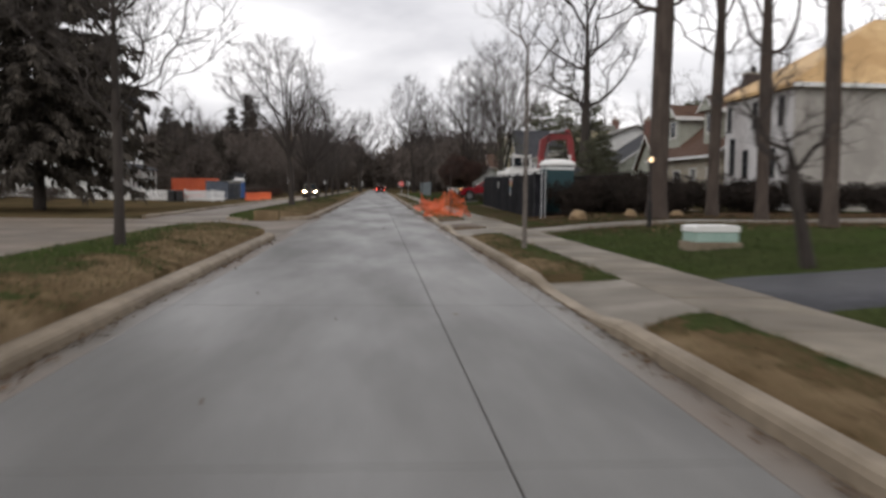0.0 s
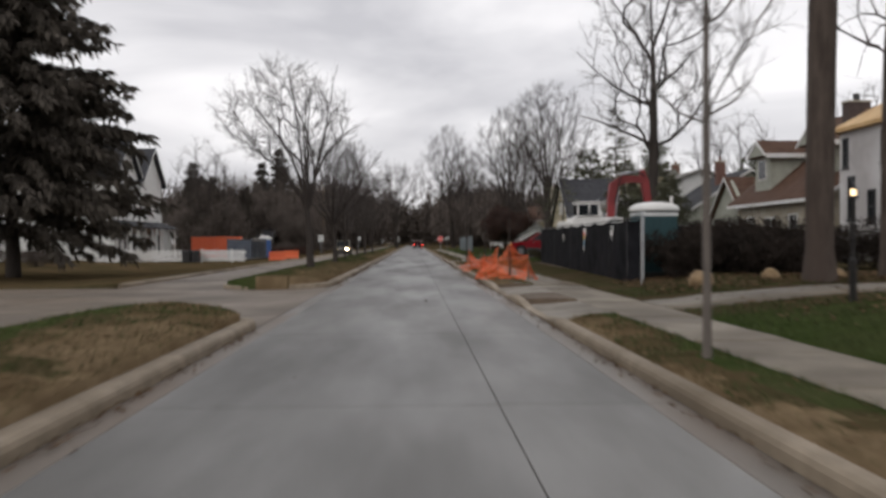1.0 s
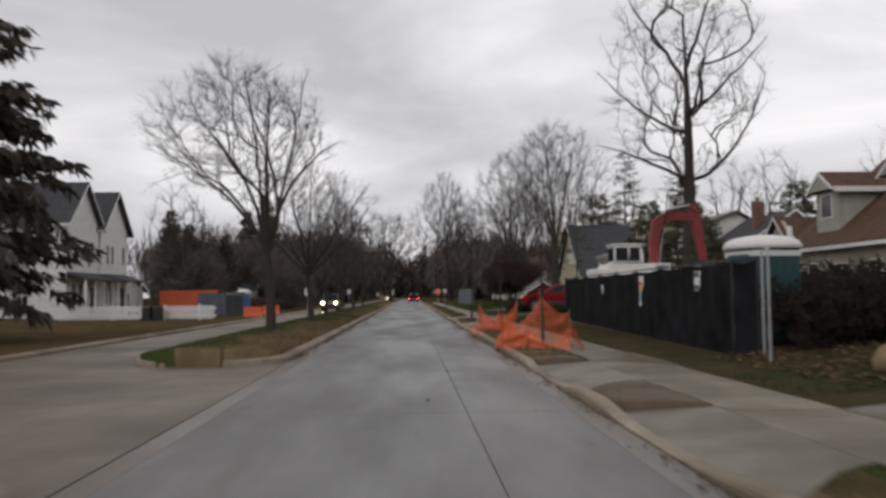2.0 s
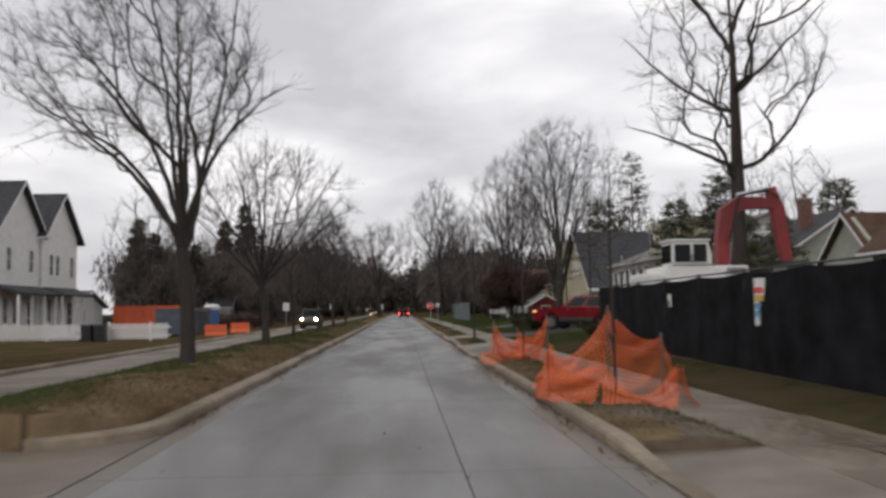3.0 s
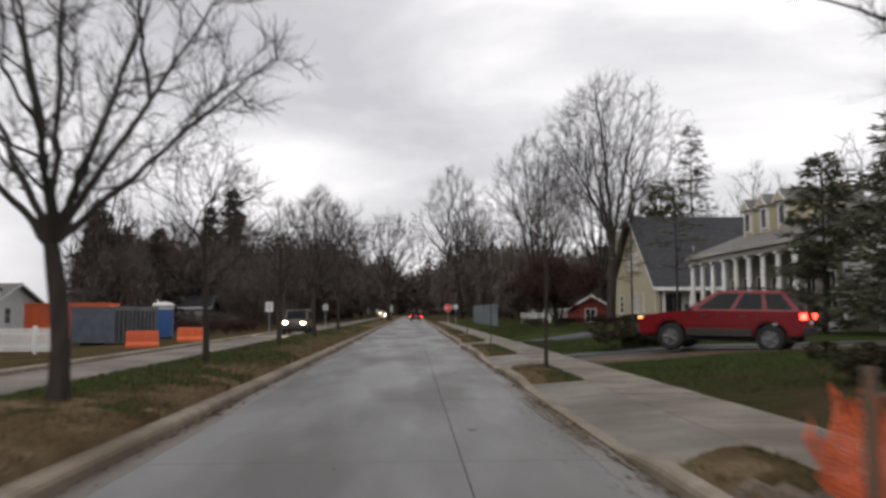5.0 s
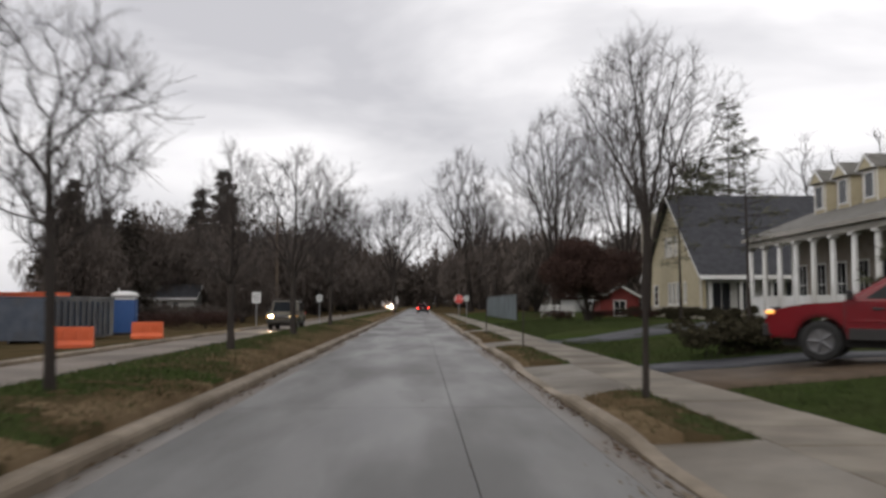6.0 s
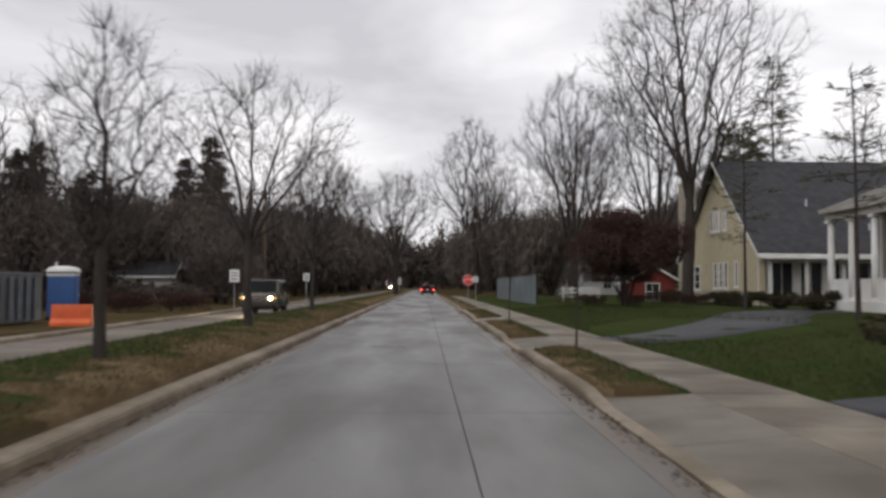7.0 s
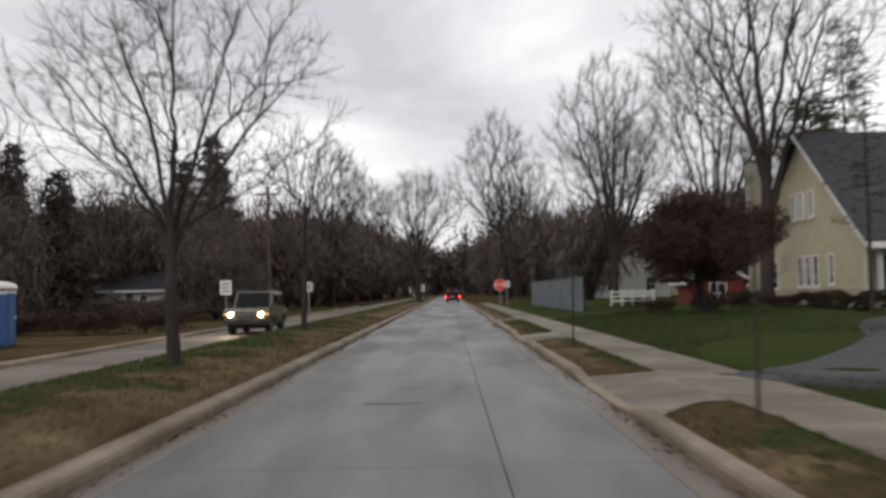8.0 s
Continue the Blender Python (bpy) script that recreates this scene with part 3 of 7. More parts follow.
def bend(points, n=6):
    """A smooth line through points."""
    out = []
    for i in range(len(points) - 1):
        p0, p1, p2, p3 = (Vector((*points[max(0, min(len(points) - 1, i + k))], 0)) for k in (-1, 0, 1, 2))
        for j in range(n):
            t = j / n
            q = 0.5 * (2 * p1 + (p2 - p0) * t + (2 * p0 - 5 * p1 + 4 * p2 - p3) * t * t + (3 * p1 - p0 - 3 * p2 + p3) * t ** 3)
            out.append((q.x, q.y))
    return out + [points[-1]]


strip("driveway_dark", bend([(4.835, 10.6), (8, 10.6), (14, 11.0), (22, 11.2)]), 3.2, ASPHALT, "wet dark asphalt driveway across the lawn", 0.008)
strip("driveway_pale", bend([(4.835, 26.0), (8, 26.2), (13, 26.8), (19, 27.6)]), 2.3, APRON, "wet pale concrete drive across the lawn")
strip("driveway_earth", bend([(4.835, 66.9), (8, 66.9), (13, 67.1), (17, 67.5)]), 3.1, EARTH, "brown gravel drive under the red car", 0.012)
strip("driveway_side", bend([(4.835, 69.5), (8, 69.5), (13, 69.7), (17, 70)]), 1.88, ASPHALT, "wet dark asphalt drive beside the brown gravel", 0.014)
strip("driveway_curved", bend([(4.835, 81.0), (7.0, 82.0), (9.6, 85.2), (11.6, 89.6), (13.8, 93.4), (17, 95.2)]), 3.0, ASPHALT, "curved wet grey asphalt drive in the green lawn", 0.01)


def blades(name, dry, count, seed, lawns=False):
    """Loose blades of grass on verge and median."""
    rng = np.random.default_rng(seed)
    verts, faces = [], []
    while len(faces) < count:
        pick = rng.random()
        if lawns:
            y, x = rng.uniform(2, 108), 4.8 + abs(rng.normal(0, 3.2))
            if any(a < y < b and x < c for a, b, c in ((8.9, 12.4, 22), (24.8, 28.2, 19), (31, 57, 8), (65.3, 70.5, 17))) or math.hypot(x - 7.5, (y - 84) * 0.5) < 2.6:
                continue
            kind, z = 0, ground_z(x, y)
        elif pick < 0.62:
            y = rng.uniform(-4, 112)
            x = WEST - 0.25 - abs(rng.normal(0, 1.5))
            xl, xr = median_edges(y)
            if not xl < x < xr or CROSS[0] < y < CROSS[1] + 0.2:
                continue
            kind, z = grass_kind(x, y), median_top(x) + 0.025 * wobble(x, y, 0.8)
        else:
            y, x = rng.uniform(-4, 112), rng.uniform(2.47, 3.5)
            f = 1.15 * (1 - (x - 2.45) / 1.06) ** 1.3
            if not any(a + 0.3 * f < y < b - 0.9 * f for a, b in VERGES) or 27 < y < 31:
                continue
            kind, z = verge_kind(x, y), 0.14
        if (kind == 2) != dry and rng.random() < 0.85:
            continue
        h, w, a, lean = rng.uniform(0.03, 0.085) * (1.3 if lawns else 1), rng.uniform(0.006, 0.012), rng.uniform(0, 6.28), rng.normal(0, 0.03, 2)
        n = len(verts)
        verts += [(x - w * math.cos(a), y - w * math.sin(a), z - 0.01), (x + w * math.cos(a), y + w * math.sin(a), z - 0.01), (x + lean[0], y + lean[1], z + h)]
        faces.append((n, n + 1, n + 2))
    return tagged(solid(name, verts, faces, DRY_BLADE if dry else BLADE), "dry brown grass blades" if dry else "short wet green grass blades", "grass", kind="stuff")


blades("grass", False, 42000, 1)
blades("dead_grass", True, 34000, 2)
blades("lawn_grass", False, 60000, 3, True)


def litter():
    """Wet fallen leaves swept along the gutters and scattered on the grass."""
    rng = np.random.default_rng(9)
    verts, faces = [], []
    while len(faces) < 4600:
        y = rng.uniform(-4, 110)
        side = rng.random()
        if side < 0.40:
            x, z = EAST - 0.02 - abs(rng.normal(0, 0.09)), 0.008
            if rng.random() > 0.35 + 0.65 * (wobble(3.0, y, 0.35) > 0):
                continue
        elif side < 0.78:
            x, z = WEST + 0.02 + abs(rng.normal(0, 0.10)), 0.008
            if CROSS[0] - 1.5 < y < CROSS[1] + 1.5 or rng.random() > 0.35 + 0.65 * (wobble(9.0, y, 0.35) > 0):
                continue
        elif side < 0.785:
            x, z = rng.uniform(WEST + 0.2, EAST - 0.2), 0.006
        else:
            x, z = rng.uniform(2.5, 3.5), 0.175
            if not any(a + 1 < y < b - 1 for a, b in VERGES):
                continue
        a, s, t = rng.uniform(0, 6.28), rng.uniform(0.015, 0.04), rng.normal(0, 0.012, 4)
        u, v = np.array([math.cos(a), math.sin(a)]) * s, np.array([-math.sin(a), math.cos(a)]) * s * 0.6
        n = len(verts)
        for q, k in ((-u, 0), (v, 1), (u, 2), (-v, 3)):
            verts.append((x + q[0], y + q[1], z + abs(t[k])))
        faces.append((n, n + 3, n + 2, n + 1))
    tagged(solid("fallen_leaves", verts, faces, LITTER), "wet brown fallen leaves along the gutters", "leaves", kind="stuff")


litter()


def patch(x, y, sx, sy, seed):
    """A thin irregular tar repair on the slabs."""
    rng = random.Random(seed)
    ring = [(x + sx * math.cos(a) * rng.uniform(0.75, 1.15), y + sy * math.sin(a) * rng.uniform(0.75, 1.15)) for a in steps(0, 2 * math.pi, 14)[:-1]]
    ob = part("tar_patch", prism(ring, 0.001, 0.007, "z"), TAR)
    return tagged(ob, "thin dark tar repair on the concrete", "patch", kind="structure")


patch(-0.58, 80.6, 0.36, 0.13, 2)
patch(0.9, 54.6, 0.07, 0.08, 4)


def silt(x0, x1, y0, y1, count, seed, label, base=0.0):
    """Thin washed-out earth lying in overlapping flecks along the gutter."""
    rng = random.Random(seed)
    verts, faces = [], []
    for k in range(count):
        u = rng.random()
        x, y = x1 - (x1 - x0) * u * u, rng.uniform(y0, y1) * 0.5 + (y0 + y1) / 2 * 0.5 + rng.gauss(0, (y1 - y0) * 0.12)
        a, s = rng.uniform(0.008, 0.04) * (1.2 - u), rng.uniform(1.5, 5.0)
        n, m, z = len(verts), 7, base + 0.0035 + 0.000004 * k
        verts += [(x + a * math.cos(t) * rng.uniform(0.6, 1.2), y + a * s * math.sin(t) * rng.uniform(0.6, 1.2), z) for t in steps(0, 2 * math.pi, m)[:-1]]
        faces.append(tuple(range(n, len(verts))))
    tagged(solid("silt", verts, faces, SILT), label, "soil", kind="stuff")


silt(1.1, 2.2, 42.0, 51.0, 900, 5, "tan soil washed over the gutter beside the kerb")
silt(3.5, 4.85, 33.2, 37.0, 1600, 7, "brown mud trodden over the sidewalk slabs", 0.131)
silt(1.5, 2.2, 51.0, 61.0, 500, 6, "thin tan soil in the gutter by the drive mouth")


def yard_leaves():
    """Brown leaves lying thick on the lawn round the tall trunks."""
    rng = np.random.default_rng(19)
    verts, faces = [], []
    while len(faces) < 7000:
        x, y = rng.uniform(5.6, 22), rng.uniform(20.5, 34)
        if rng.random() > (y - 19) / 9 or 24.8 < y < 28.2 and rng.random() > 0.12:
            continue
        a, s = rng.uniform(0, 6.28), rng.uniform(0.03, 0.075)
        u, v, z = np.array([math.cos(a), math.sin(a)]) * s, np.array([-math.sin(a), math.cos(a)]) * s * 0.7, ground_z(x, y) + 0.03
        n = len(verts)
        verts += [(x + q[0], y + q[1], z + rng.uniform(0, 0.04)) for q in (-u, v, u, -v)]
        faces.append((n, n + 3, n + 2, n + 1))
    tagged(solid("fallen_leaves", verts, faces, LITTER), "brown fallen leaves lying round the tall trunks", "leaves", kind="stuff")


yard_leaves()


# ---------------------------------------------------------------- trees
def tubes(lines, sides):
    """Verts and faces of many tapered tubes; a line is points and radii."""
    verts, faces = [], []
    for pts, rs in lines:
        base = len(verts)
        for i, p in enumerate(pts):
            d = (pts[min(i + 1, len(pts) - 1)] - pts[max(i - 1, 0)])
            d = d.normalized() if d.length > 1e-6 else Vector((0, 0, 1))
            u = d.cross(Vector((0.31, 0.77, 0.56))).normalized()
            v = d.cross(u)
            for k in range(sides):
                a = 2 * math.pi * k / sides
                verts.append(p + (u * math.cos(a) + v * math.sin(a)) * rs[i])
        for i in range(len(pts) - 1):
            for k in range(sides):
                faces.append((base + i * sides + k, base + i * sides + (k + 1) % sides, base + (i + 1) * sides + (k + 1) % sides, base + (i + 1) * sides + k))
    return verts, faces


def bough(rng, start, way, length, r0, r1, segs, up, wob):
    pts, p, d = [start.copy()], start.copy(), way.normalized()
    for _ in range(segs):
        d = (d + Vector((rng.gauss(0, wob), rng.gauss(0, wob), rng.gauss(0, wob) + up))).normalized()
        p = p + d * (length / segs)
        pts.append(p.copy())
    return pts, [r0 + (r1 - r0) * (i / segs) ** 0.8 for i in range(segs + 1)]


def bare_tree(name, seed, height, radius, wide, low, fork, ends=300, peak=1.0, lead=0.0, reach=0.3, twig=0.005, sprays=3, spray=0.5, step=0.3, lean=(0.0, 0.0), rise=0.2, label="", group="street trees",
              twig_material=None, flat=0.7, spring=0.34, limbs=(), aside=0.0, bark=None):
    """A leafless tree. Branch ends are scattered through an uneven crown, each joined by a curved branch to the
    nearest fitting point of the tree so far; branches thicken by what they carry, and thin sprays of twigs close the crown.
    wide: half width; low: foot of the crown; fork: where the trunk divides; lead: how far the trunk runs on above it."""
    rng = random.Random(seed)
    ob = thing(name, label=label or "bare grey tree with fine twigs", category="tree", group=group)
    cap = 16000
    spot, way = np.zeros((cap, 3)), np.zeros((cap, 3))
    far, up_from = np.zeros(cap), np.full(cap, -1)
    count = 0
    chains = []

    def add(points, start):
        nonlocal count
        chain, prev = [], start
        for p in points:
            spot[count] = p
            d = p - spot[prev] if prev >= 0 else np.array((0.0, 0.0, 1.0))
            ln = float(np.linalg.norm(d))
            way[count] = d / max(ln, 1e-6)
            far[count] = (far[prev] + ln) if prev >= 0 else 0.0
            up_from[count] = prev
            chain.append(count)
            prev = count
            count += 1
        chains.append((start, chain))

    top = fork + (height - fork) * lead
    n = max(5, int(top / (step * 1.6)))
    sway = [rng.uniform(-1, 1) for _ in range(4)]
    stem = []
    for k in range(n + 1):
        u = k / n
        z = -0.15 + (top + 0.15) * u
        bend = 0.012 * height * (math.sin(u * 3.1 + sway[0]) - math.sin(sway[0])) * u
        stem.append(np.array((lean[0] * u + bend * sway[1], lean[1] * u + bend * sway[2], z)))
    add(stem, -1)
    trunk_count = count
    free_from = next((i for i in range(count) if spot[i][2] >= fork * 0.93), count - 1)
    stout = {}
    for cx, cy, cz, ex, ey, ez, *foot in limbs:
        i = int(np.argmin(np.abs(spot[:trunk_count, 2] - foot[0]))) if foot else trunk_count - 1
        a = spot[i]
        c, e = np.array((cx, cy, cz)), np.array((ex, ey, ez))
        m = max(4, int(np.linalg.norm(e - a) / step))
        add([a * (1 - u) ** 2 + 2 * c * u * (1 - u) + e * u * u + np.array([rng.gauss(0, 0.07) for _ in range(3)]) * step for u in (k / m for k in range(1, m + 1))], i)
        for k, node in enumerate(chains[-1][1]):
            stout[node] = radius * (0.50 - 0.42 * (k + 1) / m) * (0.75 if foot else 1.0) * (1.0 if ez > cz else 0.3)
    # the ends, nearest to the fork first
    lobes = [(k, rng.uniform(0, 6.283), rng.uniform(0.05, 0.16)) for k in (2, 3, 5)]
    ends_at = []
    while len(ends_at) < ends:
        u = rng.random()
        w = wide * max(0.0, math.sin(math.pi * u ** peak)) ** flat
        if rng.random() > (w / wide) ** 1.3 + 0.05:
            continue
        a = rng.uniform(0, 6.283)
        q = w * rng.random() ** 0.42 * (1 + sum(m * math.cos(k * a + ph + 2.5 * u) for k, ph, m in lobes))
        ends_at.append(np.array((lean[0] * 1.1 + aside + q * math.cos(a), lean[1] * 1.1 + q * math.sin(a), low + (height - low) * u)))
    root = spot[free_from]
    ends_at.sort(key=lambda p: float(np.linalg.norm(p - root)) * rng.uniform(0.8, 1.25))
    for t in ends_at:
        d = t - spot[free_from:count]
        ln = np.linalg.norm(d, axis=1)
        head = (d * way[free_from:count]).sum(axis=1) / np.maximum(ln, 1e-6)
        cost = ln * (1.0 + 1.5 * np.clip(0.72 - head, 0, 2)) + reach * far[free_from:count] + 0.6 * np.clip(spot[free_from:count, 2] - t[2], 0, 9)
        i = free_from + int(np.argmin(cost))
        gap = float(np.linalg.norm(t - spot[i]))
        if gap < step * 0.4 or count > cap - 60:
            continue
        m = max(2, min(14, int(gap / step + 0.5)))
        d = (t - spot[i]) / gap
        t0 = (way[i] * spring + d * (1.12 - spring)) * gap
        t1 = (d + np.array((0, 0, rise))) * gap
        pts = []
        for k in range(1, m + 1):
            u = k / m
            h = (2 * u ** 3 - 3 * u ** 2 + 1) * spot[i] + (u ** 3 - 2 * u ** 2 + u) * t0 + (3 * u ** 2 - 2 * u ** 3) * t + (u ** 3 - u ** 2) * t1
            pts.append(h + np.array([rng.gauss(0, 0.13) for _ in range(3)]) * step)
        add(pts, i)
    # thickness from the tips inward
    load = np.zeros(count)
    for i in range(count - 1, 0, -1):
        load[i] = max(load[i], 1.0)
        if up_from[i] >= 0:
            load[up_from[i]] += load[i]
    for i in range(count):
        load[i] = max(1.0, load[i])
    thick = twig * (load ** (math.log(radius / twig) / math.log(load[0])))
    for i in range(trunk_count):
        if spot[i][2] < 0.5:
            thick[i] *= 1.0 + 0.35 * (1 - max(0.0, spot[i][2]) / 0.5)
    for i, r in stout.items():
        thick[i] = max(thick[i], r)
    if lead == 0.0:
        thick[trunk_count - 1] *= 0.8
    big, small, sprigs = [], [], []
    for start, chain in chains:
        ids = ([start] if start >= 0 else []) + chain
        pts = [Vector(spot[i]) for i in ids]
        rs = [float(thick[i]) for i in ids]
        if start == trunk_count - 1 and rs[1] > twig * 5:
            rs[0], rs[1] = min(rs[0] * 0.9, rs[1] * 1.9), min(rs[0] * 0.85, rs[1] * 1.3)
        elif start >= 0:
            rs[0] = min(rs[0], rs[1] * 1.25)
        (big if rs[0] > max(0.022, twig * 3.2) else small).append((pts, rs))
    for i in range(trunk_count, count):
        if thick[i] > twig * 3.0:
            continue
        for _ in range(sprays if load[i] < 4 else max(1, sprays - 1)):
            d = Vector(way[i]) * 0.9 + Vector((rng.gauss(0, 0.55), rng.gauss(0, 0.55), rng.gauss(0.16, 0.45)))
            ln = spray * rng.uniform(0.45, 1.25)
            sprigs.append(bough(rng, Vector(spot[i]), d, ln, twig * 0.75, twig * 0.4, 2, 0.08, 0.16))
    v, f = tubes(big, 7)
    solid("trunk", v, f, bark or BARK, ob, "", True)
    v, f = tubes(small, 4)
    v2, f2 = tubes(sprigs, 3)
    solid("crown", v + v2, f + [tuple(i + len(v) for i in q) for q in f2], twig_material or TWIG, ob, "", True)
    return ob


def tufts(rng, spots, long, wide, droop):
    """Small pointed sprays of foliage, three blades each."""
    verts, faces = [], []
    for p, d in spots:
        for _ in range(3):
            w = (d + Vector((rng.gauss(0, 0.55), rng.gauss(0, 0.55), rng.gauss(-droop, 0.35)))).normalized()
            s = w.cross(Vector((rng.uniform(-1, 1), rng.uniform(-1, 1), rng.uniform(-1, 1)))).normalized()
            ln, wd = long * rng.uniform(0.6, 1.25), wide * rng.uniform(0.6, 1.25)
            n = len(verts)
            verts += [p, p + w * ln * 0.45 + s * wd * 0.5, p + w * ln, p + w * ln * 0.45 - s * wd * 0.5]
            faces.append((n, n + 1, n + 2, n + 3))
    return verts, faces


def conifer(name, seed, height, spread, radius, skirt=0.1, whorls=26, per=7, dense=16, long=0.5, wide=0.16, droop=0.5, material=None, label="", gap=0.0, power=0.85, group="evergreens"):
    """A conifer: a straight trunk, drooping whorls of boughs and hanging sprays."""
    rng = random.Random(seed)
    ob = thing(name, label=label or "dark green conifer with drooping boughs", category="tree", group=group)
    trunk = bough(rng, Vector((0, 0, -0.15)), Vector((0, 0, 1)), height, radius, 0.02, 14, 0.05, 0.012)
    lines, spots = [trunk], []
    for k in range(whorls):
        t = skirt + (1 - skirt) * (k / whorls) ** 0.92
        z = t * height
        core = trunk[0][min(14, int(t * 14))]
        reach = spread * (1 - (t - skirt) / (1 - skirt)) ** power + 0.12
        reach *= min(1.0, 0.72 + (t - skirt) * 2.6)
        for j in range(per):
            if rng.random() < gap:
                continue
            a = rng.uniform(0, 6.283)
            ln = reach * rng.uniform(0.55, 1.12)
            b = bough(rng, Vector((core.x, core.y, z + rng.uniform(-0.3, 0.3))), Vector((math.cos(a), math.sin(a), rng.uniform(-0.05, 0.3))), ln, max(0.02, radius * 0.16 * (1.1 - t)), 0.008, 5, -0.10 * droop, 0.06)
            lines.append(b)
            for _ in range(max(3, int(dense * ln / spread * 1.6))):
                u = rng.uniform(0.12, 1.0)
                i = min(4, int(u * 5))
                p = b[0][i].lerp(b[0][i + 1], u * 5 - i)
                spots.append((p + Vector((rng.gauss(0, 0.12), rng.gauss(0, 0.12), rng.gauss(0, 0.08))), (b[0][i + 1] - b[0][i]).normalized()))
    v, f = tubes(lines, 5)
    solid("trunk", v, f, BARK, ob, "", True)
    v, f = tufts(rng, spots, long, wide, droop)
    solid("crown", v, f, material or NEEDLE, ob)
    return ob


def leaf_mass(rng, centre, radii, count, size, lumps=7, hollow=0.35, slim=0.5, upright=1.0):
    """Leaves gathered in uneven lumps inside an ellipsoid."""
    cores = [Vector((rng.gauss(0, 0.42), rng.gauss(0, 0.42), rng.gauss(0, 0.38))) for _ in range(lumps)]
    verts, faces = [], []
    for _ in range(count):
        c = rng.choice(cores)
        d = Vector((rng.gauss(0, 1), rng.gauss(0, 1), rng.gauss(0, 1))).normalized()
        q = c + d * 0.5 * (hollow + (1 - hollow) * rng.random() ** 0.5)
        if q.z < -0.95:
            q.z = -0.95
        p = Vector((centre[0] + q.x * radii[0], centre[1] + q.y * radii[1], centre[2] + q.z * radii[2]))
        u = Vector((rng.gauss(0, 1), rng.gauss(0, 1), rng.gauss(0, upright))).normalized()
        v = u.cross(Vector((rng.gauss(0, 1), rng.gauss(0, 1), rng.gauss(0, 1)))).normalized()
        s = size * rng.uniform(0.6, 1.4)
        n = len(verts)
        verts += [p - u * s, p + v * s * slim, p + u * s, p - v * s * slim]
        faces.append((n, n + 1, n + 2, n + 3))
    return verts, faces


def shrub(name, seed, radii, count, size, material, label, stems=6, category="shrub", group="", lift=0.0, lumps=8, slim=0.5, upright=1.0):
    """A leafy bush: several stems and an uneven mass of small leaves."""
    rng = random.Random(seed)
    ob = thing(name, label=label, category=category, group=group)
    lines = []
    for _ in range(stems):
        a, t = rng.uniform(0, 6.283), rng.uniform(0.05, 0.6)
        lines.append(bough(rng, Vector((rng.gauss(0, 0.08), rng.gauss(0, 0.08), -0.1)), Vector((math.cos(a) * t, math.sin(a) * t, 1)), lift + radii[2] * 1.5, 0.05 * radii[2] / 1.5, 0.01, 5, 0, 0.08))
    v, f = tubes(lines, 5)
    solid("stem", v, f, BARK, ob, "", True)
    v, f = leaf_mass(rng, (0, 0, lift + radii[2]), radii, count, size, lumps, 0.35, slim, upright)
    solid("leaves", v, f, material, ob)
    return ob


def put(ob, x, y, z=None, rz=0, size=1.0):
    ob.matrix_basis = pose(x, y, (yard(x) if x > 4.8 else 0.14) if z is None else z, 0, 0, rz) @ Matrix.Scale(size, 4)
    return ob


def again(ob, x, y, z, rz=0, size=1.0, label=""):
    c = copy_thing(ob, pose(x, y, z, 0, 0, rz))
    c.scale = (size, size, size)
    if label:
        c["label"] = label
    return c


# the trees of the median
put(bare_tree("tree", 17, 8.8, 0.15, 3.1, 4.2, 2.5, 430, 0.9, 0.0, 0.34, 0.007, 4, 0.5, 0.34, (-0.15, 0), rise=0.2, aside=-0.85, limbs=((-1.5, 0, 5.9, -3.7, 0.2, 4.8), (-0.9, 0.3, 4.3, -3.9, 0.5, 6.1), (-0.5, 0.3, 5.2, -2.8, 0.7, 7.2), (-0.25, -0.1, 4.6, -0.8, -0.2, 8.2), (0.45, 0.1, 4.6, 1.1, 0.1, 8.3), (0.35, -0.1, 5.2, 2.1, -0.1, 6.0), (0.8, 0.3, 4.6, -1.2, 0.3, 8.0), (0.0, -0.9, 5.0, 0.3, -2.3, 7.2), (-0.3, 1.0, 5.0, -0.6, 2.4, 7.2)), label="bare wide-spreading tree with curving limbs on the median", group="median trees"), -4.43, 45.3, 0.34)
put(bare_tree("tree", 23, 6.8, 0.12, 2.7, 2.5, 2.0, 460, 1.05, 0.0, 0.36, 0.006, 4, 0.4, 0.26, limbs=((-0.9, 0, 2.9, -2.7, 0.3, 4.6), (-0.8, 0.2, 3.4, -2.2, 0.5, 5.6), (-0.35, 0.3, 3.7, -1.2, 0.6, 6.3), (0, -0.25, 3.9, 0.1, -0.5, 6.7), (0.4, 0.2, 3.6, 1.3, 0.3, 6.3), (0.8, -0.2, 3.3, 2.3, -0.3, 5.6), (0.8, 0.1, 2.8, 2.6, 0.2, 4.5), (0.1, 0.8, 3.4, 0.2, 2.2, 5.4), (0.1, -0.8, 3.4, 0.0, -2.2, 5.4)), label="bare vase-shaped tree with dense fine twigs on the median", group="median trees"), -4.29, 54.95, 0.34)
young = put(bare_tree("tree", 31, 5.2, 0.065, 1.45, 1.7, 1.6, 240, 1.1, 0.5, 0.3, 0.005, 4, 0.4, 0.25, rise=0.6, label="young bare tree with thin upright branches on the median", group="median trees"), -4.39, 63.15, 0.34)
put(bare_tree("tree", 37, 5.0, 0.08, 0.95, 1.4, 1.3, 250, 0.9, 0.5, 0.3, 0.005, 4, 0.36, 0.22, rise=0.7, label="young bare tree with narrow twiggy crown on the median", group="median trees"), -4.27, 72.9, 0.34)
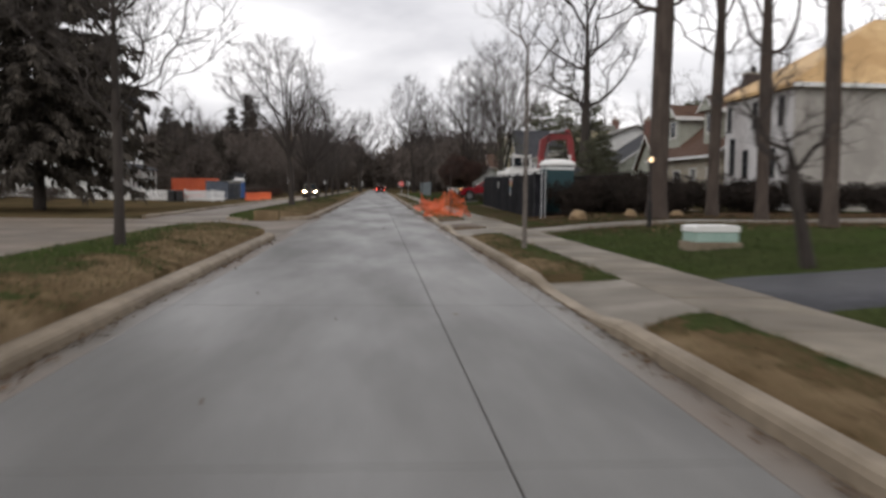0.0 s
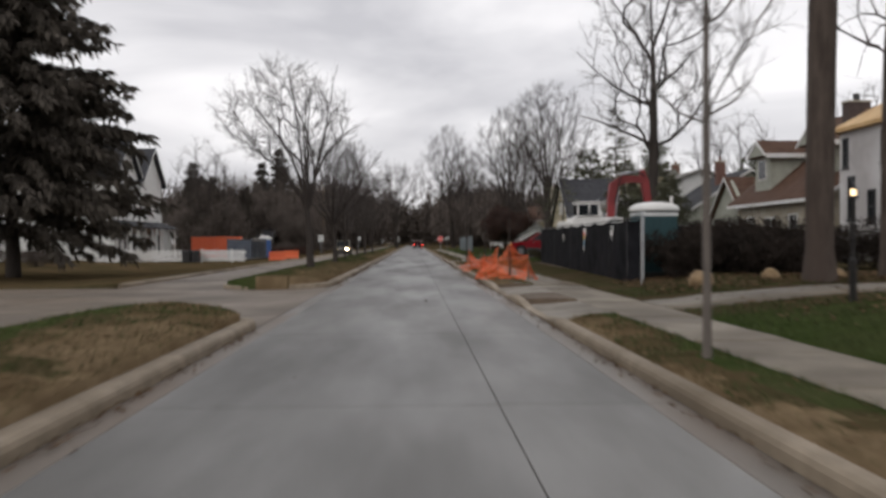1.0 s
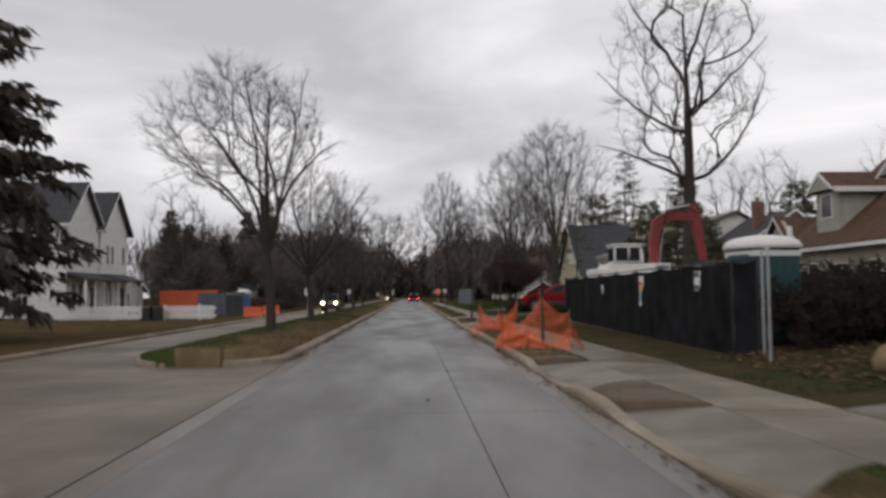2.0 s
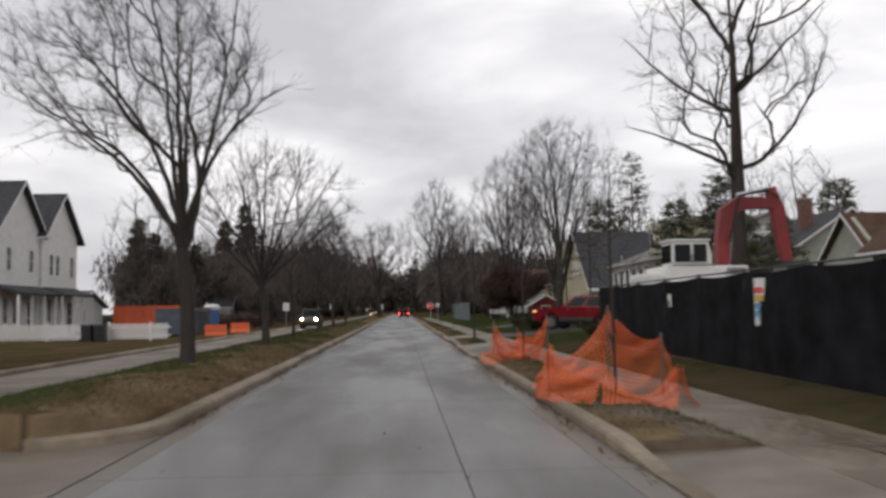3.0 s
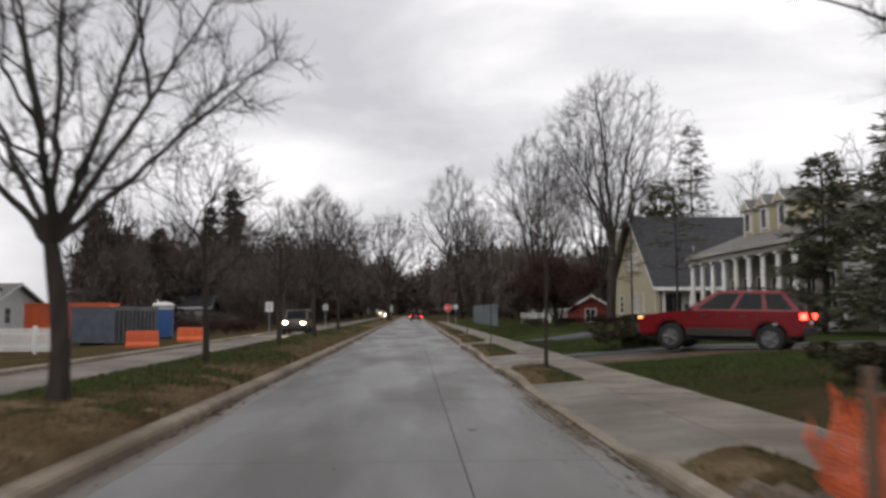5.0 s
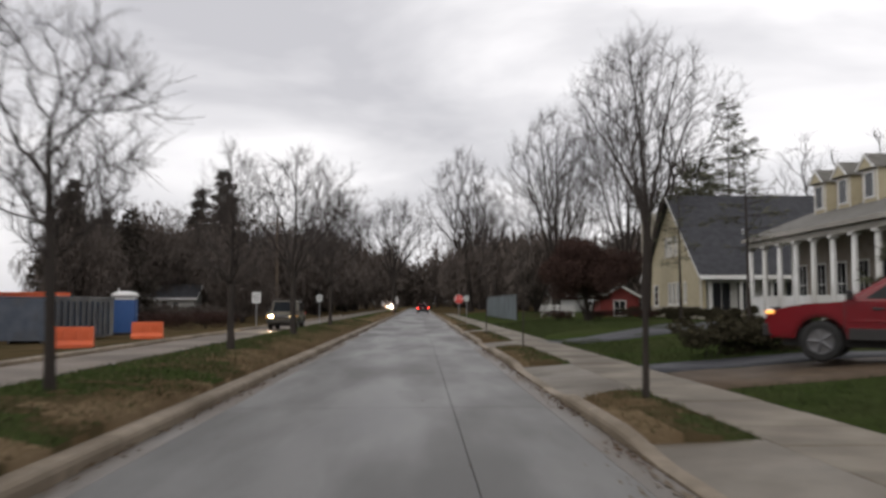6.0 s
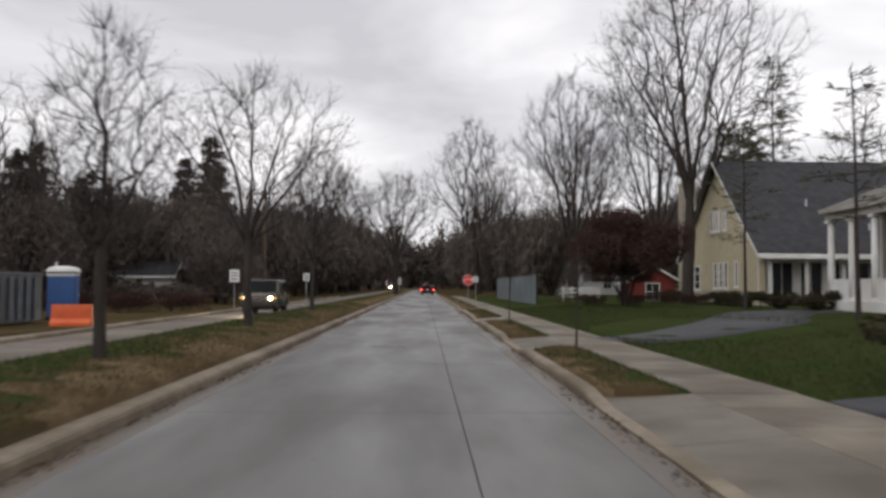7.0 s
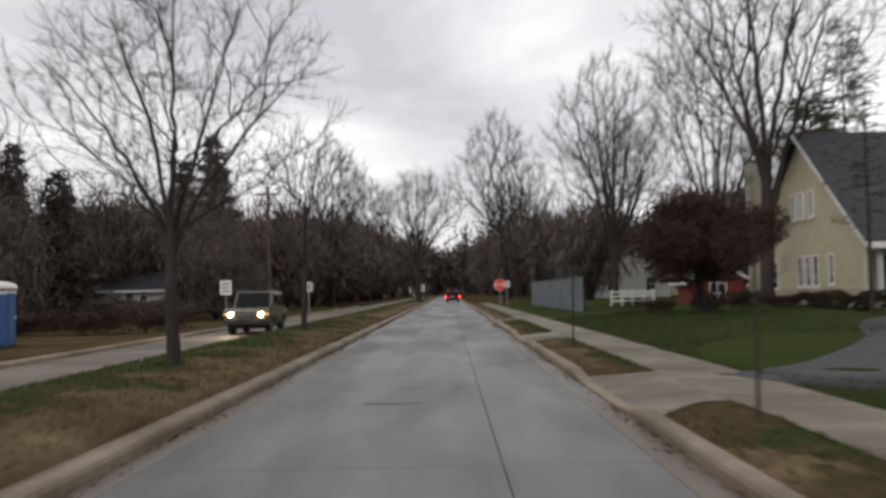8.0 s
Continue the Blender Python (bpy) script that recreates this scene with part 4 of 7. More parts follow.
put(bare_tree("tree", 41, 6.7, 0.10, 2.35, 2.2, 1.9, 420, 1.15, 0.0, 0.3, 0.005, 4, 0.42, 0.28, limbs=((-0.5, 0.2, 3.2, -2.1, 0.4, 5.0), (-0.2, 0.2, 3.7, -1.2, 0.4, 5.9), (0.05, -0.2, 4.1, 0.15, -0.3, 6.5), (0.3, 0.2, 3.8, 1.0, 0.3, 5.8), (0.5, 0.1, 3.2, 2.2, 0.2, 5.0)), label="bare open-crowned tree with curving branches on the median", group="median trees"), -4.25, 83.0, 0.34)
again(young, -4.25, 95.6, 0.34, 140, 1.25)
again(young, -4.38, 15.05, 0.3, 60, 1.3, "young bare tree with thin branches near the side street")
put(bare_tree("tree", 47, 16.0, 0.30, 5.6, 6.0, 3.6, 400, 1.2, 0.0, 0.4, 0.014, 4, 1.1, 0.8, limbs=tuple((0.45 * k, 0.5 * (-1) ** k, 8.0, 1.7 * k, 1.2 * (-1) ** k, 15.0 - 0.45 * k * k) for k in range(-3, 4)), label="tall bare tree with a broad open crown far along the median", group="median trees"), -3.35, 172, 0.3)

# the tall trees on the east side
put(bare_tree("tree", 53, 22.5, 0.34, 4.3, 6.8, 6.6, 520, 0.8, 0.62, 0.12, 0.010, 4, 0.65, 0.55, rise=0.3, limbs=((-1.8, 0, 8.3, -5.0, 0.3, 9.4, 7.5), (2.9, 0, 7.9, 4.5, -0.3, 13.2, 7.5), (-1.8, 0.3, 10.2, -5.0, 0.3, 13.5, 9.8), (1.5, -0.3, 12.0, 4.8, 0, 15.5, 11.0), (-1.0, 0, 14.5, -3.5, 0.5, 18.5, 12.5), (1.0, 0.3, 16.0, 2.5, 0.5, 20.5, 13.5), (0.3, 1.8, 9.6, 0.5, 4.5, 12.5, 9.0), (0, -1.8, 11.0, -0.3, -4.5, 14.0, 10.5)), label="tall bare tree with long curving limbs behind the fence", group="yard trees"), 15.8, 65.7)
vase = put(bare_tree("tree", 59, 20.0, 0.35, 6.0, 7.0, 6.0, 760, 1.15, 0.0, 0.4, 0.010, 4, 0.85, 0.6, rise=0.3, limbs=((-0.6, 0.3, 9.5, -4.2, 0.6, 15.0), (0.0, -0.5, 10.5, -1.2, -1.0, 18.5), (0.9, 0.4, 10.0, 2.8, 0.8, 18.0), (1.2, -0.2, 8.0, 3.4, -0.5, 15.0, 4.2), (-0.3, 1.2, 10.0, -0.8, 3.5, 16.0)), label="tall bare vase-shaped elm beside the gabled house", group="yard trees"), 15.75, 111.2)
fan = put(bare_tree("tree", 61, 22.5, 0.34, 6.0, 5.5, 3.2, 600, 1.2, 0.0, 0.5, 0.012, 4, 1.0, 0.7, rise=0.35, limbs=tuple((0.4 * k, 0.7 * (-1) ** k, 9.0, 1.55 * k, 1.8 * (-1) ** k, 19.5 - 0.5 * k * k) for k in range(-3, 4)), label="tall bare many-stemmed tree fanning upward", group="yard trees"), 15.0, 146, None, 40)
oak = put(bare_tree("tree", 67, 23.5, 0.40, 5.6, 8.5, 7.0, 520, 1.0, 0.15, 0.3, 0.014, 4, 1.1, 0.8, (-1.0, 0), label="tall bare crooked-limbed tree", group="yard trees"), 7.6, 176, None, 10)

# big trunks in the east yard, their crowns above the view
tall = put(bare_tree("tree", 71, 22.0, 0.33, 3.6, 6.6, 7.0, 220, 0.8, 0.6, 0.2, 0.010, 3, 0.6, 0.6, limbs=((-1.2, 0.1, 7.4, -2.0, -0.4, 5.4, 7.4), (0.9, 0.4, 8.0, 2.2, 0.5, 6.6, 7.6), (-0.4, 1.0, 8.6, -0.8, 2.4, 7.4, 8.0)), bark=BROWN_BARK, label="tall tree with a thick straight dark trunk", group="yard trees"), 9.5, 28.9)
for x, y, r, s in ((12.0, 30.4, 80, 0.82), (12.9, 28.3, 160, 0.8), (12.2, 22.6, 250, 0.85)):
    again(tall, x, y, yard(x), r, s).scale = (s * 0.8, s * 0.8, s)
put(bare_tree("tree", 73, 6.0, 0.044, 1.1, 2.4, 2.3, 90, 1.0, 0.5, 0.3, 0.005, 3, 0.35, 0.3, rise=0.8, twig_material=PALE_TWIG, bark=PALE_BARK, label="slim pale-barked young tree in the verge", group="verge trees"), 3.06, 18.0, 0.15)
put(bare_tree("tree", 79, 3.8, 0.10, 1.3, 1.3, 1.3, 90, 1.0, 0.2, 0.3, 0.006, 3, 0.35, 0.25, (-0.4, 0), label="small leaning tree on the lawn", group="yard trees"), 6.6, 12.8)
put(bare_tree("tree", 83, 5.4, 0.042, 0.75, 2.2, 2.2, 60, 1.0, 0.7, 0.25, 0.003, 3, 0.3, 0.25, rise=1.1, label="young tree with upright branches in a verge bed", group="verge trees"), 3.3, 64.1, 0.15)
sapling = put(bare_tree("tree", 83, 5.0, 0.03, 0.7, 1.8, 1.7, 70, 0.9, 0.75, 0.25, 0.003, 3, 0.32, 0.25, rise=0.9, label="slim young tree in a verge bed", group="verge trees"), 3.22, 77.5, 0.15, 70, 0.62)
again(sapling, 3.15, 48.0, 0.15, 140, 0.85, "slim young tree inside orange safety netting")
again(sapling, 3.35, 39.6, 0.15, 230, 0.8, "slim young tree inside orange safety netting")
again(sapling, 3.0, 88.5, 0.15, 10, 0.7)

# evergreens
slim = put(conifer("pine_tree", 119, 7.8, 1.9, 0.10, 0.42, 9, 5, 5, 0.4, 0.045, 0.0, CEDAR, "slim sparse pine with bare whorled branches on the lawn", 0.1, 0.5, "lawn pines"), 13.5, 86.8)
again(slim, 13.7, 96.6, yard(13.7), 130, 0.92)
spruce = put(conifer("spruce_tree", 101, 18.5, 7.4, 0.38, 0.12, 46, 11, 40, 0.62, 0.17, 0.9, NEEDLE, "huge dark spruce with drooping boughs on the corner lawn", 0.08, 0.7), -18.7, 49.6, left_yard(-18.7))
pine = put(conifer("pine_tree", 103, 10.0, 2.6, 0.16, 0.08, 22, 7, 14, 0.55, 0.13, 0.4, NEEDLE, "dark pointed evergreen tree in the far yards"), -27, 118, 0.0)
cedar = put(conifer("cedar_tree", 107, 9.5, 3.4, 0.18, 0.06, 24, 8, 14, 0.55, 0.10, 0.1, CEDAR, "broad green cedar beside the house", 0.18, 0.6), 18.6, 75.6, None, 0, 0.9)
put(conifer("pine_tree", 109, 17.0, 2.7, 0.2, 0.34, 26, 5, 8, 0.7, 0.075, 0.1, CEDAR, "tall sparse pine behind the gabled house", 0.12, 0.7), 28.6, 129.6, None, 0, 1.17)
far_spruce = put(conifer("spruce_tree", 113, 16.0, 3.4, 0.22, 0.05, 40, 8, 15, 0.8, 0.15, 0.5, NEEDLE, "tall pointed brown-green spruce in the far yards", 0.06, 0.8), -21.5, 150, 0.0, 160, 1.05)
again(far_spruce, -31, 130, 0.0, 0, 0.8)
again(far_spruce, -31.4, 140, 0.0, 80, 0.7)
again(far_spruce, -24.8, 152, 0.0, 240, 0.92)


# ---------------------------------------------------------------- houses
def holed_wall(name, length, height, thick, holes, material, parent, place, label=""):
    """An upright wall with openings through it. It runs along local x, its outer face at local y = 0; holes: (x0, x1, z0, z1)."""
    us = sorted({0.0, length, *(h[0] for h in holes), *(h[1] for h in holes)})
    ws = sorted({0.0, height, *(h[2] for h in holes), *(h[3] for h in holes)})
    bm = bmesh.new()
    grid = {}

    def at_(i, k, y):
        key = (i, k, y)
        if key not in grid:
            grid[key] = bm.verts.new(place @ Vector((us[i], y, ws[k])))
        return grid[key]

    solid_cell = {}
    for i in range(len(us) - 1):
        for k in range(len(ws) - 1):
            cu, cw = (us[i] + us[i + 1]) / 2, (ws[k] + ws[k + 1]) / 2
            solid_cell[i, k] = not any(h[0] < cu < h[1] and h[2] < cw < h[3] for h in holes)
    for (i, k), full in solid_cell.items():
        if not full:
            continue
        bm.faces.new((at_(i, k, 0), at_(i + 1, k, 0), at_(i + 1, k + 1, 0), at_(i, k + 1, 0)))
        bm.faces.new((at_(i, k, thick), at_(i, k + 1, thick), at_(i + 1, k + 1, thick), at_(i + 1, k, thick)))
        for di, dk, a, b in ((-1, 0, (i, k), (i, k + 1)), (1, 0, (i + 1, k + 1), (i + 1, k)), (0, -1, (i + 1, k), (i, k)), (0, 1, (i, k + 1), (i + 1, k + 1))):
            if not solid_cell.get((i + di, k + dk), False):
                bm.faces.new((at_(*a, 0), at_(*b, 0), at_(*b, thick), at_(*a, thick)))
    bmesh.ops.recalc_face_normals(bm, faces=bm.faces)
    return part(name, bm, material, parent, label)


def moved(bm, place):
    bmesh.ops.transform(bm, matrix=place, verts=bm.verts)
    return bm


def window(parent, place, x0, x1, z0, z1, frame_material, bars=(1, 1), sill=True, thick=0.09, shutters=None):
    """A window in an opening of a wall: frame, glazing bars, pane and sill."""
    w = new("window")
    w.parent = parent
    t = 0.07
    bm = bmesh.new()
    for a in ((x0, x1, z0, z0 + t), (x0, x1, z1 - t, z1), (x0, x0 + t, z0 + t, z1 - t), (x1 - t, x1, z0 + t, z1 - t)):
        block(a[0], a[1], -0.03, thick, a[2], a[3], 0.0, bm)
    for k in range(1, bars[0] + 1):
        z = z0 + (z1 - z0) * k / (bars[0] + 1)
        block(x0 + t, x1 - t, 0.01, 0.06, z - 0.025, z + 0.025, 0.0, bm)
    for k in range(1, bars[1] + 1):
        x = x0 + (x1 - x0) * k / (bars[1] + 1)
        block(x - 0.02, x + 0.02, 0.012, 0.055, z0 + t, z1 - t, 0.0, bm)
    part("window_frame", moved(bm, place), frame_material, w)
    part("pane", moved(block(x0 + t * 0.5, x1 - t * 0.5, 0.035, 0.045, z0 + t * 0.5, z1 - t * 0.5), place), PANE, w)
    if sill:
        part("sill", moved(block(x0 - 0.06, x1 + 0.06, -0.09, 0.02, z0 - 0.07, z0 - 0.002, 0.01), place), frame_material, w)
    if shutters:
        for a, b in ((x0 - 0.42, x0 - 0.04), (x1 + 0.04, x1 + 0.42)):
            part("shutter", moved(block(a, b, -0.05, -0.004, z0, z1, 0.01), place), shutters, w)
    return w


def gable_top(name, length, rise, thick, material, parent, place, base):
    """The triangle of wall under a gable roof."""
    bm = prism([(0, base), (length, base), (length / 2, base + rise)], 0, thick, "y")
    return part(name, moved(bm, place), material, parent)


def roof_slopes(parent, x0, x1, y0, y1, z, rise, material, along="x", over=0.45, thick=0.16, fascia=WHITE):
    """Two slopes meeting at a ridge that runs along x or y, with fascia boards."""
    if along == "x":
        half = (y1 - y0) / 2
        drop = rise / half * over
        for s, edge in ((-1, y0 - over), (1, y1 + over)):
            ridge = (y0 + y1) / 2
            bm = prism([(edge, z - drop), (ridge, z + rise), (ridge, z + rise + thick), (edge, z - drop + thick)], x0 - over, x1 + over, "x")
            part("roof", bm, material, parent)
            part("fascia", block(x0 - over, x1 + over, edge - 0.03 if s < 0 else edge, edge if s < 0 else edge + 0.03, z - drop - 0.05, z - drop + 0.12), fascia, parent)
            for xe in (x0 - over - 0.03, x1 + over):
                part("bargeboard", prism([(edge, z - drop - 0.02), (ridge, z + rise - 0.02), (ridge, z + rise + 0.14), (edge, z - drop + 0.14)], xe, xe + 0.03, "x"), fascia, parent)
    else:
        half = (x1 - x0) / 2
        drop = rise / half * over
        for s, edge in ((-1, x0 - over), (1, x1 + over)):
            ridge = (x0 + x1) / 2
            bm = prism([(edge, z - drop), (ridge, z + rise), (ridge, z + rise + thick), (edge, z - drop + thick)], y0 - over, y1 + over, "y")
            part("roof", bm, material, parent)
            part("fascia", block(edge - 0.03 if s < 0 else edge, edge if s < 0 else edge + 0.03, y0 - over, y1 + over, z - drop - 0.05, z - drop + 0.12), fascia, parent)
            for ye in (y0 - over - 0.03, y1 + over):
                part("bargeboard", prism([(edge, z - drop - 0.02), (ridge, z + rise - 0.02), (ridge, z + rise + 0.14), (edge, z - drop + 0.14)], ye, ye + 0.03, "y"), fascia, parent)


def facade(parent, side, x0, x1, y0, y1, z0, height, wins, wall, frame, bars=(1, 1), shutters=None):
    """One of the four walls of a box: s faces -y, n +y, w -x, e +x; wins are holes along it."""
    place = {"s": pose(x0, y0, z0), "n": pose(x1, y1, z0, 0, 0, 180), "w": pose(x0, y1, z0, 0, 0, -90), "e": pose(x1, y0, z0, 0, 0, 90)}[side]
    length = x1 - x0 if side in "sn" else y1 - y0
    if side in "we":
        # butt the side walls between the front and back walls
        inner = [(a - 0.222, b - 0.222, c, d) for a, b, c, d in wins]
        holed_wall("wall", length - 0.444, height, 0.22, inner, wall, parent, place @ pose(0.222, 0, 0))
    else:
        holed_wall("wall", length, height, 0.22, wins, wall, parent, place)
    for h in wins:
        window(parent, place, *h, frame, bars, shutters=shutters)
    return place


def chimney(parent, x, y, z0, z1, w=0.7, d=0.55, material=None):
    c = part("chimney", block(x - w / 2, x + w / 2, y - d / 2, y + d / 2, z0, z1, 0.01), material or BRICK_RED, parent)
    part("chimney_cap", block(x - w / 2 - 0.06, x + w / 2 + 0.06, y - d / 2 - 0.06, y + d / 2 + 0.06, z1 + 0.002, z1 + 0.12, 0.02), STONE, c)
    part("flue", rod([(x, y, z1 + 0.1), (x, y, z1 + 0.4)], 0.12, 10), BRICK_RED, c)


def floor_box(parent, x0, x1, y0, y1, z0, z1):
    part("foundation", block(x0 + 0.02, x1 - 0.02, y0 + 0.02, y1 - 0.02, z0, z1), STONE, parent)


# the cream house whose tall gable faces the street
def gabled_house():
    h = thing("house", label="cream house with steep dark shingled gable and stone base", category="house", group="houses")
    x0, x1, y0, y1, z = 17.5, 30.4, 104.4, 117.5, 0.35
    floor_box(h, x0, x1, y0, y1, 0.0, 0.62)
    wins = [(5.7, 6.3, 1.0, 2.5), (6.6, 7.2, 1.0, 2.5), (7.5, 8.1, 1.0, 2.5), (9.2, 9.7, 1.1, 2.5), (2.0, 3.2, 0.9, 2.4)]
    facade(h, "w", x0, x1, y0, y1, z, 3.0, wins, CREAM, WHITE, (2, 0))
    facade(h, "n", x0, x1, y0, y1, z, 3.0, [], CREAM, WHITE)
    facade(h, "e", x0, x1, y0, y1, z, 3.0, [], CREAM, WHITE)
    # south side: a recessed porch with tall windows
    porch = [(0.7 + 1.55 * k, 1.95 + 1.55 * k, 0.35, 2.45) for k in range(6)]
    facade(h, "s", x0 + 0.225, x1 - 0.225, y0 + 1.3, y1, z, 3.0, porch, VINYL, WHITE, (0, 1))
    for k in range(7):
        x = x0 + 0.45 + 1.9 * k
        part("porch_post", block(x - 0.09, x + 0.09, y0 + 0.05, y0 + 0.23, z + 0.3, z + 2.75, 0.015), WHITE, h)
    part("porch_beam", block(x0, x1, y0, y0 + 0.28, z + 2.75, z + 3.0, 0.01), WHITE, h)
    part("porch_wall", block(x0 + 0.3, x1, y0 + 0.02, y0 + 0.3, 0.3, 0.98, 0.02), STONE, h)
    part("stone_base", block(x0 - 0.06, x0 - 0.003, y0, y1, 0.2, 1.25, 0.01), STONE, h)
    gw = pose(x0, y1, z, 0, 0, -90)
    base, rise = 3.0, 5.35
    length = y1 - y0
    gable_top("gable", length, rise, 0.22, CREAM, h, gw, base)
    gable_top("gable", length, rise, 0.22, CREAM, h, pose(x1, y0, z, 0, 0, 90), base)
    for c in (-0.95, 0.0, 1.15):
        window(h, gw @ pose(0, -0.07, 0), length / 2 + c - 0.26, length / 2 + c + 0.26, 4.3, 5.6, WHITE, (0, 1))
    roof_slopes(h, x0, x1, y0, y1, z + base, rise, SLATE, "x", 0.4)
    part("porch_gutter", block(x0 - 0.3, x1, y0 - 0.52, y0 - 0.42, z + 2.52, z + 2.66, 0.02), WHITE, h)
    for k, (dx, dz) in enumerate(((3.6, 2.4), (6.2, 1.0), (8.0, 3.2))):
        y = y0 + (dz / rise) * length / 2
        zz = z + base + dz + 0.1
        part("roof_vent", rod([(x0 + dx, y, zz), (x0 + dx, y, zz + 0.4)], (0.07, 0.06), 8), STEEL, h)
    part("downpipe", rod([(x0 - 0.08, y0 + 0.3, z + 2.9), (x0 - 0.08, y0 + 0.3, 0.5)], 0.045, 8), WHITE, h)
    chimney(h, x0 + 0.3, y1 + 0.45, 0.3, 8.2, 0.9, 0.9, STONE)


gabled_house()


# the white house with the long columned porch and dormers
def porch_house():
    h = thing("house", label="white house with columned porch, railing and three dormers", category="house", group="houses")
    x0, x1, y0, y1, z = 20.1, 29.9, 82.9, 97.9, 0.85
    px = 17.75
    top = 3.35
    floor_box(h, x0, x1, y0, y1, 0.2, z)
    part("porch_floor", block(px - 0.15, x0, y0, y1, 0.25, z + 0.05, 0.03), WHITE, h)
    wins = [(0.7 + 2.05 * k, 1.9 + 2.05 * k, 0.45, 2.55) for k in range(7)]
    # darker than the other walls: its colour carries the porch shade
    facade(h, "w", x0, x1, y0, y1, z, 3.8, wins, SHADED_PORCH, WHITE, (1, 1), shutters=None)
    facade(h, "s", x0, x1, y0, y1, z, 3.8, [(2, 3.1, 0.9, 2.4), (6, 7.1, 0.9, 2.4)], VINYL, WHITE)
    facade(h, "n", x0, x1, y0, y1, z, 3.8, [], VINYL, WHITE)
    facade(h, "e", x0, x1, y0, y1, z, 3.8, [], VINYL, WHITE)
    n = 9
    for k in range(n):
        y = y0 + 0.2 + (y1 - y0 - 0.4) * k / (n - 1)
        c = part("column", rod([(px + 0.12, y, z + 0.1), (px + 0.12, y, z + 1.2), (px + 0.12, y, z + top)], (0.15, 0.15, 0.12), 12), WHITE, h, "", True)
        part("capital", block(px - 0.07, px + 0.31, y - 0.19, y + 0.19, z + top, z + top + 0.13, 0.02), WHITE, c)
        part("plinth", block(px - 0.07, px + 0.31, y - 0.19, y + 0.19, z + 0.05, z + 0.17, 0.02), WHITE, c)
        if k < n - 1:
            y2 = y0 + 0.2 + (y1 - y0 - 0.4) * (k + 1) / (n - 1)
            r = part("railing", block(px + 0.09, px + 0.16, y + 0.15, y2 - 0.15, z + 0.86, z + 0.94, 0.01), WHITE, h)
            part("parapet", block(px + 0.10, px + 0.15, y + 0.15, y2 - 0.15, z + 0.055, z + 0.858), WHITE, r)
    # beam and fascia are white trim, toned down for the eave's shade
    part("porch_beam", block(px - 0.05, px + 0.3, y0, y1, z + top + 0.13, z + top + 0.45, 0.015), SHADED_BEIGE, h)
    # long slope from the porch eave to the ridge, and the slope behind
    ridge_x, ridge_z = 25.1, z + 6.7
    part("roof", prism([(px - 0.22, z + top + 0.46), (ridge_x, ridge_z), (ridge_x, ridge_z + 0.16), (px - 0.22, z + top + 0.62)], y0 - 0.4, y1 + 0.12, "y"), GREY_ROOF, h)
    part("roof", prism([(x1 + 0.4, z + 3.7), (ridge_x, ridge_z), (ridge_x, ridge_z + 0.16), (x1 + 0.4, z + 3.86)], y0 - 0.4, y1 + 0.4, "y"), GREY_ROOF, h)
    for ye in (y0, y1 - 0.22):
        part("gable", prism([(px + 0.3, z + top + 0.45), (x1, z + top + 0.45), (ridge_x, ridge_z - 0.03)], ye, ye + 0.22, "y"), VINYL, h)
    part("fascia", block(px - 0.27, px - 0.224, y0 - 0.4, y1 + 0.12, z + top + 0.43, z + top + 0.61), SHADED_BEIGE, h)
    for yc in (90.5, 92.95, 95.4):
        d = part("dormer", block(20.6, 24.3, yc - 0.66, yc + 0.66, z + 4.7, z + 6.72, 0.01), CREAM, h)
        part("dormer_roof", prism([(yc - 0.84, z + 6.64), (yc + 0.84, z + 6.64), (yc, z + 7.36)], 20.4, 25.0, "x"), GREY_ROOF, d)
        part("dormer_frame", block(20.54, 20.596, yc - 0.42, yc + 0.42, z + 5.3, z + 6.56, 0.01), WHITE, d)
        part("dormer_pane", block(20.525, 20.538, yc - 0.32, yc + 0.32, z + 5.4, z + 6.46), PANE, d)
        part("dormer_gable", prism([(yc - 0.7, z + 6.67), (yc + 0.7, z + 6.67), (yc, z + 7.22)], 20.375, 20.398, "x"), CREAM, d)
        for q in (-1, 1):
            part("rake_board", prism([(yc + q * 0.84, z + 6.62), (yc + q * 0.68, z + 6.62), (yc, z + 7.2), (yc, z + 7.34)], 20.33, 20.373, "x"), WHITE, d)
        for q in (-0.64, 0.56):
            part("corner_board", block(20.575, 20.6 - 0.002, yc + q, yc + q + 0.08, z + 5.1, z + 6.7), WHITE, d)
    chimney(h, 26.4, 95.3, z + 5, z + 8.2)


porch_house()


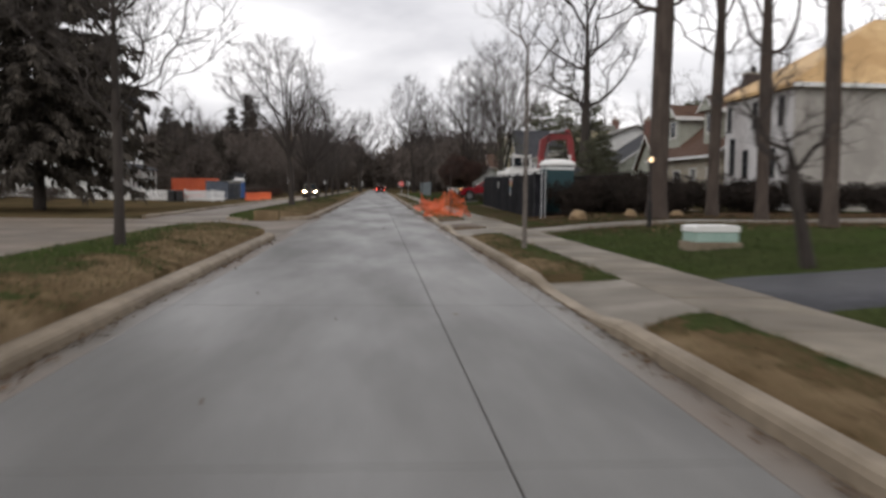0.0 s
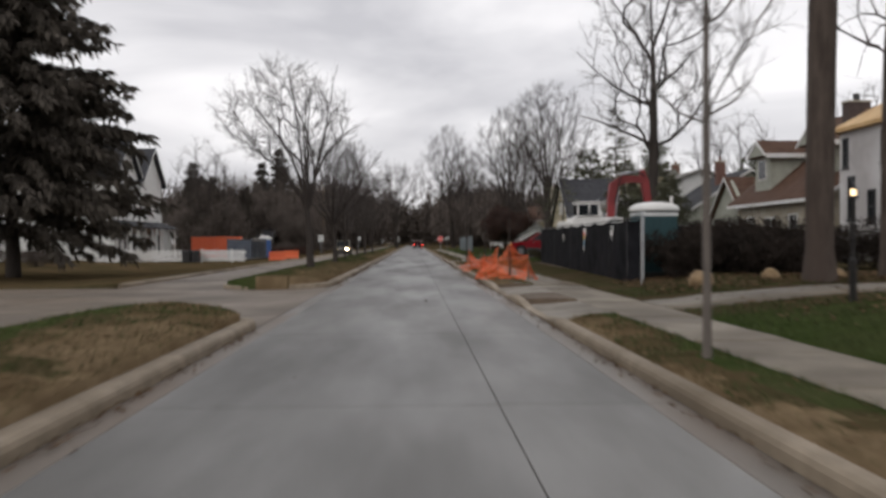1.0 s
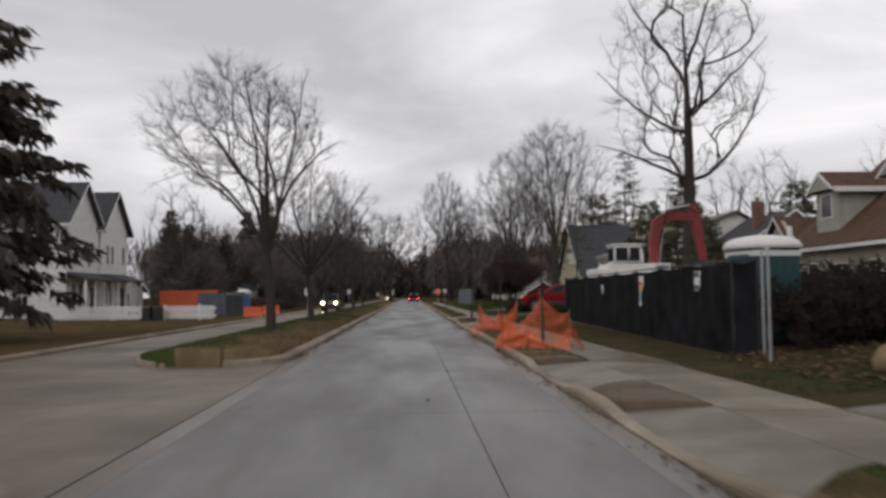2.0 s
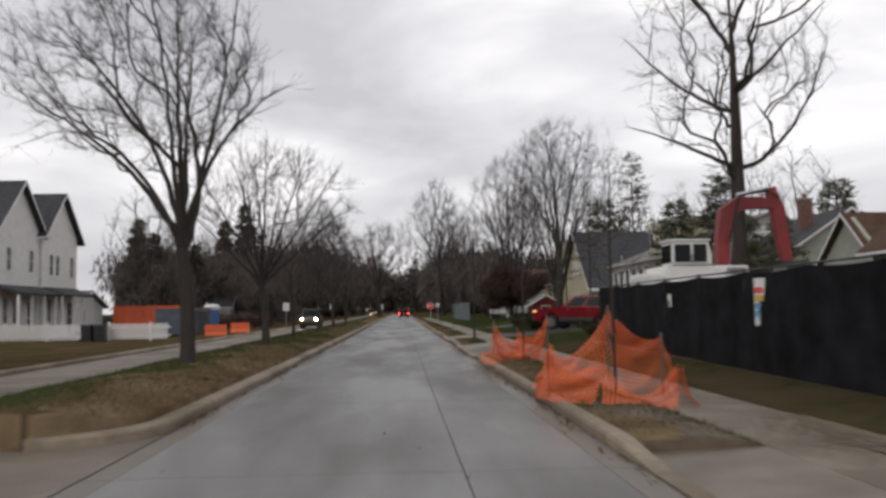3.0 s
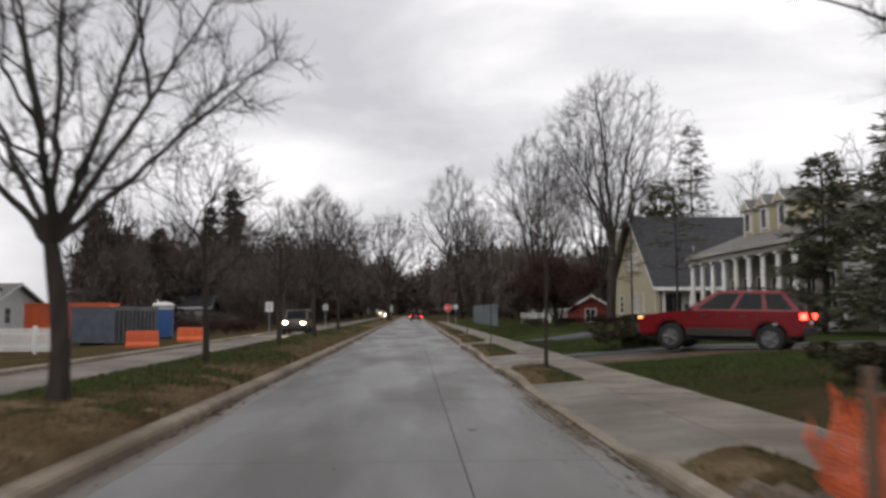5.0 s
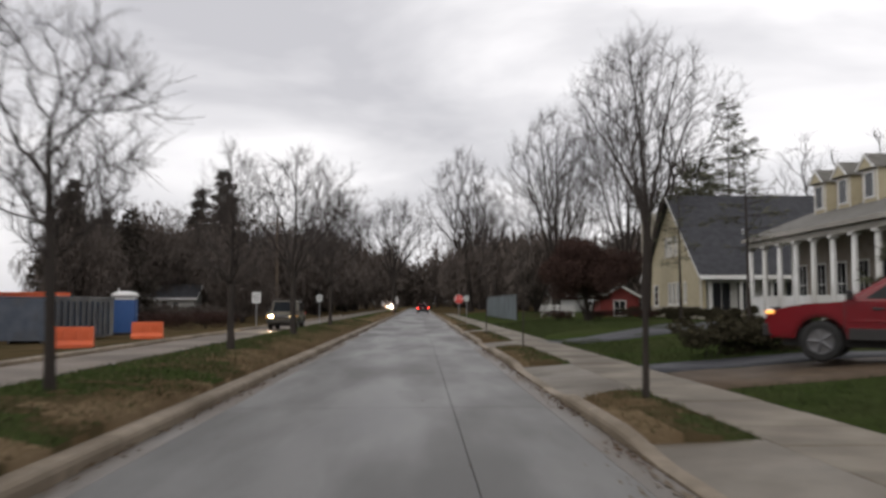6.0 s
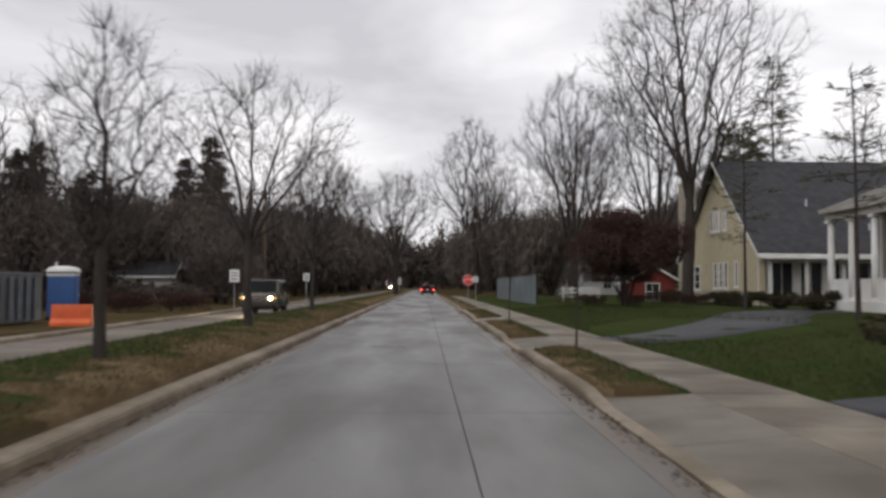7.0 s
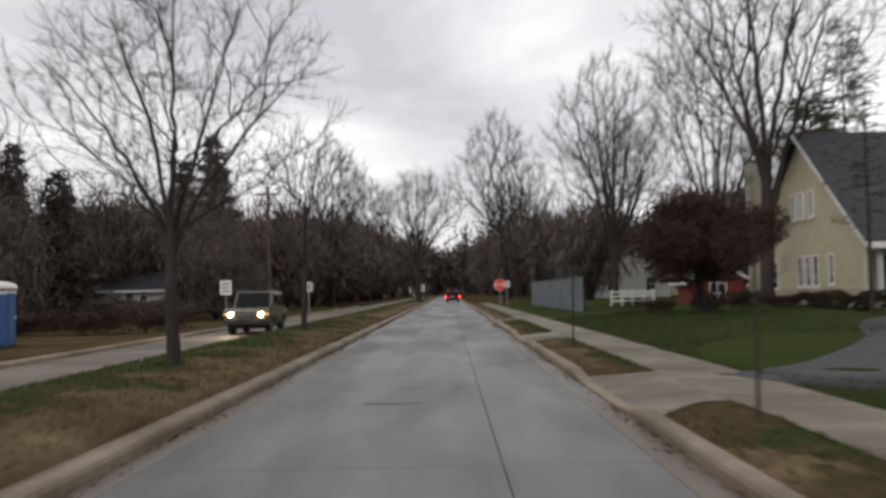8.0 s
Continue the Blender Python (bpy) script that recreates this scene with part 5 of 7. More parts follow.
# the house being rebuilt, with bare sheathing on its hipped roof
def rebuilt_house():
    h = thing("house", label="two-storey house under construction with bare tan roof sheathing", category="house", group="houses")
    x0, x1, y0, y1, z = 20.0, 36.5, 40.5, 48.9, 0.45
    floor_box(h, x0, x1, y0, y1, 0.0, 0.6)
    # south wall's shade is painted in: darker beige than the wrapped walls
    facade(h, "s", x0, x1, y0, y1, z, 6.2, [(9.6, 10.4, 3.9, 5.3), (13.2, 14.0, 3.9, 5.3), (9.6, 10.6, 0.9, 2.5)], SHADED_BEIGE, DARK_STEEL)
    facade(h, "w", x0, x1, y0, y1, z, 6.2, [(0.3, 0.85, 4.3, 5.7), (3.6, 4.2, 4.3, 5.7), (6.6, 7.2, 4.3, 5.7), (0.75, 1.45, 1.9, 3.9), (2.5, 3.2, 1.7, 3.2), (5.6, 6.4, 1.7, 3.2)], WRAP, DARK_STEEL)
    facade(h, "n", x0, x1, y0, y1, z, 6.2, [], WRAP, WHITE)
    facade(h, "e", x0, x1, y0, y1, z, 6.2, [], WRAP, WHITE)
    o, ze, zt = 0.35, z + 6.15, z + 10.1
    a, b, c, d = (x0 - o, y0 - o, ze), (x1 + o, y0 - o, ze), (x1 + o, y1 + o, ze), (x0 - o, y1 + o, ze)
    r0, r1 = (x0 + 6.2, (y0 + y1) / 2, zt), (x1 - 6.2, (y0 + y1) / 2, zt)
    solid("roof", [a, b, c, d, r0, r1, *((x, y, q - 0.18) for x, y, q in (a, b, c, d))],
          [(0, 1, 5, 4), (2, 3, 4, 5), (3, 0, 4), (1, 2, 5), (0, 6, 7, 1), (1, 7, 8, 2), (2, 8, 9, 3), (3, 9, 6, 0), (6, 9, 8, 7)], PLY, h, "bare tan roof sheathing")
    part("fascia", block(x0 - o - 0.03, x1 + o, y0 - o - 0.04, y0 - o - 0.004, ze - 0.2, ze + 0.02), WHITE, h)


rebuilt_house()


# the brown-roofed house with the street dormer
def brown_house():
    h = thing("house", label="brown-shingled house with white-trimmed dormers and stone walls", category="house", group="houses")
    x0, x1, y0, y1, z = 20.1, 32.1, 49.9, 62.0, 0.45
    floor_box(h, x0, x1, y0, y1, 0.0, 0.6)
    facade(h, "s", x0, x1, y0, y1, z, 3.4, [(2.0, 3.0, 0.9, 2.3), (5.0, 6.0, 0.9, 2.3), (9, 10, 0.9, 2.3)], STONE, WHITE)
    facade(h, "w", x0, x1, y0, y1, z, 3.4, [(1.5, 2.6, 0.8, 2.4), (4.2, 5.6, 0.2, 2.3), (7.3, 8.4, 0.8, 2.4), (10.2, 11.3, 0.8, 2.4)], STONE, WHITE)
    facade(h, "n", x0, x1, y0, y1, z, 3.4, [], STONE, WHITE)
    facade(h, "e", x0, x1, y0, y1, z, 3.4, [], STONE, WHITE)
    rise = 5.0
    for place in (pose(x0, y0, z), pose(x1, y1, z, 0, 0, 180)):
        gable_top("gable", x1 - x0, rise, 0.22, SAGE, h, place, 3.4)
    roof_slopes(h, x0, x1, y0, y1, z + 3.4, rise, BROWN_ROOF, "y", 0.5)
    window(h, pose(x0, y0 - 0.07, z), 5.45, 6.55, 4.3, 5.6, WHITE)
    for yc in (59.1, 52.4):
        d = part("dormer", block(20.5, 25.1, yc - 1.1, yc + 1.1, z + 3.6, z + 6.0, 0.01), SAGE, h)
        part("dormer_roof", prism([(yc - 1.5, z + 5.85), (yc + 1.5, z + 5.85), (yc, z + 6.85)], 20.15, 25.6, "x"), BROWN_ROOF, d)
        part("dormer_gable", prism([(yc - 1.2, z + 5.9), (yc + 1.2, z + 5.9), (yc, z + 6.66)], 20.12, 20.146, "x"), SAGE, d)
        for q in (-1, 1):
            part("rake_board", prism([(yc + q * 1.5, z + 5.82), (yc + q * 1.26, z + 5.82), (yc, z + 6.62), (yc, z + 6.82)], 20.07, 20.117, "x"), WHITE, d)
        part("dormer_frame", block(20.45, 20.496, yc - 0.6, yc + 0.6, z + 4.5, z + 5.75, 0.01), WHITE, d)
        part("dormer_pane", block(20.435, 20.448, yc - 0.48, yc + 0.48, z + 4.6, z + 5.65), PANE, d)
        part("eave_trim", block(20.1, 24.7, yc - 1.56, yc - 1.5, z + 5.7, z + 5.95), WHITE, d)
    chimney(h, 25.8, 58.5, z + 7.4, z + 8.95, 1.3, 0.8, SMOKED_BRICK)
    part("chimney_pot", rod([(25.8, 58.5, z + 8.9), (25.8, 58.5, z + 9.25), (25.8, 58.5, z + 9.5)], (0.2, 0.17, 0.19), 10), DARK_STEEL, h)
    part("downpipe", rod([(x0 - 0.07, y0 + 0.2, z + 3.0), (x0 - 0.07, y0 + 0.2, 0.5)], 0.045, 8), WHITE, h)
    # the low wing with its own small gable
    wx0, wx1, wy0, wy1 = 20.6, 27.0, 62.004, 67.6
    floor_box(h, wx0, wx1, wy0 + 0.02, wy1, 0.0, 0.6)
    place = facade(h, "w", wx0, wx1, wy0, wy1, z, 2.7, [(0.9, 1.7, 0.7, 2.2), (2.3, 3.1, 0.7, 2.2), (3.8, 4.6, 0.7, 2.2)], SAGE, WHITE)
    facade(h, "n", wx0, wx1, wy0, wy1, z, 2.7, [], SAGE, WHITE)
    gable_top("gable", wy1 - wy0, 2.3, 0.22, SAGE, h, place, 2.7)
    roof_slopes(h, wx0, wx1, wy0 + 0.35, wy1, z + 2.7, 2.3, BROWN_ROOF, "x", 0.3)


brown_house()


def plain_house(name, x0, x1, y0, y1, z, eave, rise, along, wall, roof, label, wins_s=(), wins_street=(), street="w", shutters=None):
    h = thing(name, label=label, category="house", group="houses")
    floor_box(h, x0, x1, y0, y1, z - 0.4, z + 0.15)
    facade(h, "s", x0, x1, y0, y1, z, eave, list(wins_s), wall, WHITE, shutters=shutters)
    facade(h, street, x0, x1, y0, y1, z, eave, list(wins_street), wall, WHITE, shutters=shutters)
    facade(h, "n", x0, x1, y0, y1, z, eave, [], wall, WHITE)
    facade(h, "e" if street == "w" else "w", x0, x1, y0, y1, z, eave, [], wall, WHITE)
    ends = ((pose(x0, y0, z), pose(x1, y1, z, 0, 0, 180)), (pose(x0, y1, z, 0, 0, -90), pose(x1, y0, z, 0, 0, 90)))[along == "x"]
    for place in ends:
        gable_top("gable", x1 - x0 if along == "y" else y1 - y0, rise, 0.22, wall, h, place, eave)
    roof_slopes(h, x0, x1, y0, y1, z + eave, rise, roof, along)
    return h


sage = plain_house("house", 20.9, 30.3, 74.2, 81.6, 0.45, 3.2, 3.1, "y", SAGE, SLATE, "pale green house with dark roof between larger houses", [(1.0, 1.9, 0.8, 2.3), (3.2, 4.1, 0.8, 2.3), (6.4, 7.3, 0.8, 2.3)], [(1.5, 2.5, 0.8, 2.3), (5, 6, 0.8, 2.3)])
chimney(sage, 24.2, 76.5, 5.6, 7.6)

# the tall white double-gabled house across the far carriageway
tall_white = plain_house("house", -34.5, -24.7, 87.67, 94.1, -0.1, 7.3, 3.0, "x", VINYL, SLATE, "tall white house with a steep street gable and dark roof", [(2, 3, 1.0, 2.6), (6, 7, 1.0, 2.6), (2, 3, 4.4, 5.9), (6, 7, 4.4, 5.9)], [(0.9, 1.7, 1, 2.7), (2.2, 3.0, 1, 2.7), (4.6, 5.9, 0.3, 2.5), (1.2, 2.0, 4.3, 5.9), (2.3, 3.1, 4.3, 5.9), (5.0, 5.8, 4.3, 5.9)], "e")
wing = plain_house("house", -34.0, -24.9, 81.2, 87.65, -0.1, 7.3, 3.0, "x", VINYL, SLATE, "white gabled house with dark roof beside its twin", [(2, 3, 1.0, 2.6), (5.5, 6.5, 1.0, 2.6), (2, 3, 4.4, 5.9), (5.5, 6.5, 4.4, 5.9)], [(1.0, 1.8, 1, 2.7), (2.4, 3.2, 1, 2.7), (4.6, 5.8, 0.3, 2.5), (1.4, 2.2, 4.4, 6.0), (4.8, 5.6, 4.4, 6.0)], "e")
for hs, ya, xf in ((tall_white, 87.8, -24.7), (wing, 81.3, -24.9)):
    part("porch_roof", prism([(xf - 0.2, 3.35), (xf + 1.5, 2.75), (xf + 1.5, 2.9), (xf - 0.2, 3.5)], ya, ya + 6.2, "y"), SLATE, hs)
    for k in range(4):
        part("porch_post", block(xf + 1.25, xf + 1.39, ya + 0.1 + 1.95 * k, ya + 0.24 + 1.95 * k, -0.4, 2.8, 0.01), WHITE, hs)
    part("window_tablet", prism([(-0.5, 8.1), (0.5, 8.1), (0.5, 9.0), (0.0, 9.5), (-0.5, 9.0)], 0.02, 0.08, "y"), WHITE, hs).matrix_basis = pose(xf, ya + 3.1, -0.1, 0, 0, 90)
plain_house("house", -42, -31, 66, 75, -0.05, 2.6, 2.2, "x", VINYL, GREY_ROOF, "low white house behind the spruce", [(1, 2.4, 0.7, 2.0), (4, 5.4, 0.7, 2.0), (7.5, 9, 0.7, 2.0)], [(2, 3, 0.7, 2)], "e")
plain_house("house", -40, -28.4, 103.5, 111, -0.1, 2.3, 1.3, "x", VINYL, GREY_ROOF, "low grey-roofed white house behind the containers", [(2, 3.2, 0.8, 2.0), (6, 7.2, 0.8, 2.0), (9, 10.2, 0.8, 2.0)], [(2, 3, 0.8, 2)], "e")
plain_house("house", -33, -24, 136, 144, 0.0, 2.3, 1.5, "x", VINYL, SLATE, "small pale house with white porch posts among trees", [(1.2, 2.2, 0.2, 2.0), (4, 5, 0.7, 2.0), (6.2, 7.2, 0.7, 2.0)], [(2, 3, 0.8, 2)], "e")
plain_house("house", 15.5, 23, 158, 166, 0.45, 2.8, 2.6, "y", VINYL, GREY_ROOF, "small white gabled house far along the street", [(1, 2, 0.7, 2.1), (5, 6, 0.7, 2.1)], [(2, 3, 0.7, 2.1), (5, 6, 0.7, 2.1)])
plain_house("house", 23, 33, 176, 185, 0.45, 5.2, 2.6, "x", CREAM, BROWN_ROOF, "distant cream two-storey house among bare trees", [(1, 2, 0.7, 2.1), (5, 6, 0.7, 2.1)], [(2, 3, 0.7, 2.1), (5, 6, 0.7, 2.1)])
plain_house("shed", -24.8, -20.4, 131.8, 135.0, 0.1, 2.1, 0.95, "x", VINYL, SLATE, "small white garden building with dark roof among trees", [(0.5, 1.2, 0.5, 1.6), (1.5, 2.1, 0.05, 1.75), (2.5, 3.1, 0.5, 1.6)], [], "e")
plain_house("shed", 14.2, 17.2, 118.8, 121.8, 0.4, 1.5, 0.85, "y", BARN_RED, GREY_ROOF, "small red board shed with white trim", [(1.0, 2.0, 0.05, 1.3)], [])


# ---------------------------------------------------------------- vehicles
def quad_panel(corners, u0, u1, v0, v1, lift, thick=0.012):
    """A thin pane on a slanted face given by corners (bottom a, bottom b, top b, top a)."""
    a, b, c, d = (Vector(q) for q in corners)
    n = (b - a).cross(d - a).normalized()
    at_ = lambda u, v: a.lerp(b, u).lerp(d.lerp(c, u), v)  # noqa: E731
    ps = [at_(u0, v0), at_(u1, v0), at_(u1, v1), at_(u0, v1)]
    bm = bmesh.new()
    lo, hi = [bm.verts.new(p + n * (lift - thick)) for p in ps], [bm.verts.new(p + n * lift) for p in ps]
    fs = [bm.faces.new(hi), bm.faces.new(lo[::-1])] + [bm.faces.new((lo[k], lo[(k + 1) % 4], hi[(k + 1) % 4], hi[k])) for k in range(4)]
    bmesh.ops.recalc_face_normals(bm, faces=fs)
    return bm


def wheel_mesh(r, w):
    """Tyre as a turned ring with a rounded shoulder."""
    bm = bmesh.new()
    prof = [(-w / 2, r * 0.62), (-w / 2, r * 0.86), (-w * 0.42, r * 0.96), (-w * 0.3, r), (w * 0.3, r), (w * 0.42, r * 0.96), (w / 2, r * 0.86), (w / 2, r * 0.62)]
    n, rings = 28, []
    for k in range(n):
        a = 2 * math.pi * k / n
        rings.append([bm.verts.new((q * math.cos(a), y, q * math.sin(a))) for y, q in prof])
    for k in range(n):
        p, q = rings[k], rings[(k + 1) % n]
        for i in range(len(prof)):
            j = (i + 1) % len(prof)
            bm.faces.new((p[i], p[j], q[j], q[i]))
    bmesh.ops.recalc_face_normals(bm, faces=bm.faces)
    return bm


def rim_mesh(r, w, spokes=5):
    bm = bmesh.new()
    rod([(0, -w * 0.36, 0), (0, w * 0.36, 0)], r * 0.6, 24, bm)
    for s in (-1, 1):
        rod([(0, s * w * 0.36, 0), (0, s * w * 0.46, 0)], r * 0.15, 12, bm)
        for k in range(spokes):
            a = 2 * math.pi * k / spokes
            c, q = math.cos(a), math.sin(a)
            rod([(0, s * w * 0.42, 0), (r * 0.6 * c, s * w * 0.42, r * 0.6 * q)], (r * 0.10, r * 0.085), 6, bm)
        ring = [(r * 0.6 * math.cos(a), s * w * 0.4, r * 0.6 * math.sin(a)) for a in steps(0, 2 * math.pi, 24)]
        rod(ring, r * 0.05, 6, bm, False)
    return bm


def suv(name, label, paint, length=4.6, width=1.82, height=1.72, base=2.69, boxy=0.0, head=None, tail=None, clad=CLADDING, wheel_r=0.365, category="car", waist=0.60, rake=0.22):
    """An off-road estate: body with wheel arches, glasshouse, panes, lamps, bumpers, rails, mirrors and wheels. Nose to local +x."""
    car = thing(name, label=label, category=category, group="vehicles")
    hl, hw, fz = length / 2, width / 2, 0.40
    belt, hood = height * waist, height * (waist - 0.015 + 0.03 * boxy)
    axle = (base / 2 - 0.03, -base / 2 - 0.03)

    def arch(x, n=9, r=0.43):
        return [(x + r * math.cos(a), max(fz, 0.36 + r * math.sin(a))) for a in steps(0, math.pi, n)]

    rear_x = -hl
    outline = [(rear_x + 0.04, fz + 0.06), (rear_x, 0.62), (rear_x + 0.02, belt * 0.88), (rear_x + 0.07, belt)]
    outline += [(-0.4, belt + 0.01), (hl * 0.40, belt + 0.0), (hl * 0.45, hood + 0.01), (hl * 0.68, hood - 0.03 + 0.02 * boxy), (hl * 0.84, hood - 0.08 * (1 - boxy) - 0.01), (hl * (0.94 + 0.03 * boxy), hood - 0.15 * (1 - boxy) - 0.02), (hl - 0.02, hood * (0.78 + 0.08 * boxy)), (hl, 0.66), (hl - 0.02, fz + 0.08), (hl - 0.1, fz)]
    outline += arch(axle[0]) + arch(axle[1])
    body = part("body", prism(outline, -hw, hw, "y", 0.05), paint, car)
    part("underbody", block(-hl + 0.25, hl - 0.25, -hw + 0.2, hw - 0.2, 0.26, fz + 0.2, 0.03), TYRE, car)
    # glasshouse
    bx0, bx1, tx0, tx1 = rear_x + 0.10, hl * 0.44, rear_x + rake - 0.1 * boxy, hl * (0.02 + 0.22 * boxy)
    bw, tw, bz, tz = hw - 0.06, hw - 0.22 + 0.1 * boxy, belt - 0.03, height - 0.05
    bm = bmesh.new()
    lo = [bm.verts.new(q) for q in ((bx0, -bw, bz), (bx1, -bw, bz), (bx1, bw, bz), (bx0, bw, bz))]
    hi = [bm.verts.new(q) for q in ((tx0, -tw, tz), (tx1, -tw, tz), (tx1, tw, tz), (tx0, tw, tz))]
    fs = [bm.faces.new((lo[k], lo[(k + 1) % 4], hi[(k + 1) % 4], hi[k])) for k in range(4)] + [bm.faces.new(hi), bm.faces.new(lo[::-1])]
    bmesh.ops.recalc_face_normals(bm, faces=fs)
    bmesh.ops.bevel(bm, geom=[e for e in bm.edges if max(v.co.z for v in e.verts) > bz + 0.2], offset=0.06, segments=3, affect="EDGES")
    part("cabin", bm, paint, car)
    right = ((bx0, -bw, bz), (bx1, -bw, bz), (tx1, -tw, tz), (tx0, -tw, tz))
    left = ((bx1, bw, bz), (bx0, bw, bz), (tx0, tw, tz), (tx1, tw, tz))
    front = ((bx1, -bw, bz), (bx1, bw, bz), (tx1, tw, tz), (tx1, -tw, tz))
    back = ((bx0, bw, bz), (bx0, -bw, bz), (tx0, -tw, tz), (tx0, tw, tz))
    for u0, u1 in ((0.05, 0.27), (0.31, 0.56), (0.60, 0.90)):
        part("side_window", quad_panel(right, u0, u1, 0.14, 0.86, 0.008), CAR_GLASS, car)
        part("side_window", quad_panel(left, 1 - u1, 1 - u0, 0.14, 0.86, 0.008), CAR_GLASS, car)
    part("windscreen", quad_panel(front, 0.07, 0.93, 0.10, 0.92, 0.008), CAR_GLASS, car)
    part("rear_window", quad_panel(back, 0.10, 0.90, 0.16, 0.86, 0.008), CAR_GLASS, car)
    # bumpers, sills and lamps
    part("front_bumper", block(hl - 0.16, hl + 0.05, -hw + 0.04, hw - 0.04, 0.42, 0.66, 0.04), clad, car)
    part("rear_bumper", block(-hl - 0.05, -hl + 0.16, -hw + 0.04, hw - 0.04, 0.44, 0.68, 0.04), clad, car)
    for s in (-1, 1):
        part("sill", block(axle[1] + 0.45, axle[0] - 0.45, s * hw - 0.025, s * hw + 0.025, 0.40, 0.60, 0.015), clad, car)
        lamp = part("headlight", block(hl - 0.10, hl + 0.012, s * (hw - 0.27) - 0.13, s * (hw - 0.27) + 0.13, 0.76, 0.92, 0.03), head or ALLOY, car, "lit warm headlight" if head else "")
        if head:
            part("bulb", rod([(hl + 0.006, s * (hw - 0.27), 0.84), (hl + 0.022, s * (hw - 0.27), 0.84)], (0.055, 0.045), 12), HEADLIGHT_CORE, lamp, "bright bulb behind the lens")
        part("indicator", block(hl - 0.15, hl - 0.01, s * (hw - 0.055) - 0.06, s * (hw - 0.055) + 0.06, 0.82, 0.885, 0.02), AMBER, lamp, "amber corner light")
        part("tail_light", block(-hl - 0.012, -hl + 0.13, s * (hw - 0.065) - 0.075, s * (hw - 0.065) + 0.075, belt - 0.20, belt - 0.04, 0.02), tail or SIGN_RED, car, "lit red tail light" if tail else "")
        m = part("mirror", block(hl * 0.33, hl * 0.33 + 0.12, s * (hw + 0.02) - 0.02, s * (hw + 0.16), belt + 0.02, belt + 0.19, 0.03) if s > 0 else block(hl * 0.33, hl * 0.33 + 0.12, -(hw + 0.16), -(hw - 0.0), belt + 0.02, belt + 0.19, 0.03), clad, car)
        rail = part("roof_rail", rod([(tx0 + 0.2, s * (tw - 0.12), tz + 0.01), (tx0 + 0.32, s * (tw - 0.12), tz + 0.07), (tx1 - 0.35, s * (tw - 0.12), tz + 0.07), (tx1 - 0.2, s * (tw - 0.12), tz + 0.01)], 0.018, 6), clad, car)
        for x in (-hl * 0.30, hl * 0.16):
            part("door_handle", block(x - 0.09, x + 0.09, s * hw - 0.005 if s > 0 else s * hw - 0.03, s * hw + 0.03 if s > 0 else s * hw + 0.005, belt - 0.14, belt - 0.10, 0.008), clad, car)
        for x in (-hl * 0.46, hl * 0.0, hl * 0.40):
            part("door_seam", block(x - 0.006, x + 0.006, s * hw - 0.01, s * hw + 0.004, 0.56, belt - 0.03), TYRE, car)
        part("side_moulding", block(axle[1] + 0.48, axle[0] - 0.48, s * hw - 0.01, s * hw + 0.02, 0.70, 0.75, 0.008), paint, car)
    g = part("grille", block(hl - 0.06, hl + 0.006, -0.42, 0.42, 0.74, 0.94, 0.015), CLADDING, car)
    for k in range(7):
        part("grille_bar", block(hl + 0.004, hl + 0.02, -0.37 + 0.12 * k, -0.33 + 0.12 * k, 0.76, 0.92, 0.006), ALLOY, g)
    part("number_plate", block(-hl - 0.03, -hl + 0.02, -0.16, 0.16, 0.74, 0.84, 0.004), SIGN_WHITE, car)
    tyre_bm = wheel_mesh(wheel_r, 0.24)
    tyre_me = bpy.data.meshes.new("tyre")
    tyre_bm.to_mesh(tyre_me)
    tyre_bm.free()
    tyre_me.materials.append(TYRE)
    rim_bm = rim_mesh(wheel_r, 0.24)
    rim_me = bpy.data.meshes.new("rim")
    rim_bm.normal_update()
    rim_bm.to_mesh(rim_me)
    rim_bm.free()
    rim_me.materials.append(DULL_ALLOY)
    for x in axle:
        for s in (-1, 1):
            wheel = new("wheel")
            wheel.parent = car
            wheel.matrix_basis = pose(x, s * (hw - 0.13), wheel_r)
            for nm, me in (("tyre", tyre_me), ("rim", rim_me)):
                new(nm, me).parent = wheel
    return car


red = suv("car", "red off-road estate car with lit lamps parked across the drive", RED_PAINT, 4.36, 1.78, 1.66, 2.58, 0.0, None, TAIL, wheel_r=0.36, waist=0.64, rake=0.60)
red.matrix_basis = pose(8.7, 67.2, yard(8.7) - 0.02, 0, -1.0, 147)
jeep = suv("car", "boxy olive off-road car with warm headlights on the far carriageway", OLIVE_PAINT, 4.2, 1.78, 1.82, 2.5, 0.9, LENS_GLOW, None)
jeep.matrix_basis = pose(-8.0, 106, FAR_Z, 0, 0, -90)
ahead_car = suv("car", "dark red car far ahead with lit tail lights", RED_PAINT, 4.5, 1.8, 1.5, 2.65, 0.0, None, TAIL)
ahead_car.matrix_basis = pose(0.75, 186, 0, 0, 0, 90)
coming = suv("car", "distant dark car with lit headlights", DARK_PAINT, 4.5, 1.8, 1.6, 2.65, 0.2, LENS_GLOW, None)
coming.matrix_basis = pose(-8.0, 290, FAR_Z, 0, 0, -90)


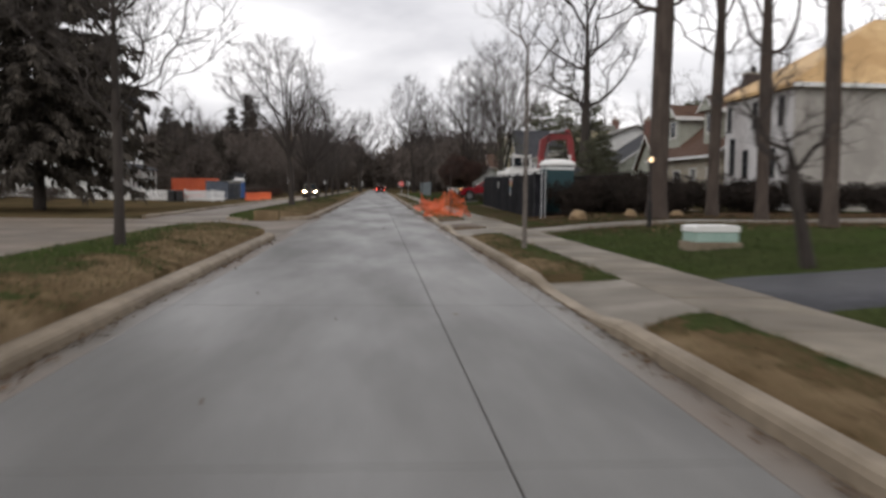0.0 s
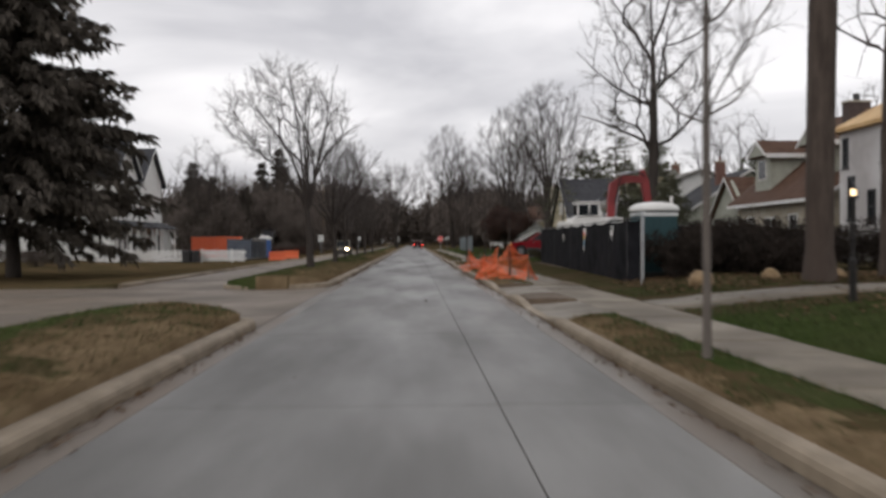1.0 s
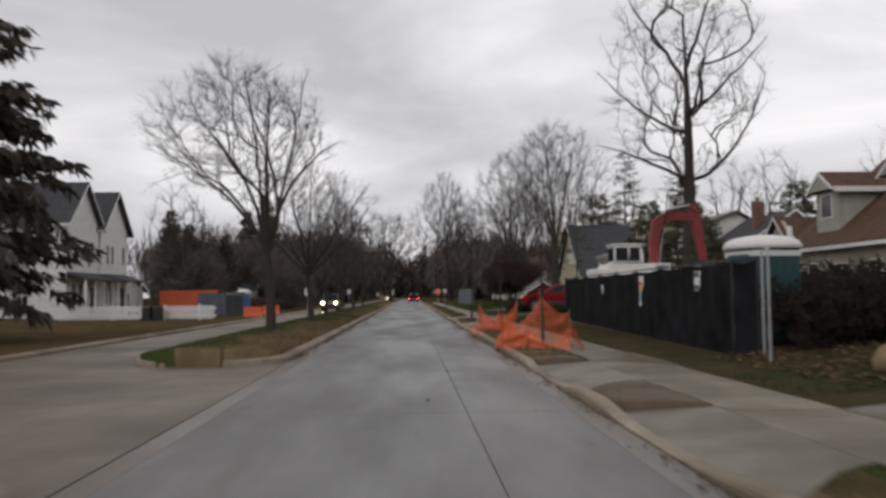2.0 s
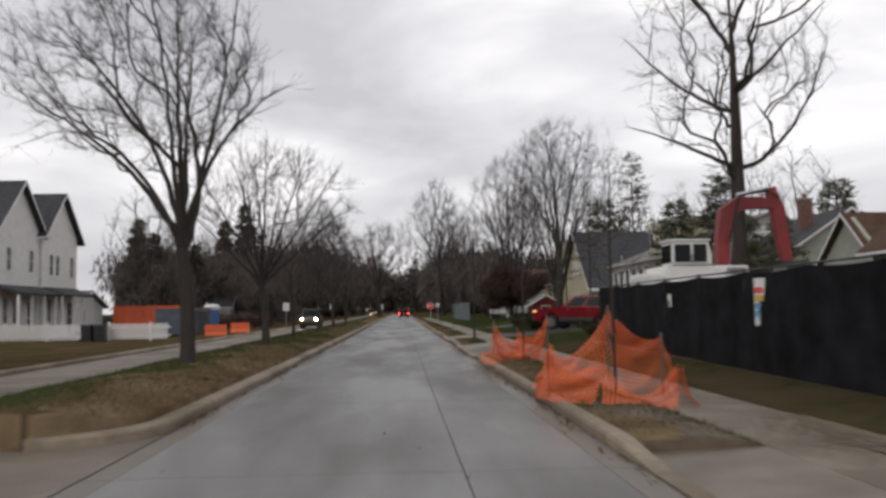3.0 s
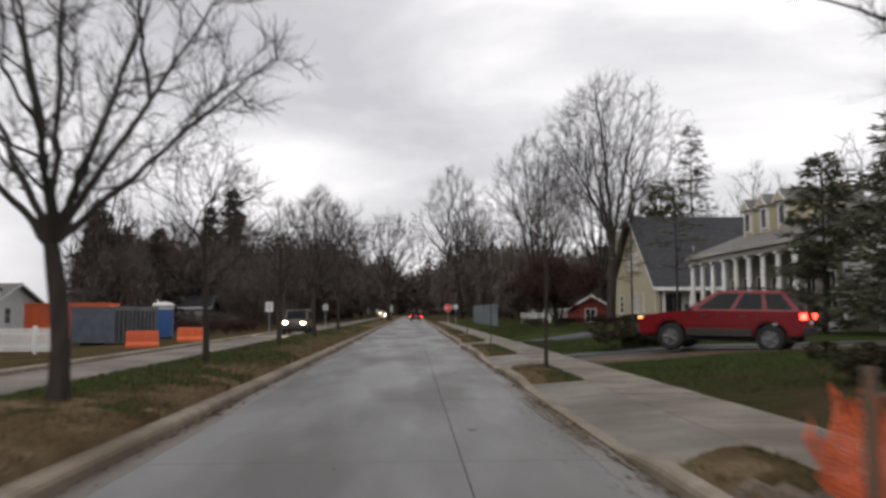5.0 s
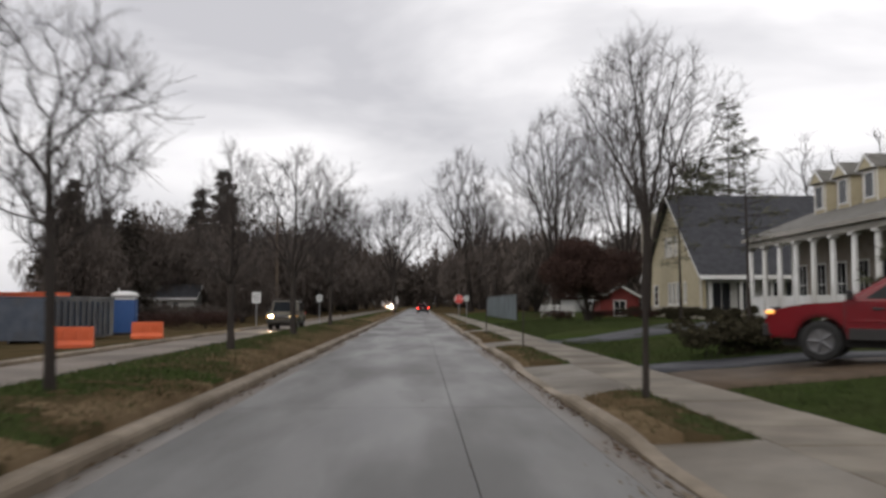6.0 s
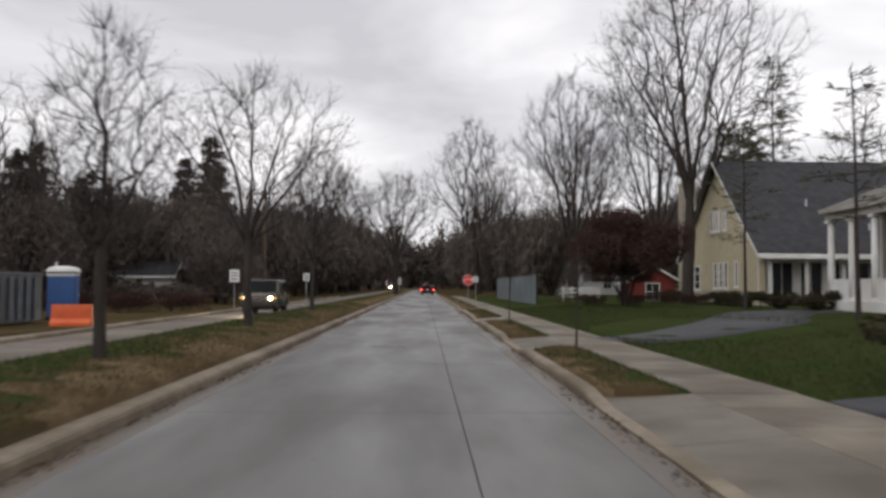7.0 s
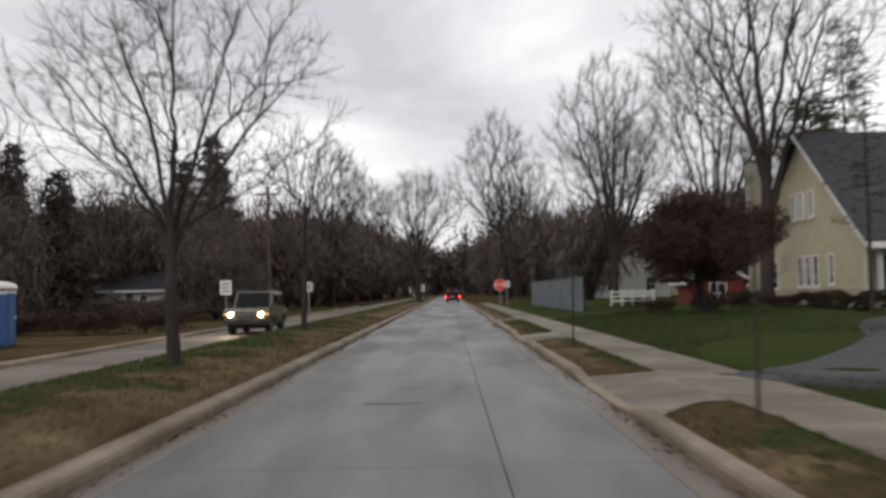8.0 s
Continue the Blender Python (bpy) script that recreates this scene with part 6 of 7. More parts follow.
# ---------------------------------------------------------------- the building site on the east side
def screen_fence(name, line, height, base, material, label, post=DARK_STEEL, bay=2.6, sag=0.05):
    """Posts with a top rail and cloth panels that belly between them."""
    f = thing(name, label=label, category="fence", group="site fences")
    rng = random.Random(len(line) * 13 + int(height * 10))
    for (xa, ya), (xb, yb) in zip(line, line[1:]):
        run = math.hypot(xb - xa, yb - ya)
        n = max(1, round(run / bay))
        nx, ny = (yb - ya) / run, -(xb - xa) / run
        for k in range(n + 1):
            t = k / n
            x, y = xa + (xb - xa) * t, ya + (yb - ya) * t
            z = base(x, y)
            part("post", rod([(x, y, z - 0.2), (x + rng.uniform(-0.02, 0.02), y, z + height + 0.06)], 0.03, 8), post, f)
        for k in range(n):
            verts, faces, cols, rows = [], [], 12, 8
            belly = rng.uniform(-0.09, 0.09)
            for j in range(rows + 1):
                for i in range(cols + 1):
                    t = (k + i / cols) / n
                    x, y = xa + (xb - xa) * t, ya + (yb - ya) * t
                    u, v = i / cols, j / rows
                    off = belly * math.sin(math.pi * u) * math.sin(math.pi * v) + 0.025 * wobble(x * 2 + y * 2, v * 6 + k) + 0.035
                    z = base(x, y) - 0.07 + (height + 0.07) * v - sag * math.sin(math.pi * u) * v ** 2
                    verts.append((x + nx * off, y + ny * off, z))
            w = cols + 1
            faces = [(j * w + i, j * w + i + 1, (j + 1) * w + i + 1, (j + 1) * w + i) for j in range(rows) for i in range(cols)]
            back = len(verts)
            verts += [(x - nx * 0.008, y - ny * 0.008, z) for x, y, z in verts]
            faces += [tuple(q + back for q in reversed(g)) for g in faces]
            solid("panel", verts, faces, material, f, "", True)
            t0, t1 = k / n, (k + 1) / n
            a = (xa + (xb - xa) * t0, ya + (yb - ya) * t0)
            b = (xa + (xb - xa) * t1, ya + (yb - ya) * t1)
            part("rail", rod([(a[0], a[1], base(*a) + height + 0.03), (b[0], b[1], base(*b) + height + 0.03)], 0.02, 6), post, f)
    return f


EAST_LINE = 6.25
screen_fence("site_fence", [(16.0, 56.0), (EAST_LINE + 0.6, 55.5), (EAST_LINE, 34.2), (6.6, 33.9)], 1.80, lambda x, y: yard(x), MESH_BLACK, "site fence hung with black screen cloth")
screen_fence("site_fence", [(6.85, 138), (7.0, 112.5)], 1.8, lambda x, y: yard(x), SCREEN_BLUE, "site fence with blue-grey screen cloth")


def notice(y, z0, z1, w, bands, label):
    n = thing("notice", EAST_LINE + (y - 34.2) / 35.5 - 0.055, y, yard(6.2), -90, label, "notice")
    part("sheet", block(-w / 2, w / 2, -0.012, 0.02, z0, z1, 0.003), SIGN_WHITE, n)
    k = len(bands)
    for i, m in enumerate(bands):
        if m:
            za = z1 - (z1 - z0) * (i + 0.92) / k
            part("printed_bar", block(-w / 2 + 0.03, w / 2 - 0.03, -0.018, -0.0135, za, za + (z1 - z0) / k * 0.8), m, n)


notice(41.4, 0.85, 1.68, 0.42, (None, SIGN_RED, PRINT_YELLOW, PRINT_BLUE, PRINT_BLUE, None), "printed colour notice on the black fence")
notice(36.3, 1.25, 1.68, 0.36, (PRINT_DARK, None, PRINT_DARK), "small white notice on the black fence")
notice(47.0, 1.2, 1.5, 0.2, (None, PRINT_DARK), "small white tag on the black fence")


def toilet(x, y, z, rz, shell, label):
    t = thing("portable_toilet", x, y, z, rz, label, "portable toilet", "portable toilets")
    part("skid", block(-0.58, 0.58, -0.58, 0.58, 0.0, 0.14, 0.02), DARK_STEEL, t)
    part("cabin", block(-0.54, 0.54, -0.54, 0.54, 0.14, 2.02, 0.03), shell, t)
    for k in range(5):
        for s in (-1, 1):
            part("rib", block(-0.42 + 0.2 * k, -0.36 + 0.2 * k, s * 0.545 - 0.012, s * 0.545 + 0.012, 0.3, 1.75, 0.006), shell, t)
            if s < 0:
                part("rib", block(-0.552, -0.532, -0.42 + 0.2 * k, -0.36 + 0.2 * k, 0.3, 1.75, 0.006), shell, t)
    d = part("door", block(0.542, 0.575, -0.38, 0.38, 0.2, 1.9, 0.012), shell, t)
    part("door_latch", block(0.576, 0.60, 0.26, 0.34, 1.0, 1.12, 0.008), SIGN_WHITE, d)
    part("vent_band", block(-0.55, 0.55, -0.55, 0.55, 1.86, 1.98, 0.01), SIGN_WHITE, t, "pale vent band")
    bm = bmesh.new()
    rows = []
    for z_, r in ((2.02, 0.62), (2.10, 0.62), (2.2, 0.56), (2.27, 0.42), (2.31, 0.2)):
        rows.append([bm.verts.new((r * c, r * s, z_)) for c, s in ((-1, -0.8), (-0.8, -1), (0.8, -1), (1, -0.8), (1, 0.8), (0.8, 1), (-0.8, 1), (-1, 0.8))])
    for a, b in zip(rows, rows[1:]):
        for k in range(8):
            bm.faces.new((a[k], a[(k + 1) % 8], b[(k + 1) % 8], b[k]))
    bm.faces.new(rows[-1])
    bm.faces.new(rows[0][::-1])
    part("roof", bm, WHITE, t, "white domed roof", True)
    part("vent_pipe", rod([(-0.4, 0.4, 2.1), (-0.4, 0.4, 2.48)], 0.05, 8), WHITE, t)


toilet(7.4, 35.55, yard(7.4), 190, TEAL_PLASTIC, "teal portable toilet with white roof by the fence")
toilet(-15.4, 98.6, left_yard(-15.4), 10, BLUE_PLASTIC, "blue portable toilet with white roof by the road")
for px_, py_ in ((6.15, 32.3), (6.5, 33.4)):
    p_ = thing("pole", px_, py_, yard(px_), 0, "thin galvanised steel pole in the grass", "pole", "poles")
    part("shaft", rod([(0, 0, -0.2), (0, 0, 1.95)], 0.022, 10), STEEL, p_)
    part("cap", rod([(0, 0, 1.95), (0, 0, 1.99)], (0.04, 0.02), 10), STEEL, p_)


def beam(points, depths, width, material, parent, name):
    """A box-section arm along points in the x-z plane, deeper where depths say."""
    bm = bmesh.new()
    pts = [Vector(p) for p in points]
    rings = []
    for i, p in enumerate(pts):
        d = (pts[min(i + 1, len(pts) - 1)] - pts[max(i - 1, 0)]).normalized()
        n = Vector((-d.z, 0, d.x))
        h, w = depths[i] / 2, width / 2
        rings.append([bm.verts.new(p + n * h + Vector((0, w, 0))), bm.verts.new(p + n * h - Vector((0, w, 0))), bm.verts.new(p - n * h - Vector((0, w, 0))), bm.verts.new(p - n * h + Vector((0, w, 0)))])
    for a, b in zip(rings, rings[1:]):
        for k in range(4):
            bm.faces.new((a[k], a[(k + 1) % 4], b[(k + 1) % 4], b[k]))
    bm.faces.new(rings[0][::-1])
    bm.faces.new(rings[-1])
    bmesh.ops.recalc_face_normals(bm, faces=bm.faces)
    return part(name, bm, material, parent)


def excavator():
    e = thing("excavator", 9.6, 52.3, yard(9.6) - 0.02, 0, "white excavator with raised red boom behind the fence", "excavator")
    for s in (-1, 1):
        y = s * 0.85
        ring = [(1.55 * c + 0.0, y, 0.42 + 0.38 * q) for c, q in ((-1, 0), (-0.93, 0.75), (-0.75, 1), (0.75, 1), (0.93, 0.75), (1, 0), (0.93, -0.75), (0.75, -1), (-0.75, -1), (-0.93, -0.75))]
        tr = part("track", prism([(x, z) for x, _, z in ring], y - 0.25, y + 0.25, "y", 0.02), TYRE, e)
        for k in range(4):
            part("roller", rod([(-0.9 + 0.6 * k, y - 0.27, 0.34), (-0.9 + 0.6 * k, y + 0.27, 0.34)], 0.2, 12), DARK_STEEL, tr)
    part("turntable", rod([(0, 0, 0.7), (0, 0, 0.98)], 0.75, 20), DARK_STEEL, e)
    part("deck", prism([(-1.75, 1.0), (1.75, 1.0), (1.75, 1.55), (1.2, 1.75), (-1.3, 1.75), (-1.75, 1.5)], -1.1, 1.1, "y", 0.06), WHITE, e)
    part("engine_hood", prism([(-1.75, 1.6), (0.6, 1.75), (0.6, 2.0), (-1.6, 2.02)], -1.05, 1.05, "y", 0.06), WHITE, e)
    part("counterweight", block(-2.1, -1.72, -1.05, 1.05, 1.0, 1.85, 0.12), WHITE, e)
    cab = part("cab", prism([(-1.5, 2.02), (-0.4, 2.02), (-0.4, 2.3), (-0.5, 2.66), (-1.5, 2.66)], -1.08, -0.12, "y", 0.04), WHITE, e)
    for a, b, z0, z1 in ((-1.43, -1.0, 2.1, 2.57), (-0.92, -0.56, 2.1, 2.57)):
        part("cab_window", block(a, b, -1.095, -1.082, z0, z1), CAR_GLASS, cab)
    part("cab_window", block(-1.515, -1.502, -1.0, -0.2, 2.1, 2.57), CAR_GLASS, cab)
    for k in range(4):
        part("lettering_bar", block(-1.55 + 0.34 * k, -1.33 + 0.34 * k, -1.112, -1.102, 1.25, 1.45), PRINT_DARK, e)
    beam([(0.25, 0, 1.8), (0.3, 0, 2.8), (0.42, 0, 3.5), (0.8, 0, 3.76), (1.3, 0, 3.78), (1.85, 0, 3.72)], (0.28, 0.36, 0.42, 0.38, 0.32, 0.26), 0.34, RED_MACHINE, e, "boom")
    beam([(1.72, 0, 4.2), (1.88, 0, 3.65), (2.15, 0, 2.0)], (0.22, 0.36, 0.24), 0.28, RED_MACHINE, e, "stick")
    part("boom_cylinder", rod([(0.5, 0.26, 1.7), (0.7, 0.26, 3.5)], 0.07, 10), STEEL, e)
    part("stick_cylinder", rod([(0.75, 0, 4.0), (1.7, 0, 4.16)], 0.065, 10), STEEL, e)
    part("bucket", prism([(1.85, 2.15), (2.4, 2.1), (2.5, 1.9), (2.25, 1.78), (1.9, 1.8), (1.95, 2.0)], -0.45, 0.45, "y", 0.02), DARK_STEEL, e)
    part("roof_edge", block(-1.56, -0.44, -1.12, -0.08, 2.655, 2.71, 0.015), WHITE, cab)
    part("door_handle", block(-0.98, -0.955, -1.125, -1.082, 2.08, 2.3, 0.005), DARK_STEEL, cab)
    for a, b in ((-1.45, -1.15), (1.0, 1.5)):
        part("warning_stripe", block(a, b, -1.114, -1.102, 1.5, 1.54), RED_MACHINE, e)
    for k in range(5):
        part("vent_slot", block(0.0, 0.5, -1.066, -1.052, 1.79 + 0.035 * k, 1.805 + 0.035 * k), DARK_STEEL, e)
    part("hose", rod([(0.4, -0.3, 2.7), (0.7, -0.32, 3.95), (1.5, -0.28, 4.12), (1.85, -0.25, 3.9)], 0.03, 6), TYRE, e)
    part("exhaust", rod([(0.3, 0.5, 1.95), (0.3, 0.5, 2.4)], 0.05, 8), DARK_STEEL, e)
    e.scale = (1.08, 1.08, 1.1)


excavator()


def net(name, line, heights, label, cell=0.055, band=0.029):
    """Plastic safety netting drooping between stakes; line: (x, y) of the stakes, heights: top of the net at each."""
    f = thing(name, label=label, category="safety fence", group="orange netting")
    rng = random.Random(int(line[0][1] * 10))
    for (x, y), h in zip(line, heights):
        if h < 0.84:
            continue
        part("stake", block(x - 0.016, x + 0.016, y - 0.016, y + 0.016, 0.02, 0.14 + h + 0.04), POLE_WOOD, f)
    for k in range(len(line) - 1):
        (xa, ya), (xb, yb) = line[k], line[k + 1]
        run = math.hypot(xb - xa, yb - ya)
        nu, nv = max(4, int(run / cell)), int(1.0 / cell)
        droop, puff = rng.uniform(0.18, 0.42), rng.uniform(-0.22, 0.22)

        def spot(u, v):
            x, y = xa + (xb - xa) * u, ya + (yb - ya) * u
            top = heights[k] + (heights[k + 1] - heights[k]) * u - droop * math.sin(math.pi * u)
            z = 0.12 + top * v
            off = puff * math.sin(math.pi * u) * (1 - v * 0.5) + 0.10 * wobble(x * 3 + 9, y * 3 + v * 4) - 0.22 * (1 - v) ** 2
            return (x - (yb - ya) / run * off, y + (xb - xa) / run * off, z)

        verts, faces = [], []
        e = band / cell / 2
        for i in range(nu):
            for j in range(nv):
                n = len(verts)
                for du, dv in ((0, 0), (e, 0), (1, 0), (0, e), (e, e), (1, e), (0, 1), (e, 1)):
                    verts.append(spot((i + du) / nu, (j + dv) / nv))
                faces += [(n, n + 2, n + 5, n + 3), (n + 3, n + 4, n + 7, n + 6)]
        solid("netting", verts, faces, ORANGE, f)
    return f


net("safety_fence", [(2.5, 41.0), (2.3, 39.5), (2.85, 38.2), (3.75, 37.8), (3.95, 39.2), (3.4, 40.2), (2.5, 41.1)], (0.62, 0.85, 0.55, 0.6, 0.88, 1.3, 0.62), "orange plastic safety netting sagging round a young tree")
net("safety_fence", [(1.93, 46.9), (2.42, 48.0), (2.65, 49.2), (3.3, 50.2), (3.85, 49.4), (3.72, 47.9), (3.1, 47.6), (2.42, 48.05)], (0.3, 1.0, 0.7, 0.8, 0.8, 1.12, 0.6, 1.0), "orange plastic safety netting spilling over the kerb")


# ---------------------------------------------------------------- small things of the east side
def boulder(x, y, s, seed):
    rng = random.Random(seed)
    bm = bmesh.new()
    bmesh.ops.create_icosphere(bm, subdivisions=3, radius=1.0)
    for v in bm.verts:
        k = 1 + 0.22 * noise.noise(v.co * 1.4 + Vector((seed, 0, 0))) + 0.08 * noise.noise(v.co * 4.0)
        v.co = Vector((v.co.x * s * 0.62, v.co.y * s * 0.5, max(-0.35, v.co.z) * s * 0.48)) * k
    b = part("boulder", bm, ROCK, None, "", True)
    b.matrix_basis = pose(x, y, yard(x) + 0.15 * s, 0, 0, rng.uniform(0, 360))
    return tagged(b, "tan boulder lying on the lawn", "rock", "boulders")


boulder(7.0, 29.9, 0.62, 3)
boulder(9.2, 31.0, 0.45, 8)
boulder(10.9, 30.9, 0.4, 12)


def utility_box():
    u = thing("utility_box", 6.6, 16.8, yard(6.6) + 0.10, 6, "low white-topped pale green utility box on the lawn", "utility box")
    part("pad", block(-0.50, 0.50, -0.36, 0.36, -0.16, 0.04, 0.01), KERB, u)
    part("case", block(-0.45, 0.45, -0.3, 0.3, 0.04, 0.24, 0.02), PALE_GREEN, u)
    part("lid", prism([(-0.47, 0.242), (0.47, 0.242), (0.47, 0.34), (0.42, 0.37), (-0.42, 0.37), (-0.47, 0.34)], -0.32, 0.32, "y", 0.01), WHITE, u, "white lid")


utility_box()


def yard_lamp():
    p = thing("lamp_post", 7.5, 23.5, yard(7.5), 0, "slim dark garden lamp post with a small lit lantern", "lamp post")
    part("post", rod([(0, 0, -0.2), (0, 0, 0.02), (0, 0, 0.75), (0, 0, 0.8), (0, 0, 1.80)], (0.075, 0.07, 0.065, 0.035, 0.03), 10), LAMP_BLACK, p)
    lan = part("lantern", block(-0.032, 0.032, -0.032, 0.032, 1.86, 1.97, 0.008), YARD_LAMP, p, "lit warm lantern glass")
    part("lantern_base", block(-0.06, 0.06, -0.06, 0.06, 1.80, 1.858, 0.01), LAMP_BLACK, lan)
    part("lantern_roof", rod([(0, 0, 1.972), (0, 0, 2.06)], (0.085, 0.015), 4), LAMP_BLACK, lan)
    for q in ((-1, -1), (-1, 1), (1, -1), (1, 1)):
        part("lantern_bar", rod([(q[0] * 0.05, q[1] * 0.05, 1.85), (q[0] * 0.05, q[1] * 0.05, 1.98)], 0.006, 5), LAMP_BLACK, lan)


yard_lamp()


def words(text, size, material, parent, place):
    cu = bpy.data.curves.new("lettering", "FONT")
    cu.body, cu.size, cu.align_x, cu.align_y, cu.extrude = text, size, "CENTER", "CENTER", 0.002
    ob = new("lettering", cu)
    me = bpy.data.meshes.new_from_object(ob)
    bpy.data.objects.remove(ob)
    o = link_mesh("lettering", me, material, parent)
    o.matrix_basis = place
    return o


def stop_sign(x, y):
    s = thing("stop_sign", x, y, 0.13, 0, "red octagonal stop sign on a steel post", "road sign", "road signs")
    part("post", rod([(0, 0.03, -0.3), (0, 0.03, 2.08)], 0.03, 6), STEEL, s)
    c, r = 1.70, 0.40
    octo = lambda q: [(q * math.cos(a), c + q * math.sin(a)) for a in (radians(22.5 + 45 * k) for k in range(8))]  # noqa: E731
    face = part("rim", prism(octo(r + 0.0), -0.012, 0.0, "y"), SIGN_WHITE, s)
    part("face", prism(octo(r - 0.025), -0.018, -0.013, "y"), SIGN_RED, s)
    words("STOP", 0.30, SIGN_WHITE, s, pose(0, -0.021, c, 90, 0, 0))


stop_sign(3.46, 123.5)


def plate_sign(x, y, z, w, h, top, label, rz=0, n=1, material=SIGN_WHITE):
    s = thing("road_sign", x, y, z, rz, label, "road sign", "road signs")
    part("post", rod([(0, 0.03, -0.3), (0, 0.03, top + 0.05)], 0.03, 6), STEEL, s)
    for k in range(n):
        p = part("plate", block(-w / 2, w / 2, -0.01, 0.0, top - h - k * (h + 0.04), top - k * (h + 0.04), 0.004), material, s)
        for j in range(3):
            zz = top - h * (0.25 + 0.25 * j) - k * (h + 0.04)
            part("printed_bar", block(-w * 0.32, w * 0.32, -0.015, -0.0115, zz - 0.03, zz + 0.03), PRINT_DARK, p)


plate_sign(-11.25, 113.4, left_yard(-11.2), 0.6, 0.75, 2.3, "square white road sign beside the far carriageway")
plate_sign(-3.5, 190, 0.2, 0.75, 1.0, 2.3, "white road sign standing on the median")
plate_sign(-6.5, 110.5, 0.05, 0.36, 0.42, 2.0, "white road sign near the far carriageway")
plate_sign(4.95, 139, 0.14, 0.45, 0.5, 2.1, "small white road sign beside the sidewalk")


def street_pole(x, y, h):
    p = thing("utility_pole", x, y, left_yard(x), 0, "brown wooden utility pole with a crossarm", "utility pole", "poles")
    part("pole", rod([(0, 0, -0.4), (0, 0, h * 0.5), (0, 0, h)], (0.17, 0.14, 0.11), 10), POLE_WOOD, p)
    a = part("crossarm", block(-0.9, 0.9, -0.06, 0.06, h - 0.7, h - 0.56, 0.01), POLE_WOOD, p)
    for k in (-0.75, -0.3, 0.3, 0.75):
        part("insulator", rod([(k, 0, h - 0.56), (k, 0, h - 0.42)], (0.035, 0.045), 8), SIGN_WHITE, a)


street_pole(-12.9, 132, 9.6)


# ---------------------------------------------------------------- the west side: pickets, containers, barriers
def picket_fence(x0, x1, y, z, label):
    f = thing("picket_fence", 0, 0, 0, 0, label, "fence", "picket fences")
    n = int((x1 - x0) / 0.13)
    bm = bmesh.new()
    prism([(-0.045, 0.06), (0.045, 0.06), (0.045, 0.92), (0.0, 1.0), (-0.045, 0.92)], -0.012, 0.012, "y", 0, bm)
    me = bpy.data.meshes.new("picket")
    bm.to_mesh(me)
    bm.free()
    me.materials.append(WHITE)
    for k in range(n):
        p = new("picket", me)
        p.parent = f
        p.matrix_basis = pose(x0 + 0.13 * k, y, z)
    for zz in (0.28, 0.75):
        part("rail", block(x0 - 0.05, x1, y + 0.014, y + 0.06, z + zz - 0.045, z + zz + 0.045), WHITE, f)
    for k in range(int((x1 - x0) / 2.4) + 1):
        xx = x0 + 2.4 * k
        part("post", block(xx - 0.06, xx + 0.06, y + 0.062, y + 0.18, z - 0.2, z + 1.06, 0.01), WHITE, f)


picket_fence(-25.3, -18.4, 78.0, -0.08, "white picket fence in front of the tall house")
picket_fence(-17.0, -13.4, 78.2, -0.08, "white picket fence along the side yard")


def trash_bin(x, y, z, rz):
    b = thing("trash_bin", x, y, z, rz, "dark wheeled rubbish bin by the picket fence", "bin", "bins")
    part("body", prism([(-0.24, 0.06), (0.24, 0.06), (0.31, 0.92), (-0.31, 0.92)], -0.3, 0.3, "y", 0.03), DARK_STEEL, b)
    part("lid", prism([(-0.34, 0.922), (0.34, 0.922), (0.3, 1.0), (-0.28, 1.03)], -0.33, 0.33, "y", 0.02), DARK_STEEL, b)
    for s in (-1, 1):
        part("wheel", rod([(-0.2, s * 0.3, 0.1), (-0.2, s * 0.36, 0.1)], 0.1, 12), TYRE, b)


trash_bin(-17.95, 77.6, -0.14, 80)
trash_bin(-17.3, 77.7, -0.14, 95)


def rail_fence(x0, x1, y, z, label):
    """Posts with three boards."""
    f = thing("rail_fence", 0, 0, 0, 0, label, "fence")
    n = 4
    for k in range(n + 1):
        x = x0 + (x1 - x0) * k / n
        part("post", block(x - 0.06, x + 0.06, y, y + 0.12, z - 0.2, z + 0.95, 0.01), WHITE, f)
    for zz in (0.3, 0.56, 0.82):
        part("rail", block(x0 - 0.08, x1 + 0.08, y - 0.035, y - 0.002, z + zz - 0.05, z + zz + 0.05), WHITE, f)


rail_fence(9.9, 12.4, 120.5, yard(9.5), "white three-board rail fence behind the russet maple")


def bin_container(name, x, y, z, rz, length, width, height, material, label):
    c = thing(name, x, y, z, rz, label, "container", "containers")
    hl, hw = length / 2, width / 2
    bm = bmesh.new()
    for q in ((-hl, hl, -hw, -hw + 0.06, 0.18, height), (-hl, hl, hw - 0.06, hw, 0.18, height), (-hl, -hl + 0.06, -hw + 0.06, hw - 0.06, 0.18, height), (hl - 0.06, hl, -hw + 0.06, hw - 0.06, 0.18, height), (-hl, hl, -hw, hw, 0.12, 0.18)):
        block(*q, 0, bm)
    body = part("body", bm, material, c)
    for k in range(int(length / 0.62)):
        xx = -hl + 0.3 + 0.62 * k
        for s in (-1, 1):
            part("rib", block(xx - 0.05, xx + 0.05, s * hw - (0.09 if s < 0 else -0.002), s * hw + (0.09 if s > 0 else -0.002), 0.2, height - 0.1, 0.015), material, body)
    for s in (-1, 1):
        part("top_rail", block(-hl - 0.03, hl + 0.03, s * hw - 0.06, s * hw + 0.06, height + 0.002, height + 0.11, 0.015), material, body)
        part("skid", block(-hl, hl, s * hw * 0.6 - 0.05, s * hw * 0.6 + 0.05, 0.0, 0.118, 0.01), DARK_STEEL, c)
    return c


